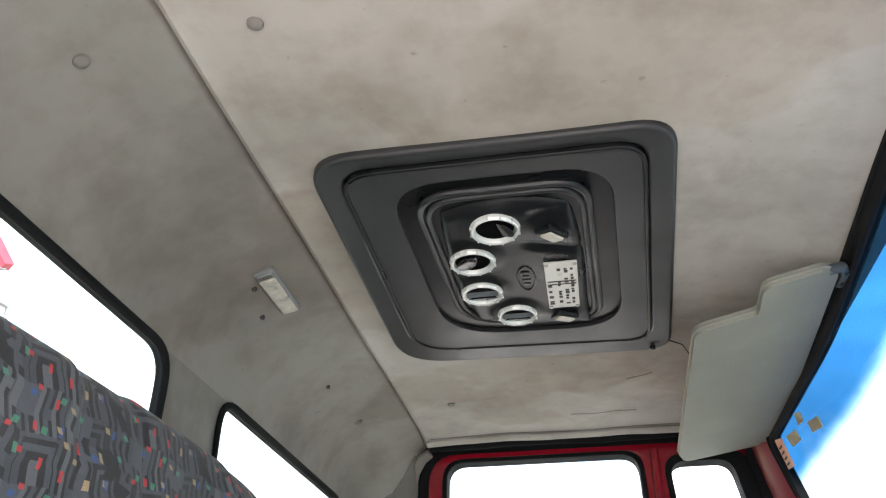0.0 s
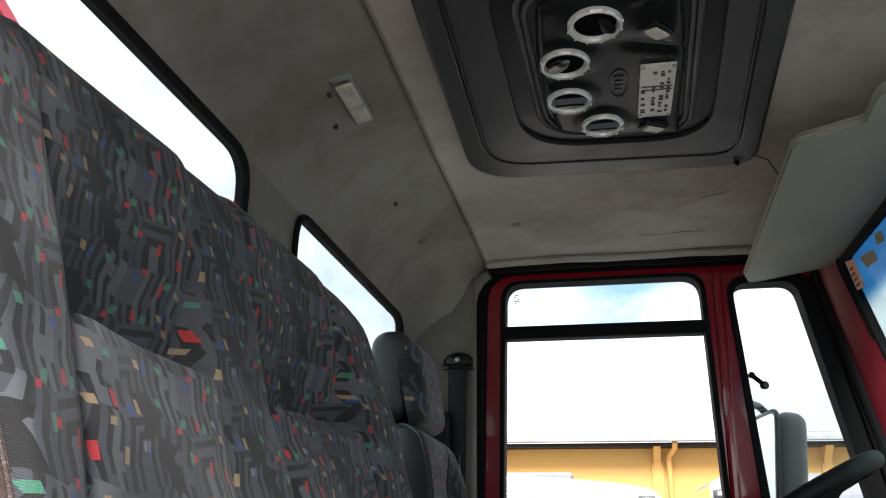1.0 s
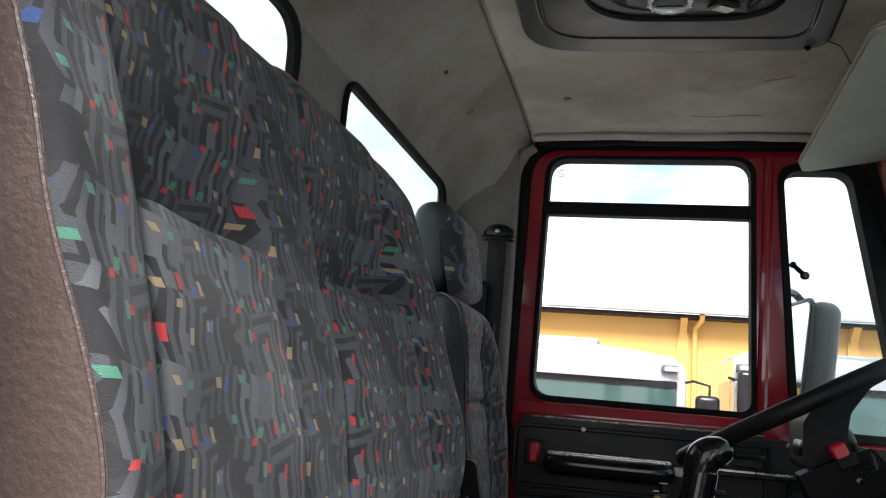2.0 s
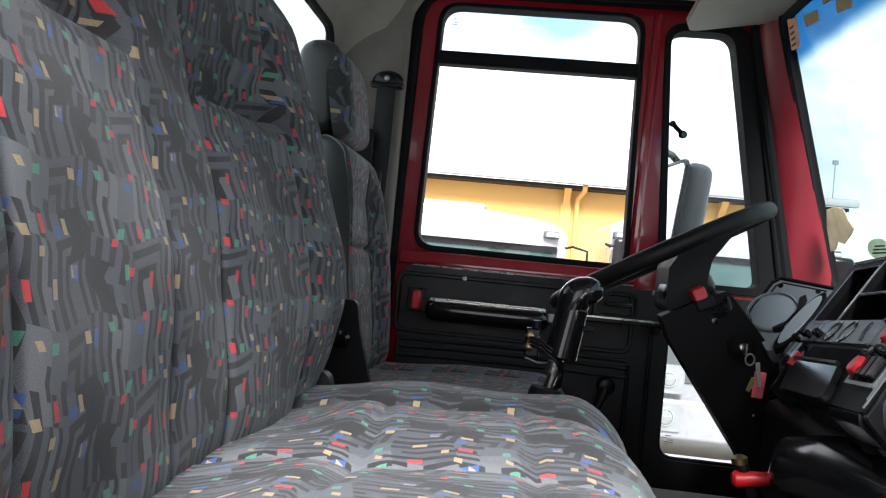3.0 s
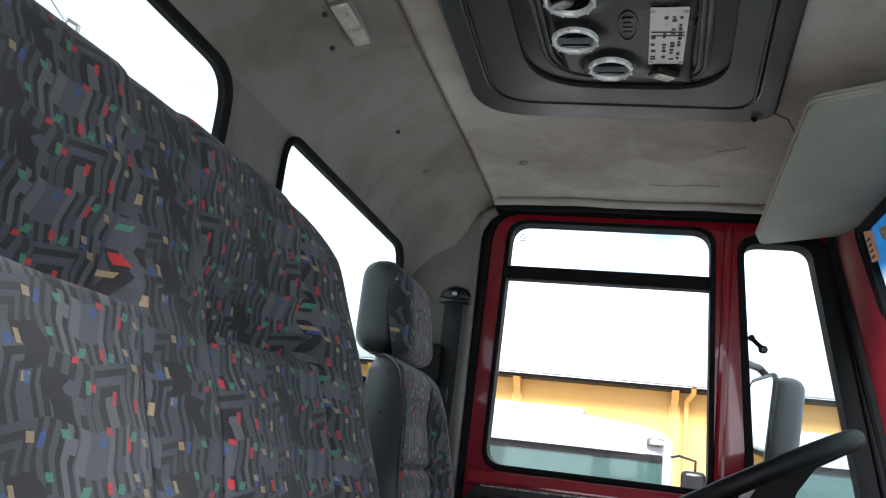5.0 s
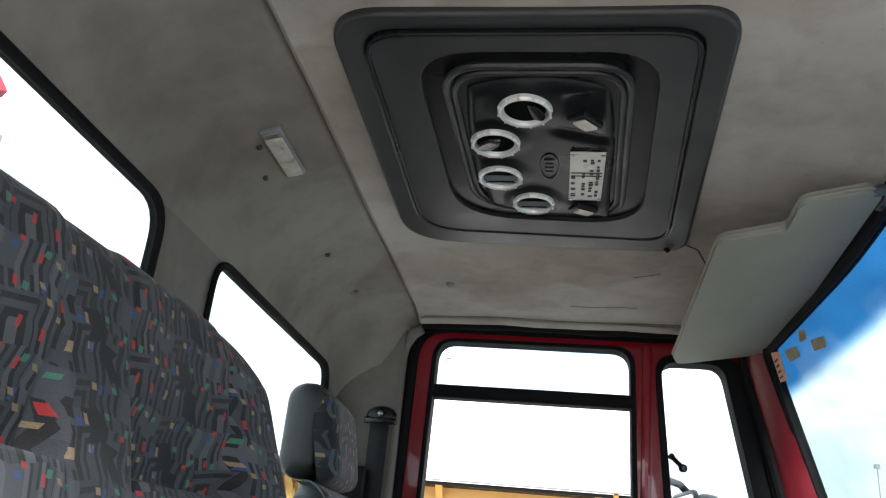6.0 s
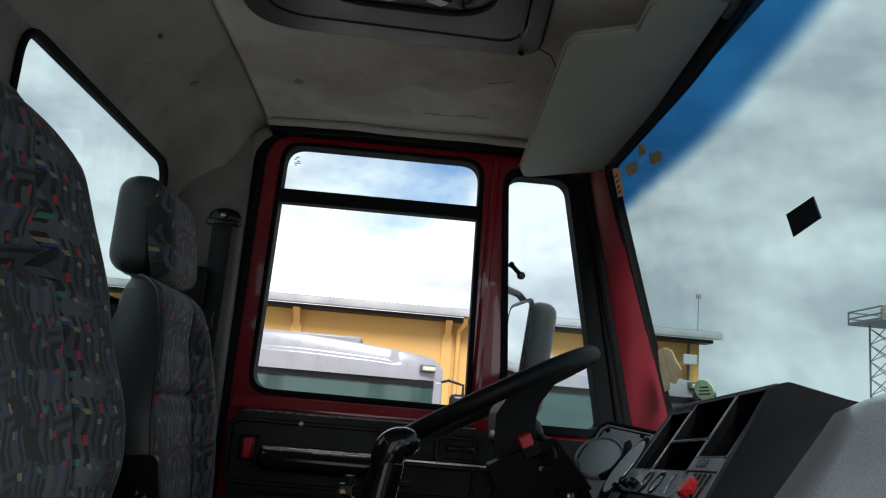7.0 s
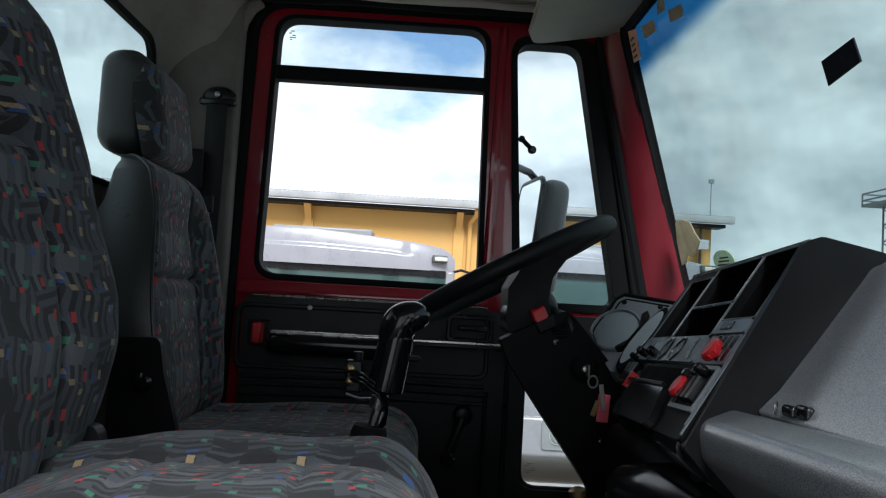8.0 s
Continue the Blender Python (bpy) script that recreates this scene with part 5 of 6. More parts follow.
# seat belt on the rear post
belt = thing("seat_belt", (-0.108, 2.12, 1.18), "black driver's seat belt hanging from the rear post", "seat belt")
an = part("anchor", lathe([(0.040, 0), (0.040, 0.010), (0.032, 0.017), (0.012, 0.019), (0.001, 0.019)], axis((-0.108, 2.125, 1.183), (-0.1, -1, 0)) @ Matrix.Diagonal((1, 0.62, 1, 1)), 22), M_BLACK, belt, "black belt anchor")
part("anchor_bolt", lathe([(0.007, 0), (0.007, 0.006), (0.004, 0.008)], axis((-0.108, 2.101, 1.185), (0, -1, 0)), 12), M_STEEL, an)
part("guide_slot", box((-0.150, 2.098, 1.160), (-0.066, 2.118, 1.176)), M_BLACK_GLOSS, belt, bevel=0.004)
part("strap", sheet([-0.024, 0.024], steps(1.168, 0.30, 16), lambda u, v: (-0.108 + u - 0.010 * smooth(1.1, 0.5, v), 2.104 - 0.004 * math.sin(6 * v), v)), M_WEB, belt, "black webbing").modifiers.new("thick", "SOLIDIFY").thickness = 0.002
part("buckle", box((-0.122, 2.088, 0.905), (-0.098, 2.102, 0.945)), M_BLACK, belt, "black belt tongue", bevel=0.004)
part("tongue", box((-0.113, 2.092, 0.875), (-0.106, 2.098, 0.91)), M_STEEL, belt)
tagged(part("belt_reel_cover", box((-0.19, 2.075, 0.955), (-0.125, 2.128, 1.05)), M_BLACK_MATT, None, bevel=0.006), "black plastic cover on the rear post", "cover")

# ---- steering wheel and column ----
W_C, W_A = Vector((0.541, 1.72, 0.782)), radians(28.7)
w_x = Vector((math.cos(W_A), 0, math.sin(W_A)))
w_y = Vector((0, 0.995, -0.10))
w_n = w_x.cross(w_y).normalized()
wheel = thing("steering_wheel", W_C - w_n * 0.09, "large black steering wheel with a thick rim", "steering wheel")
R_W = 0.217
part("rim", tube([W_C + R_W * (math.cos(2 * math.pi * i / 64) * w_x + math.sin(2 * math.pi * i / 64) * w_y) for i in range(64)], 0.0165, 14, closed=True), M_BLACK_MATT, wheel, "black grained rim")
hub = W_C - w_n * 0.078 + w_x * 0.02
part("hub", pillow(hub - Vector((0.050, 0.055, 0.030)), hub + Vector((0.050, 0.055, 0.030)), 0.026), M_BLACK, wheel, "black centre pad").matrix_basis = Matrix.Translation(hub) @ Matrix.Rotation(-W_A, 4, "Y") @ Matrix.Translation(-hub)
SPOKE = rounded([(0.552, 0.676), (0.552, 0.765), (0.580, 0.818), (0.665, 0.862), (0.722, 0.892), (0.735, 0.882), (0.660, 0.832), (0.628, 0.785), (0.622, 0.745), (0.630, 0.716), (0.61, 0.680)], [0.02, 0.02, 0.02, 0.02, 0.006, 0.006, 0.04, 0.03, 0.02, 0.015, 0.02], 6)
part("spoke", plate(SPOKE, [], 1.652, 1.800, on_xz), M_BLACK_MATT, wheel, "broad black padded spoke", bevel=0.014, seg=4)
part("spoke_grille", plate(rounded([(0.549, 0.684), (0.549, 0.762), (0.575, 0.806), (0.578, 0.770), (0.566, 0.70)], 0.006), [], 1.6505, 1.6535, on_xz), M_BLACK_MATT, wheel, "perforated grey pad edge")

col = thing("steering_column", (0.75, 1.70, FLOOR_Z), "black steering column shroud with ignition lock", "steering column")
SHROUD = rounded([(0.531, 0.672), (0.646, 0.730), (0.662, 0.714), (0.746, 0.617), (0.757, 0.56), (0.795, 0.36), (0.86, 0.10), (0.80, 0.08), (0.729, 0.36), (0.696, 0.425), (0.549, 0.630)], [0.006, 0.010, 0.014, 0.025, 0.03, 0.02, 0.01, 0.01, 0.03, 0.03, 0.02])
part("shroud", plate(SHROUD, [], 1.620, 1.672, on_xz), M_SHROUD, col, "black moulded shroud", bevel=0.010, seg=4)
part("collar", lathe([(0.052, 0), (0.058, 0.02), (0.058, 0.05), (0.045, 0.07)], axis(hub - w_n * 0.085, w_n), 24), M_BLACK_MATT, col)
for i in range(7):
    f = i / 6
    ridge = [(0.611 + 0.003 * i, 0.700 - 0.0035 * i), (0.628 + 0.003 * i, 0.701 - 0.0030 * i), (0.640 + 0.0025 * i, 0.708 - 0.0022 * i), (0.646 + 0.0022 * i, 0.722 - 0.0016 * i)]
    part("boot_rib", tube([(x, 1.6195, z) for x, z in ridge], 0.0019, 6), M_BLACK_GLOSS, col, "curved rib of the black boot")
# wedge of the hazard button on a black foot
bm = box((-0.0125, -0.004, -0.012), (0.0125, 0.030, 0.016), m=Matrix.Translation((0.598, 1.618, 0.716)) @ Matrix.Rotation(radians(-27), 4, "Y"))
for v in bm.verts:
    if v.co.z > 0.722 and v.co.y < 1.63:
        v.co += Vector((0.002, 0.006, -0.001))
part("hazard_button", bm, M_RED_PLASTIC, col, "red wedge-shaped push button", bevel=0.003, seg=3)
part("button_foot", box((-0.014, -0.004, -0.020), (0.022, 0.030, 0.004), m=Matrix.Translation((0.601, 1.6185, 0.708)) @ Matrix.Rotation(radians(-27), 4, "Y")), M_BLACK_MATT, col, bevel=0.004)
lock = part("ignition_lock", lathe([(0.027, 0), (0.027, 0.003), (0.021, 0.004), (0.017, 0.001), (0.001, 0.001)], axis((0.680, 1.622, 0.630), (0, -1, 0.1)), 24), M_CUBBY, col, "black ignition lock")
part("lock_barrel", lathe([(0.0065, 0), (0.0065, 0.006), (0.005, 0.007), (0.0005, 0.007)], axis((0.681, 1.620, 0.629), (0, -1, 0.1)), 18), M_STEEL, lock)
for x, z in ((0.628, 0.672), (0.715, 0.505)):
    part("screw", lathe([(0.006, 0), (0.006, 0.003), (0.003, 0.004)], axis((x, 1.621, z), (0, -1, 0)), 12), M_BLACK_GLOSS, col)
part("stalk", tube([(0.60, 1.80, 0.68), (0.585, 1.92, 0.70), (0.58, 1.98, 0.705)], [0.008, 0.008, 0.011]), M_BLACK, col)

keys = thing("key_ring", (0.70, 1.60, 0.60), "bunch of keys with a faded red tag in the ignition", "keys")
part("key_in_lock", box((0.6800, 1.590, 0.610), (0.6825, 1.612, 0.630)), M_STEEL, keys)
part("ring", tube([Vector((0.690, 1.598, 0.602)) + 0.010 * Vector((math.cos(t) * 0.8, -0.15, math.sin(t))) for t in [2 * math.pi * i / 24 for i in range(24)]], 0.0016, 6, closed=True), M_STEEL, keys)
part("tag", box((-0.0105, -0.002, -0.024), (0.0105, 0.002, 0.024), m=Matrix.Translation((0.712, 1.606, 0.557)) @ Matrix.Rotation(radians(4), 4, "Y")), M_PINK, keys, "faded red plastic tag", bevel=0.0015)
part("key", box((-0.0045, -0.001, -0.018), (0.0045, 0.001, 0.010), m=Matrix.Translation((0.699, 1.604, 0.560)) @ Matrix.Rotation(radians(20), 4, "Y")), M_BRASS, keys, bevel=0.0008)
part("key", box((-0.004, -0.001, -0.03), (0.004, 0.001, 0.016), m=Matrix.Translation((0.708, 1.602, 0.582)) @ Matrix.Rotation(radians(-8), 4, "Y")), M_STEEL, keys, bevel=0.0008)

col.location.x += 0.006
keys.location.x += 0.006
keys.location.z += 0.008

# ---- gear lever ----
gear = thing("gear_lever", (0.345, 1.38, 0.42), "black gear lever with an angled grip and cables", "gear lever")
part("base_boot", lathe([(0.030, -0.12), (0.026, 0.0), (0.023, 0.010), (0.010, 0.012)], axis((0.328, 1.38, 0.548), (0.12, 0, 1)), 22), M_RUBBER, gear, "black rubber boot")
part("shaft", tube([(0.327, 1.38, 0.50), (0.333, 1.38, 0.56), (0.347, 1.38, 0.612)], 0.008), M_STEEL, gear, "worn steel shaft")
part("clamp", lathe([(0.013, 0), (0.013, 0.018)], axis((0.337, 1.38, 0.582), (0.25, 0, 1)), 14), M_STEEL, gear)
part("sleeve", lathe([(0.021, 0), (0.0265, 0.004), (0.0245, 0.082), (0.020, 0.088)], axis((0.346, 1.38, 0.606), (0.17, 0, 1)), 24), M_BLACK_GLOSS, gear, "glossy black sleeve")
kn, kr = [], []
for i in range(25):
    f = i / 24
    q = Vector((0.356, 1.38, 0.680)) * (1 - f) ** 2 + Vector((0.362, 1.38, 0.731)) * 2 * f * (1 - f) + Vector((0.404, 1.38, 0.708)) * f * f
    kn.append(q)
    kr.append(0.0235 + 0.003 * math.sin(math.pi * min(1, f * 1.6)) - round_off(max(0.0, 1 - f) * 0.060, 0.022) * 0.98)
part("grip", tube(kn, kr, 24), M_BLACK_GLOSS, gear, "black angled grip", angle=80)
part("range_switch", box((0.376, 1.374, 0.652), (0.396, 1.386, 0.660)), M_BLACK_MATT, gear, bevel=0.003)
for z in (0.638, 0.620):
    part("valve_nut", lathe([(0.007, 0), (0.007, 0.006), (0.0035, 0.008)], axis((0.296, 1.372, z), (0, -1, 0)), 6), M_BRASS, gear, "brass hose union")
part("valve_block", box((0.290, 1.372, 0.604), (0.313, 1.39, 0.650)), M_BLACK, gear, bevel=0.003)
part("valve_cap", lathe([(0.007, 0), (0.007, 0.012)], axis((0.306, 1.38, 0.650), (0, 0, 1)), 12), M_BLACK_MATT, gear)
part("valve_bracket", tube([(0.292, 1.374, 0.602), (0.312, 1.374, 0.596), (0.330, 1.38, 0.596)], 0.0025, 6), M_STEEL, gear)
for k_, off in enumerate((0.0, 0.006, 0.012)):
    part("hose", tube([(0.297, 1.366, 0.636 - off), (0.315, 1.36, 0.632 - off), (0.337, 1.36, 0.618 - off), (0.352, 1.365, 0.598 - off), (0.350, 1.372, 0.575 - off), (0.338, 1.38, 0.55)], 0.0022, 6), M_BLACK, gear, "thin black hose")

resize(gear, 1.05, (0.33, 0.16, 0.735))
gear.location.z -= 0.008

# handbrake valve low beside the column
hbv = thing("brake_lever", (0.66, 1.40, 0.30), "red-handled lever below the steering column", "lever")
part("stem", tube([(0.70, 1.40, 0.30), (0.655, 1.40, 0.43), (0.638, 1.40, 0.465)], 0.010), M_BLACK, hbv)
part("cap", lathe([(0.012, 0), (0.013, 0.01), (0.006, 0.014)], axis((0.638, 1.40, 0.462), (-0.2, 0, 1)), 14), M_BRASS, hbv)
part("handle", tube([(0.628, 1.40, 0.437), (0.634, 1.40, 0.438), (0.650, 1.395, 0.441), (0.672, 1.39, 0.445), (0.700, 1.39, 0.450)], [0.009, 0.0135, 0.0125, 0.0105, 0.010], 14), M_RED_PLASTIC, hbv, "red plastic handle")

# ---- dashboard ----
DASH_FOOT = 0.735 + (FLOOR_Z - 0.735) / 1.14
dash = thing("dashboard", (0.9, CY, DASH_FOOT), "dark grained dashboard with a raised centre console", "dashboard")
DASH = rounded([(0.86, 0.36), (0.75, 0.40), (0.75, 0.60), (0.690, 0.650), (0.704, 0.670), (0.800, 0.803), (0.830, 0.815), (0.975, 0.785), (0.985, 0.70), (0.98, 0.36)], [0.01, 0.03, 0.02, 0.004, 0.012, 0.025, 0.03, 0.02, 0.02, 0.01], 7)
SHELF = rounded([(0.86, 0.37), (0.72, 0.40), (0.74, 0.555), (0.712, 0.572), (0.672, 0.586), (0.638, 0.622), (0.638, 0.652), (0.672, 0.664), (0.692, 0.660), (0.76, 0.655), (0.86, 0.60)], [0.01, 0.03, 0.02, 0.03, 0.025, 0.018, 0.018, 0.02, 0.006, 0.01, 0.01], 7)
part("shelf_roll", plate(SHELF, [], 0.2155, 0.990, lambda a, b, d: (a, d, b - 0.013 + 0.042 * (0.97 - d))), M_SHELF, dash, "grained shelf roll in a shaded dash tone", angle=28)


def dash_place(a, b, d):
    """The moulding leans with the console where it meets its cheek and sinks a little there."""
    near = smooth(0.80, 0.972, d)
    dip = smooth(0.86, 0.972, d) * smooth(0.655, 0.69, b)
    return (a + 0.006 + 0.020 * dip * smooth(0.95, 0.80, a), d + near * 0.4 * (max(b, 0.66) - 0.70), b + 0.018 * (0.97 - d) - 0.014 * dip * smooth(0.74, 0.80, b))


part("passenger_fascia", loft(DASH, steps(0.215, 0.80, 6) + steps(0.815, 0.972, 16), dash_place), M_DASH, dash, "grey grained plastic moulding", angle=28)
LOWD = rounded([(0.90, 0.36), (0.80, 0.40), (0.76, 0.52), (0.74, 0.60), (0.80, 0.68), (0.88, 0.730), (0.97, 0.730), (0.985, 0.68), (0.98, 0.36)], [0.01, 0.03, 0.03, 0.02, 0.03, 0.03, 0.02, 0.02, 0.01], 5)
part("driver_fascia", plate(LOWD, [], 1.372, 1.945, lambda a, b, d: (a, d, b)), M_CONSOLE, dash, "black driver's side moulding", angle=28)
C_N = Vector((-1, 0.1, 0.75)).normalized()


def on_con(a, b, d):
    """a: y, b: z, d: outwards from the sloping console face, whose rows and columns lean a little."""
    a, b = a + 0.4 * (b - 0.70), b - 0.062 * (a - 1.05)
    return Vector((0.643 + 0.75 * (b - 0.647) + 0.1 * (a - 0.97), a, b)) + C_N * d


# console body with a sloping face and open cubbies
con_out = rounded([(0.968, 0.618), (1.262, 0.618), (1.280, 0.642), (1.352, 0.652), (1.372, 0.690), (1.372, 0.814), (0.968, 0.814)], 0.006)
cub = [rounded(rect(1.245, 0.716, 1.345, 0.797), 0.004), rounded(rect(1.084, 0.7555, 1.238, 0.807), 0.004), rounded(rect(1.084, 0.716, 1.238, 0.7515), 0.004), rounded(rect(0.980, 0.733, 1.077, 0.808), 0.004)]
con = part("console", plate(con_out, cub, -0.012, 0.0, on_con), M_CONSOLE, dash, "black sloping centre console", bevel=0.003)
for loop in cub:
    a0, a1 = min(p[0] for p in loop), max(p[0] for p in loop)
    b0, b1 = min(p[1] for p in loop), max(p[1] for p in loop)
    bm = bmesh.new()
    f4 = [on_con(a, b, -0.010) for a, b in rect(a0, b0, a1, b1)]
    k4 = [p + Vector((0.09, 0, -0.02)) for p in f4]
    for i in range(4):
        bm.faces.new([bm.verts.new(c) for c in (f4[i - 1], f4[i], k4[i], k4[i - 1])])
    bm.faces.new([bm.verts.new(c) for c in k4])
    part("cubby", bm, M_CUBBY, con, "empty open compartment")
    part("cubby_rim", tube([on_con(a, b, 0.001) for a, b in rounded(rect(a0 - 0.001, b0 - 0.001, a1 + 0.001, b1 + 0.001), 0.004, 3)], 0.0008, 6, closed=True), M_CONSOLE_LITE, con)
part("face_edge", tube([on_con(a, b, 0.0) for a, b in ((0.970, 0.622), (0.970, 0.812), (1.370, 0.812))], 0.0018, 6), M_CONSOLE_LITE, con)
# inner border line, then side cheeks and top behind the face
part("face_line", tube([on_con(a, b, 0.0006) for a, b in ((0.9755, 0.630), (0.9755, 0.8085), (1.3655, 0.8085))], 0.0010, 6), M_CONSOLE_LITE, con)


def lean_xz(a, b, d):
    """An upright cheek that follows the leaning edge of the face."""
    return (a, d + 0.4 * (max(b, 0.60) - 0.70), b - 0.062 * (d - 1.05))


cheek = rounded([(0.622, 0.613), (0.764, 0.809), (0.782, 0.815), (0.850, 0.800), (0.92, 0.70), (0.92, 0.57), (0.66, 0.57)], [0.006, 0.012, 0.015, 0.03, 0.01, 0.01, 0.02])
part("cheek", plate(cheek, [], 0.957, 0.9685, lean_xz), M_CHEEK, con, bevel=0.003)
part("cheek", plate([(a + 0.04, b) for a, b in cheek], [], 1.371, 1.382, lean_xz), M_CHEEK, con, bevel=0.003)
part("console_top", plate(rounded([(0.768, 0.809), (0.782, 0.8125), (0.905, 0.795), (0.90, 0.783), (0.80, 0.800)], 0.003), [], 0.969, 1.371, lambda a, b, d: (a + 0.1 * (d - 0.97), d + 0.4 * (b - 0.70), b - 0.062 * (d - 1.05))), M_CONSOLE, con, bevel=0.003)
# fascia strip with gauges, slots and switches
part("fascia_strip", plate(rounded(rect(1.075, 0.684, 1.345, 0.713), 0.006), [], 0.0, 0.004, on_con), M_CONSOLE_LITE, con, "slate grey switch strip", bevel=0.0015)
part("fascia_strip", plate(rounded(rect(0.978, 0.7155, 1.074, 0.7295), 0.004), [], 0.0, 0.003, on_con), M_CONSOLE_LITE, con, bevel=0.0015)
part("fascia_strip", plate(rounded(rect(0.978, 0.685, 1.071, 0.7145), 0.004), [], 0.0, 0.0012, on_con), M_CONSOLE_LITE, con)
part("fascia_strip", plate(rounded(rect(1.245, 0.7145, 1.345, 0.7150), 0.0), [], 0.0, 0.003, on_con), M_CONSOLE_LITE, con)
for a0, b0 in ((1.020, 0.7195), (1.285, 0.702)):
    part("blank_switch", plate(rounded(rect(a0, b0, a0 + 0.034, b0 + 0.008), 0.002), [], 0.002, 0.0042, on_con), M_BLACK, con, bevel=0.001)
for a in (1.214, 1.160):
    part("gauge_rim", lathe([(0.0175, 0), (0.0175, 0.0018), (0.0150, 0.0022), (0.0150, 0.0008)], axis(on_con(a, 0.698, 0.0035), C_N), 26), M_BLACK_GLOSS, con, "small round gauge")
    part("gauge_face", lathe([(0.0148, 0), (0.0148, 0.001), (0.001, 0.001)], axis(on_con(a, 0.698, 0.0035), C_N), 22), M_GAUGE, con)
part("dark_arc", plate(rounded([(1.093, 0.687), (1.101, 0.687), (1.111, 0.698), (1.108, 0.709), (1.097, 0.711), (1.100, 0.698)], 0.003), [], 0.003, 0.0048, on_con), M_BLACK_GLOSS, con, "dark curved slot")
for i in range(4):
    a = 0.986 + i * 0.017
    part("slot", plate(rounded(rect(a, 0.688, a + 0.009, 0.713), 0.003), [], 0.0, 0.002, on_con), M_BLACK_GLOSS, con)
for a, b, s in ((1.31, 0.692, 1.0), (1.285, 0.690, 0.9), (1.250, 0.692, 1.15), (1.328, 0.684, 0.8), (1.03, 0.668, 1.0), (1.005, 0.675, 1.0)):
    part("switch", lathe([(0.004 * s, 0), (0.0055 * s, 0.005), (0.005 * s, 0.014), (0.003 * s, 0.016)], axis(on_con(a, b, 0.0), C_N), 12), M_BLACK_GLOSS, con, "small black switch")
for i in range(3):
    part("slider_switch", plate(rounded(rect(0.985 + 0.016 * i, 0.648, 0.996 + 0.016 * i, 0.668), 0.002), [], 0.0, 0.010, on_con), M_BLACK, con, bevel=0.002)
part("slider_frame", plate(rounded(rect(0.976, 0.640, 1.055, 0.682), 0.004), [rounded(rect(0.980, 0.644, 1.051, 0.678), 0.003)], 0.0, 0.004, on_con), M_CONSOLE_LITE, con, bevel=0.001)
for a, b in ((1.012, 0.694), (1.036, 0.657)):
    kb = part("pull_knob", lathe([(0.006, 0), (0.006, 0.004), (0.0115, 0.005), (0.0125, 0.011), (0.0105, 0.014), (0.004, 0.015), (0.0005, 0.015)], axis(on_con(a, b, 0.0), C_N), 26), M_RED_PLASTIC, con, "round red push-pull knob")
    for j in range(8):
        ang = 2 * math.pi * j / 8
        ax_m = axis(on_con(a, b, 0.0), C_N)
        part("grip_rib", box((0.0108, -0.0022, 0.0055), (0.0128, 0.0022, 0.0114), m=ax_m @ Matrix.Rotation(ang, 4, "Z")), M_RED_PLASTIC, kb, bevel=0.001)
# open tray below the strip, drawn as flat dark shade; hinged lid under it
part("tray_shade", plate(rounded(rect(1.088, 0.655, 1.256, 0.678), 0.003), [], 0.0, 0.002, on_con), M_CUBBY, con)
lid = part("ashtray", plate(rounded([(1.060, 0.617), (1.232, 0.617), (1.266, 0.655), (1.093, 0.655)], [0.012, 0.012, 0.003, 0.003]), [], 0.0, 0.009, on_con), M_BLACK_GLOSS, con, "glossy black ashtray lid", bevel=0.004, seg=3)
part("lid_edge", tube([on_con(a, 0.656, 0.009) for a in (1.094, 1.18, 1.265)], 0.0032, 8), M_BLACK, lid)
LIP = rounded([(0.66, 0.64), (0.6215, 0.617), (0.620, 0.606), (0.645, 0.584), (0.72, 0.560), (0.74, 0.63)], [0.004, 0.008, 0.012, 0.02, 0.01, 0.004])
part("lower_face", plate(LIP, [], 0.974, 1.078, lambda a, b, d: (a + 0.1 * (d - 0.97), d + 0.4 * (b - 0.70), b - 0.062 * (d - 1.05))), M_BLACK_GLOSS, con, "glossy black lower console", angle=30)
part("lower_face", plate(LIP, [], 1.084, 1.262, lambda a, b, d: (a + 0.010 + 0.1 * (d - 0.97), d + 0.4 * (b - 0.70), b - 0.062 * (d - 1.05))), M_BLACK, con, angle=30)
part("red_rocker", plate(rounded(rect(1.260, 0.646, 1.271, 0.664), 0.002), [], 0.0, 0.012, on_con), M_RED_PLASTIC, con, "red rocker switch", bevel=0.002)
for i in range(3):
    part("rocker", plate(rounded(rect(1.279 + 0.021 * i, 0.654, 1.296 + 0.021 * i, 0.677), 0.002), [], 0.0, 0.009, on_con), M_BLACK_GLOSS, con, "black rocker switch", bevel=0.002)
# padded duct under the console
part("knee_pad", tube([(0.642, 1.20, 0.49), (0.652, 1.17, 0.516), (0.672, 1.10, 0.528), (0.70, 0.99, 0.522), (0.76, 0.80, 0.515), (0.84, 0.60, 0.51)], [0.02, 0.04, 0.045, 0.045, 0.045, 0.045], 18), M_BLACK_GLOSS, dash, "black padded knee roll")
part("under_console", box((0.668, 1.02, 0.42), (0.80, 1.40, 0.575)), M_BLACK_MATT, dash, bevel=0.02)
part("under_dash", box((0.70, 0.23, 0.30), (0.97, 1.42, 0.52)), M_BLACK_MATT, dash, bevel=0.03)
tagged(part("wall_foot", box((1.085, 0.2, FLOOR_Z), (1.135, 2.2, 0.73)), M_BLACK_MATT), "black front wall of the footwell", "wall", kind="structure")

resize(dash, 1.14, (0.335, 0.165, 0.735))

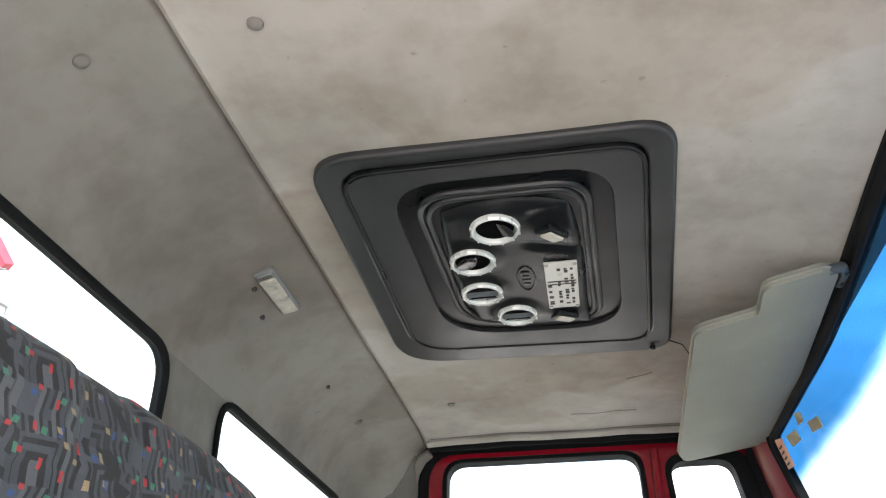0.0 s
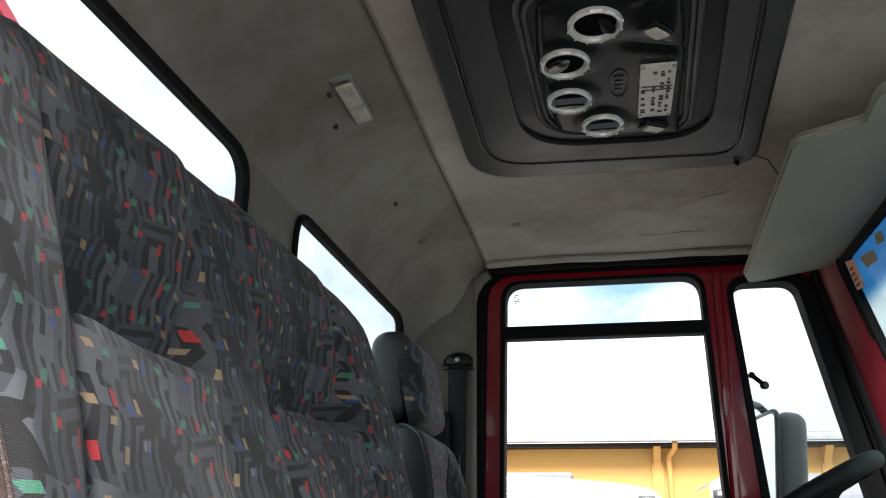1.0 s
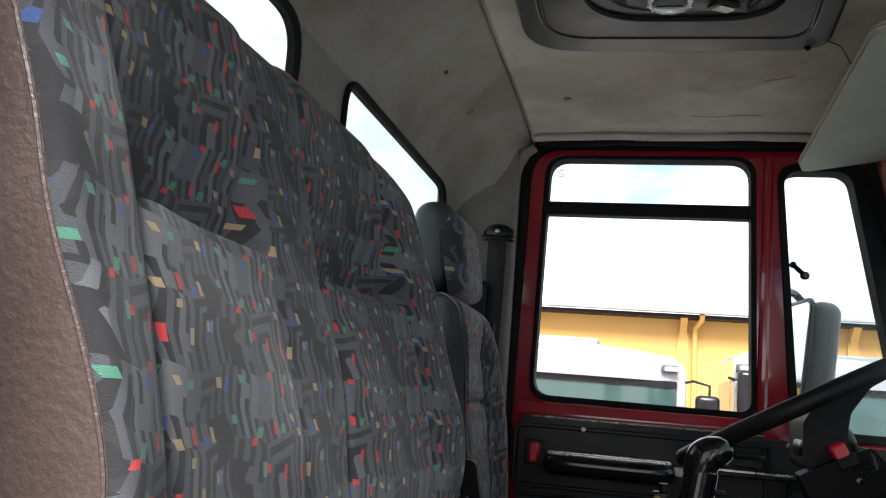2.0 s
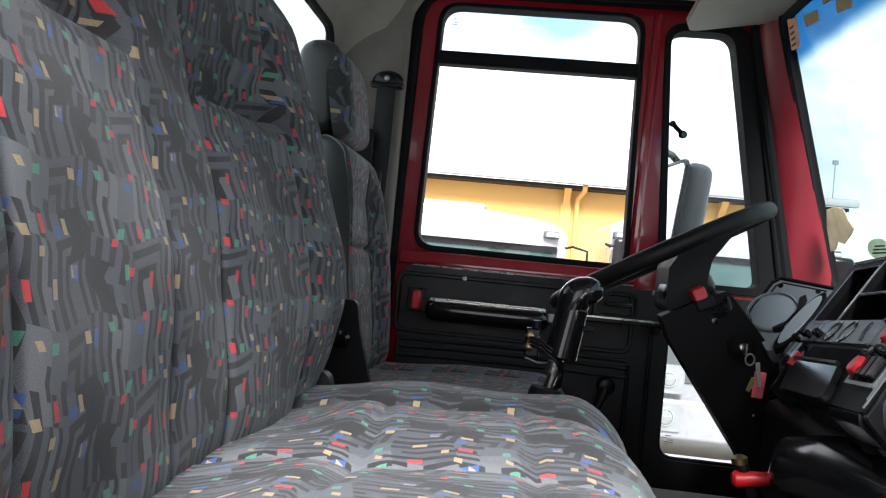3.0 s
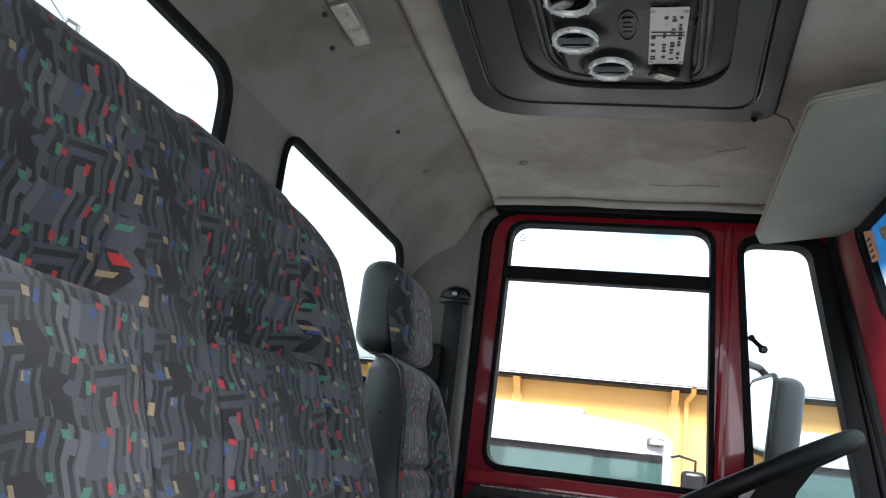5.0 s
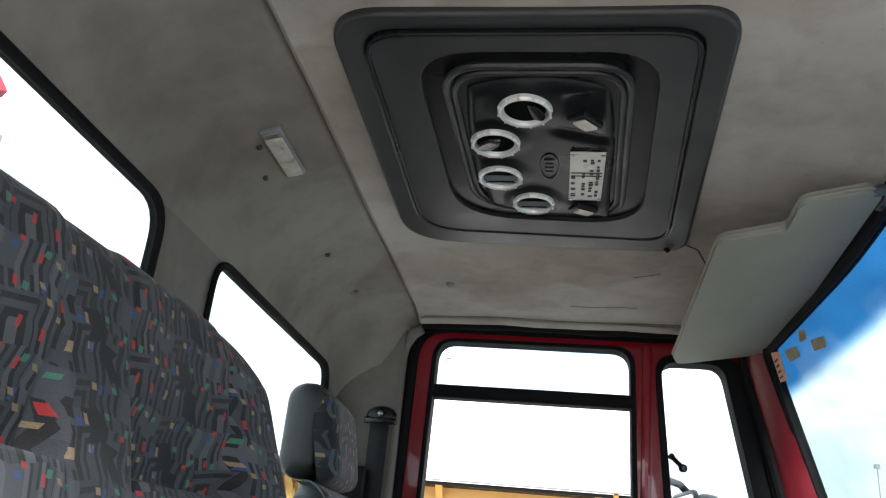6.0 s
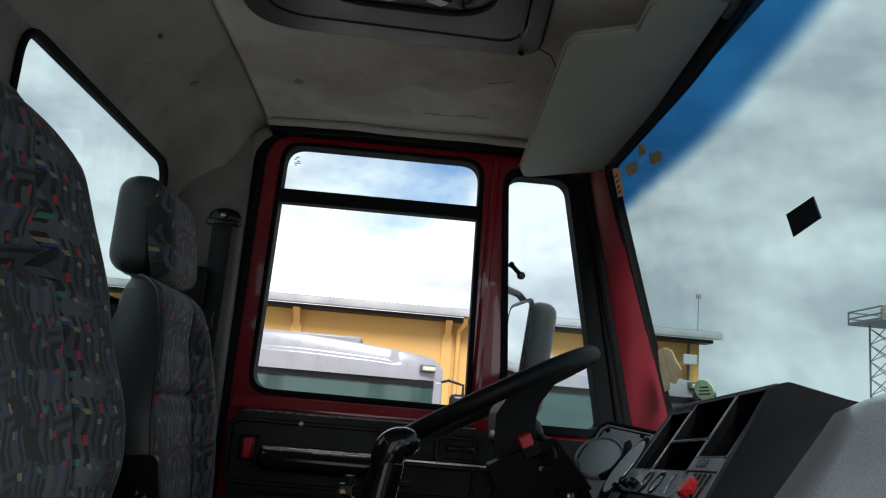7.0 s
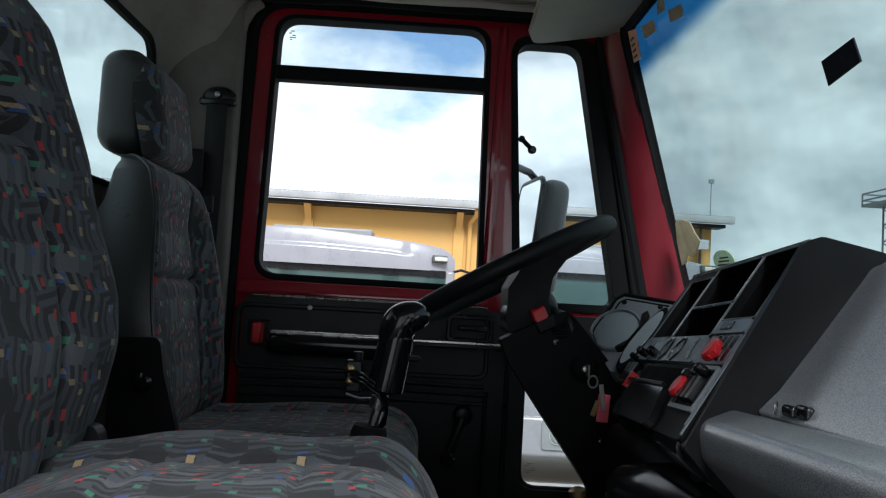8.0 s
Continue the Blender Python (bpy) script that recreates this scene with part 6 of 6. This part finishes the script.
# instrument cluster before the driver
clu = thing("instrument_cluster", (0.80, 1.62, 0.70), "slate grey instrument cluster with round gauges", "instrument panel")
K_O, K_N = Vector((0.735, 1.585, 0.702)), Vector((-0.45, -0.62, 0.64)).normalized()
K_V = (Vector((0, 0, 1)) - K_N * K_N.z).normalized()
K_U = K_V.cross(K_N)


def on_clu(a, b, d):
    """a: across, b: up the panel from the big dial's middle, d: outwards."""
    return K_O + K_U * a + K_V * b + K_N * d


part("panel", plate(rounded([(-0.047, -0.016), (-0.020, -0.056), (0.012, -0.094), (0.060, -0.03), (0.080, 0.064), (-0.014, 0.078), (-0.028, 0.066)], [0.01, 0.02, 0.01, 0.02, 0.008, 0.012, 0.008], 5), [], -0.05, 0.0, on_clu), M_CONSOLE_LITE, clu, "slate grey moulded panel", bevel=0.003)
part("hood", tube([on_clu(a, b, 0.001) for a, b in ((-0.020, -0.056), (-0.047, -0.016), (-0.028, 0.066), (-0.014, 0.078), (0.080, 0.064))], 0.0035, 10), M_CONSOLE, clu, "black edge of the panel")
part("panel_ridge", tube([on_clu(a, b, 0.0) for a, b in ((-0.034, -0.006), (-0.019, 0.060), (-0.008, 0.068), (0.070, 0.057))], 0.0016, 6), M_CONSOLE, clu)
mm = axis(on_clu(-0.006, -0.004, 0.0), K_N)
gz = part("gauge_bezel", lathe([(0.046, 0), (0.045, 0.006), (0.042, 0.008), (0.040, 0.003)], mm, 40), M_CONSOLE_LITE, clu, "raised slate bezel")
part("gauge_glass", lathe([(0.040, 0.003), (0.030, 0.006), (0.015, 0.0075), (0.0005, 0.008)], mm, 40), M_GAUGE, gz, "gauge glass painted with a pale sky reflection")
part("shade_arc", plate(rounded([(0.034, 0.026), (0.044, 0.036), (0.040, 0.0), (0.020, -0.046), (0.004, -0.050), (0.026, -0.030), (0.037, 0.0)], [0.003, 0.006, 0.02, 0.01, 0.004, 0.015, 0.02]), [], 0.0, 0.014, on_clu), M_BLACK_MATT, clu, "black curved shade beside the dial", bevel=0.002)
POD = [(0.049 + 0.072 * math.cos(t) * 0.34 + 0.014 * math.sin(t) * 0.94, -0.026 + 0.072 * math.cos(t) * 0.94 - 0.014 * math.sin(t) * 0.34) for t in [2 * math.pi * i / 36 for i in range(36)]]
pod = part("gauge_pod", plate(POD, [], 0.0, 0.016, on_clu), M_CONSOLE, clu, "second gauge in a black oval pod", bevel=0.003)
part("gauge_glass", plate([(0.049 + (a - 0.049) * 0.84, -0.026 + (b + 0.026) * 0.84) for a, b in POD], [], 0.0162, 0.0185, on_clu), M_GAUGE, pod, "gauge glass painted with a pale sky reflection", bevel=0.001)
for a, b in ((-0.010, 0.060), (0.056, 0.054)):
    part("panel_screw", lathe([(0.0045, 0), (0.0045, 0.002), (0.0025, 0.002)], axis(on_clu(a, b, 0.0), K_N), 14), M_BLACK_GLOSS, clu)

resize(clu, 1.05, (0.335, 0.165, 0.735))

# loose key on the dash shelf
lk = thing("dash_key", (0.690, 0.89, 0.66), "black plastic-headed keys lying on the dash", "keys")
part("head", pillow((0.675, 0.856, 0.657), (0.688, 0.884, 0.672), 0.005, n=3), M_BLACK_GLOSS, lk)
part("head", pillow((0.682, 0.830, 0.657), (0.695, 0.862, 0.675), 0.005, n=3), M_BLACK_GLOSS, lk)
part("ring", tube([Vector((0.674, 0.893, 0.665)) + 0.008 * Vector((math.cos(t) * 0.6, math.cos(t) * 0.8, math.sin(t))) for t in [2 * math.pi * i / 20 for i in range(20)]], 0.0013, 6, closed=True), M_STEEL, lk)

resize(lk, 0.75, (0.685, 0.86, 0.662))
lk.location = lk.location + Vector((0.065, 0.115, -0.014))

# ---- roof air unit ----
vent = thing("roof_air_unit", (0.31, 1.218, 1.46), "charcoal moulded roof air unit with four round outlets", "air conditioner")
FL_OUT = rounded([(0.040, 0.866), (0.552, 0.866), (0.588, 1.597), (0.030, 1.572)], [0.07, 0.06, 0.06, 0.11], 8)
FL_IN = rounded([(0.080, 0.896), (0.512, 0.896), (0.545, 1.530), (0.073, 1.505)], [0.055, 0.05, 0.05, 0.09], 8)
FL_IN2 = rounded([(0.086, 0.902), (0.506, 0.902), (0.539, 1.524), (0.079, 1.499)], [0.052, 0.047, 0.047, 0.087], 8)
WELL = rounded([(0.143, 0.936), (0.466, 0.936), (0.488, 1.456), (0.150, 1.441)], [0.085, 0.085, 0.10, 0.13], 8)
part("flange", plate(FL_OUT, [FL_IN], 1.447, 1.468, on_xy), M_HATCH, vent, "charcoal mounting flange", bevel=0.006, seg=3)
part("rib", plate(FL_IN, [FL_IN2], 1.441, 1.478, on_xy), M_HATCH_IN, vent, bevel=0.002)
part("step_frame", plate(FL_IN2, [WELL], 1.4435, 1.478, on_xy), M_HATCH, vent, "charcoal stepped surround", bevel=0.010, seg=4)
part("well", plate(WELL, [], 1.4515, 1.476, on_xy), M_HATCH_IN, vent)
BODY = rounded([(0.178, 0.962), (0.430, 0.962), (0.448, 1.405), (0.190, 1.385)], [0.06, 0.06, 0.05, 0.10], 8)
part("body", plate(BODY, [], 1.440, 1.466, on_xy), M_HATCH_IN, vent, "dark control panel moulding", bevel=0.010, seg=4)
for inset, r_ in ((0.0, 0.0055), (0.011, 0.0045)):
    ring_ = [(0.315 + (a - 0.315) * (1 - inset / 0.13), 1.18 + (b - 1.18) * (1 - inset / 0.21), 1.441 - 0.25 * inset) for a, b in BODY]
    part("body_rim", tube(ring_, r_, 8, closed=True), M_HATCH, vent, "raised ridge round the control panel")
OUTLETS = ((0.289, 1.041, 0.0372, "open"), (0.242, 1.132, 0.0362, "flap"), (0.243, 1.242, 0.0350, "blade"), (0.295, 1.334, 0.0345, "blade"))
LAMPS = ((0.373, 1.068, 48), (0.380, 1.352, 28))
FACE_Q = [Vector(p) for p in ((0.196, 0.984), (0.416, 0.984), (0.430, 1.412), (0.206, 1.384))]


def panel_face(u, v):
    """Soft vacuum-formed face: swells round the outlets and lamp sockets, a fold between socket and label."""
    su, sv = u * math.sqrt(1 - 0.22 * v * v), v * math.sqrt(1 - 0.22 * u * u)
    if u > 0.3 and v > 0.3:
        k = smooth(0.3, 1.0, min(u, v))
        su, sv = su + (u - su) * k, sv + (v - sv) * k
    p = FACE_Q[0].lerp(FACE_Q[1], (su + 1) / 2).lerp(FACE_Q[3].lerp(FACE_Q[2], (su + 1) / 2), (sv + 1) / 2)
    z = 1.4295
    for a, b, r, _ in OUTLETS:
        z -= 0.0045 * (1 - smooth(r, r + 0.022, math.hypot(p.x - a, p.y - b)))
    for a, b, _ in LAMPS:
        z -= 0.0085 * math.exp(-(((p.x - a) / 0.030) ** 2 + ((p.y - b) / 0.022) ** 2))
    z += 0.0060 * math.exp(-((p.y - 1.118 - 0.35 * (p.x - 0.37)) / 0.011) ** 2) * smooth(0.315, 0.345, p.x)
    z += 0.0050 * math.exp(-((p.y - 1.022 + 0.25 * (p.x - 0.37)) / 0.010) ** 2) * smooth(0.33, 0.36, p.x)
    z += round_off(max(0.0, 0.11 * (1 - max(abs(u), abs(v)))), 0.014)
    return (p.x, p.y, z)


part("body_face", sheet([-1, -0.99, -0.97, -0.94] + steps(-0.9, 0.9, 44) + [0.94, 0.97, 0.99, 1], [-1, -0.995, -0.98, -0.96] + steps(-0.93, 0.93, 80) + [0.96, 0.98, 0.995, 1], panel_face), M_HATCH_IN, vent, "glossy dark vacuum-formed face", angle=60)
part("face_grip", tube([(0.262, 0.962, 1.4395), (0.285, 0.960, 1.438), (0.318, 0.961, 1.4395)], 0.0035, 8), M_HATCH, vent)
DOWN = (0, 0, -1)
for a, b, rr, kind_ in OUTLETS:
    mm = axis((a, b, 1.4255), DOWN)
    ringo = part("outlet_ring", lathe([(rr * 1.03, -0.004), (rr * 1.03, 0.004), (rr, 0.0075), (rr * 0.95, 0.009), (rr * 0.86, 0.0075), (rr * 0.79, 0.002), (rr * 0.77, -0.006)], mm, 40), M_RING, vent, "bright metal outlet ring")
    # flat disc carries the hollow throat's shade in its black
    part("throat", lathe([(rr * 0.80, 0.0012), (rr * 0.6, 0.0010), (rr * 0.02, 0.0008)], mm, 28), M_CUBBY, ringo, "outlet throat with its shade painted black")
    for j in range(12):
        m2 = mm @ Matrix.Rotation(2 * math.pi * j / 12 + 0.2, 4, "Z")
        part("notch", box((rr * 0.965, -0.0012, 0.0035), (rr * 1.06, 0.0012, 0.0080), m=m2), M_RING, ringo)
    if kind_ == "flap":
        part("flap", lathe([(rr * 0.52, 0), (rr * 0.52, 0.003), (rr * 0.42, 0.004), (0.001, 0.0042)], axis((a - 0.008, b + 0.002, 1.4235), (0.35, 0.1, -1)), 24), M_BLACK_GLOSS, ringo, "black swivel flap")
    if kind_ == "open":
        part("flap", lathe([(rr * 0.50, 0), (rr * 0.50, 0.002), (0.001, 0.0022)], axis((a + 0.012, b + 0.004, 1.4237), (-0.5, 0.1, -1)), 24), M_BLACK_GLOSS, ringo, "black swivel flap")
    if kind_ == "blade":
        # middle blade's slate grey paints the sky reflected off a dark blade
        for s_, deep, mat in ((-0.52, 0.006, M_BLACK_GLOSS), (0.0, 0.0065, M_CONSOLE_LITE), (0.52, 0.006, M_BLACK_GLOSS)):
            hw = rr * 0.78 * math.sqrt(1 - (s_ * 0.8) ** 2)
            part("louvre", box((-hw, -deep, -0.0008), (hw, deep, 0.0008), m=Matrix.Translation((a, b + s_ * rr, 1.4222)) @ Matrix.Rotation(radians(-14 if s_ == 0 else 30 * s_), 4, "X")), mat, ringo, "broad glossy louvre blade")
lab = part("label_plate", box((0.354, 1.162, 1.424), (0.408, 1.321, 1.4285)), M_PLATE, vent, "worn printed control label", bevel=0.001)
label_rng = random.Random(5)
for col_x, w_ in ((0.361, 0.008), (0.377, 0.006), (0.389, 0.007), (0.399, 0.006)):
    y_ = 1.180
    while y_ < 1.308:
        run_ = label_rng.uniform(0.004, 0.012)
        if label_rng.random() < (0.75 if col_x > 0.38 else 0.45):
            part("print_bar", box((col_x - w_ / 2, y_, 1.4228), (col_x + w_ / 2 * label_rng.uniform(0.3, 1), y_ + run_ * 0.6, 1.4245)), M_DARK_INK, lab)
        y_ += run_ + 0.002
for y0, y1, x0, x1 in ((1.222, 1.2235, 0.357, 0.405), (1.232, 1.2335, 0.357, 0.405)):
    part("print_bar", box((x0, y0, 1.4228), (x1, y1, 1.4245)), M_DARK_INK, lab)
for x in (0.358, 0.404):
    for y in (1.167, 1.316):
        part("rivet", lathe([(0.0035, 0), (0.0035, 0.002)], axis((x, y, 1.4245), DOWN), 10), M_STEEL, lab)
for a, b, rz in LAMPS:
    turn_ = Matrix.Rotation(radians(rz), 4, "Z") @ Matrix.Rotation(radians(14), 4, "X")
    part("lamp_socket", box((-0.021, -0.018, -0.006), (0.021, 0.018, 0.006), m=Matrix.Translation((a, b, 1.4235)) @ turn_), M_HATCH_IN, vent, "dark lamp socket", bevel=0.004, seg=3)
    part("square_lens", box((-0.0145, -0.0115, -0.003), (0.0145, 0.0115, 0.004), m=Matrix.Translation((a, b, 1.4165)) @ turn_), M_LAMP, vent, "small cream square lens", bevel=0.002)
part("badge_ring", tube([(0.322 + 0.0145 * math.cos(t), 1.214 + 0.040 * math.sin(t), 1.4285) for t in [2 * math.pi * i / 36 for i in range(36)]], 0.0016, 6, closed=True), M_HATCH, vent, "raised oval badge")
for i, (w, o) in enumerate(((0.016, 0), (0.012, 0.002), (0.014, -0.002), (0.012, 0.002))):
    part("badge_bar", box((0.322 - w / 2, 1.190 + 0.0125 * i, 1.4270), (0.322 + w / 2, 1.197 + 0.0125 * i, 1.4300)), M_HATCH, vent, bevel=0.0008)
part("latch_screw", lathe([(0.006, 0), (0.006, 0.006), (0.003, 0.008)], axis((0.548, 1.565, 1.444), DOWN), 12), M_BLACK_GLOSS, vent)
tagged(part("ceiling_wire", tube([(0.545, 1.566, 1.440), (0.555, 1.56, 1.452), (0.575, 1.575, 1.455), (0.60, 1.585, 1.448), (0.615, 1.59, 1.42), (0.625, 1.585, 1.388)], 0.0013, 5), M_DARK_INK), "thin dark wire along the headliner", "wire")
vent.location = (vent.location.x - 0.009, vent.location.y + 0.007, vent.location.z)

# ---- roof fittings ----
cl = thing("ceiling_lamp", (-0.120, 1.196, 1.436), "small yellowed ceiling lamp with a broken cover", "lamp")
tilt = Matrix.Translation((-0.120, 1.196, 1.432)) @ Matrix.Rotation(radians(-14), 4, "Y")
part("base", box((-0.018, -0.072, -0.004), (0.018, 0.072, 0.008), m=tilt), M_BEZEL, cl, "grey lamp base", bevel=0.003)
part("lens", box((-0.0145, -0.054, -0.009), (0.0145, 0.066, -0.003), m=tilt), M_LAMP, cl, "yellowed lens", bevel=0.004)
part("contact", box((-0.014, -0.068, -0.007), (0.014, -0.056, -0.003), m=tilt), M_STEEL, cl, bevel=0.002)


def stud(x, y, r=0.008, mat=None, label="small cloth-covered button on the headliner"):
    prof = [(r * 1.25, -0.001), (r * 1.15, 0.003), (r * 0.7, 0.006), (r * 0.15, 0.007)]
    e = 0.004
    nrm = Vector(((roof_z(x + e, y) - roof_z(x - e, y)) / (2 * e), (roof_z(x, y + e) - roof_z(x, y - e)) / (2 * e), -1))
    tagged(part("headliner_button", lathe(prof, axis((x, y, roof_z(x, y)), nrm), 18), mat or M_REAR), label, "button", "headliner buttons")


for x, y in ((0.076, 1.865), (-0.150, 1.845), (0.059, 0.625), (-0.142, 0.615), (0.076, 0.535)):
    stud(x, y, mat=M_VISOR if y > 1.85 else None)
for x, y in ((-0.165, 1.245), (-0.152, 1.60), (-0.148, 1.16)):
    stud(x, y, 0.0038, M_DARK_INK, "dark screw hole in the stained headliner")

# ---- sun visor ----
visor = thing("sun_visor", (0.80, 1.70, 1.41), "folded-up grey-beige vinyl sun visor", "sun visor")
V_OUT = rounded([(0.588, 1.334), (0.693, 1.316), (0.688, 1.222), (0.778, 1.208), (0.806, 1.225), (0.828, 1.64), (0.836, 2.10), (0.632, 2.112), (0.610, 2.03)], [0.025, 0.014, 0.022, 0.012, 0.02, 0.02, 0.03, 0.035, 0.05], 6)


def on_visor(a, b, d):
    return (a, b, 1.412 + (a - 0.815) * 0.163 + d - 0.006 * math.sin(2.2 * (b - 1.2)))


part("panel", plate(V_OUT, [], -0.018, 0.0, on_visor), M_VISOR, visor, "grey-beige vinyl panel", bevel=0.007, seg=3)
part("edge_piping", tube([on_visor(a, b, -0.009) for a, b in V_OUT], 0.0035, 6, closed=True), M_VISOR, visor)
part("pivot", tube([(0.790, 1.222, 1.398), (0.812, 1.222, 1.402), (0.822, 1.245, 1.405), (0.822, 1.285, 1.405)], 0.009, 10), M_GREY_PLASTIC, visor, "grey pivot clip")
for y in (1.235, 1.27):
    part("pivot_screw", lathe([(0.004, 0), (0.004, 0.002)], axis((0.821, y, 1.396), DOWN), 10), M_DARK_INK, visor)
part("end_clip", box((0.80, 2.09, 1.392), (0.838, 2.125, 1.412)), M_BLACK, visor, "black end bracket", bevel=0.005)
part("seam_nick", tube([(0.600, 1.574, 1.372), (0.612, 1.578, 1.370), (0.624, 1.574, 1.373)], 0.0014, 5), M_DARK_INK, visor)


# ---- stickers and papers on the windscreen ----
def screen_b(y, z):
    """Way down the glass at which a height lies, y across the cab."""
    lift = 0.050 * crown(y)
    return ((1.385 - z) / 0.9453 + lift) / (1 + lift / GL_L)


def sticker(name, pts, mat, label, cat, d=0.013):
    """A thin label on the inner face of the glass, its outline given as (y, z)."""
    ol = [(y - CY, screen_b(y, z)) for y, z in pts]
    return tagged(part(name, plate(ol, [], d - 0.001, d + 0.0015, on_screen), mat), label, cat)


def print_bars(parent, bars):
    for y0, z0, y1, z1 in bars:
        part("print_bar", plate([(y - CY, screen_b(y, z)) for y, z in rect(y0, z0, y1, z1)], [], 0.0095, 0.0115, on_screen), M_DARK_INK, parent)


sticker("sensor_patch", [(1.317, 1.096), (1.232, 1.102), (1.231, 1.071), (1.318, 1.062)], M_PATCH, "black square patch stuck on the windscreen", "sticker")
sticker("tape_piece", [(1.948, 1.355), (1.872, 1.346), (1.873, 1.323), (1.944, 1.329)], M_TAPE, "piece of masking tape on the windscreen", "tape")
sticker("tape_piece", [(1.781, 1.332), (1.713, 1.321), (1.719, 1.301), (1.784, 1.310)], M_TAPE, "piece of masking tape on the windscreen", "tape")
sticker("tape_piece", [(1.823, 1.365), (1.787, 1.358), (1.798, 1.340), (1.837, 1.344)], M_TAPE, "small piece of masking tape on the windscreen", "tape")
lb = sticker("warning_label", [(2.036, 1.375), (1.986, 1.364), (2.008, 1.303), (2.056, 1.309)], M_ORANGE, "faded orange label in the windscreen corner", "label")
print_bars(lb, [(2.008 + 0.004 * i, 1.350 - 0.012 * i, 2.030 + 0.004 * i, 1.354 - 0.012 * i) for i in range(4)])
sticker("paper_card", [(2.090, 0.943), (2.040, 0.946), (1.998, 0.937), (1.985, 0.910), (1.969, 0.893), (1.992, 0.880), (2.040, 0.862), (2.075, 0.868), (2.100, 0.850), (2.132, 0.846), (2.118, 0.900)], M_PAPER, "torn brown card behind the windscreen", "card", 0.010)
gs = [(1.877 + 0.055 * math.cos(2 * math.pi * i / 28), 0.845 + 0.022 * math.sin(2 * math.pi * i / 28)) for i in range(28)]
gr = sticker("inspection_sticker", gs, M_GREEN, "round green sticker low on the windscreen", "sticker")
print_bars(gr, [(1.845, 0.836 + 0.007 * i, 1.909 - 0.01 * i, 0.839 + 0.007 * i) for i in range(3)])

# ---- outside mirror on the driver's side ----
mir = thing("side_mirror", (0.78, 2.42, 0.95), "grey door mirror on a tubular arm", "mirror")
turn = Matrix.Translation((0.756, 2.58, 1.1)) @ Matrix.Rotation(radians(9), 4, "Z") @ Matrix.Rotation(radians(6), 4, "Y") @ Matrix.Translation((0, 0, -1.1))
bm = pillow((-0.005, -0.11, 0.76), (0.082, 0.11, 1.10), 0.036)
bm.transform(turn)
part("housing", bm, M_GREY_PLASTIC, mir, "dark grey mirror housing")
bm = plate(rounded(rect(-0.102, 0.775, 0.102, 1.09), 0.03), [], -0.014, -0.004, on_yz)
bm.transform(turn)
part("mirror_glass", bm, M_MIRROR, mir, "mirror glass")
part("rim", tube([turn @ Vector((-0.008, a, b)) for a, b in rounded(rect(-0.108, 0.768, 0.108, 1.097), 0.035)], 0.008, 8, closed=True), M_BLACK, mir, "black mirror rim")
part("arm", tube([(0.60, 2.27, 1.10), (0.66, 2.45, 1.125), (0.735, 2.58, 1.125), (0.775, 2.60, 1.09)], 0.011, 10), M_BLACK, mir, "black tubular arm")
part("arm", tube([(0.88, 2.27, 0.72), (0.82, 2.5, 0.70), (0.74, 2.60, 0.71), (0.725, 2.60, 0.79)], 0.011, 10), M_BLACK, mir)
mir.location.x -= 0.036
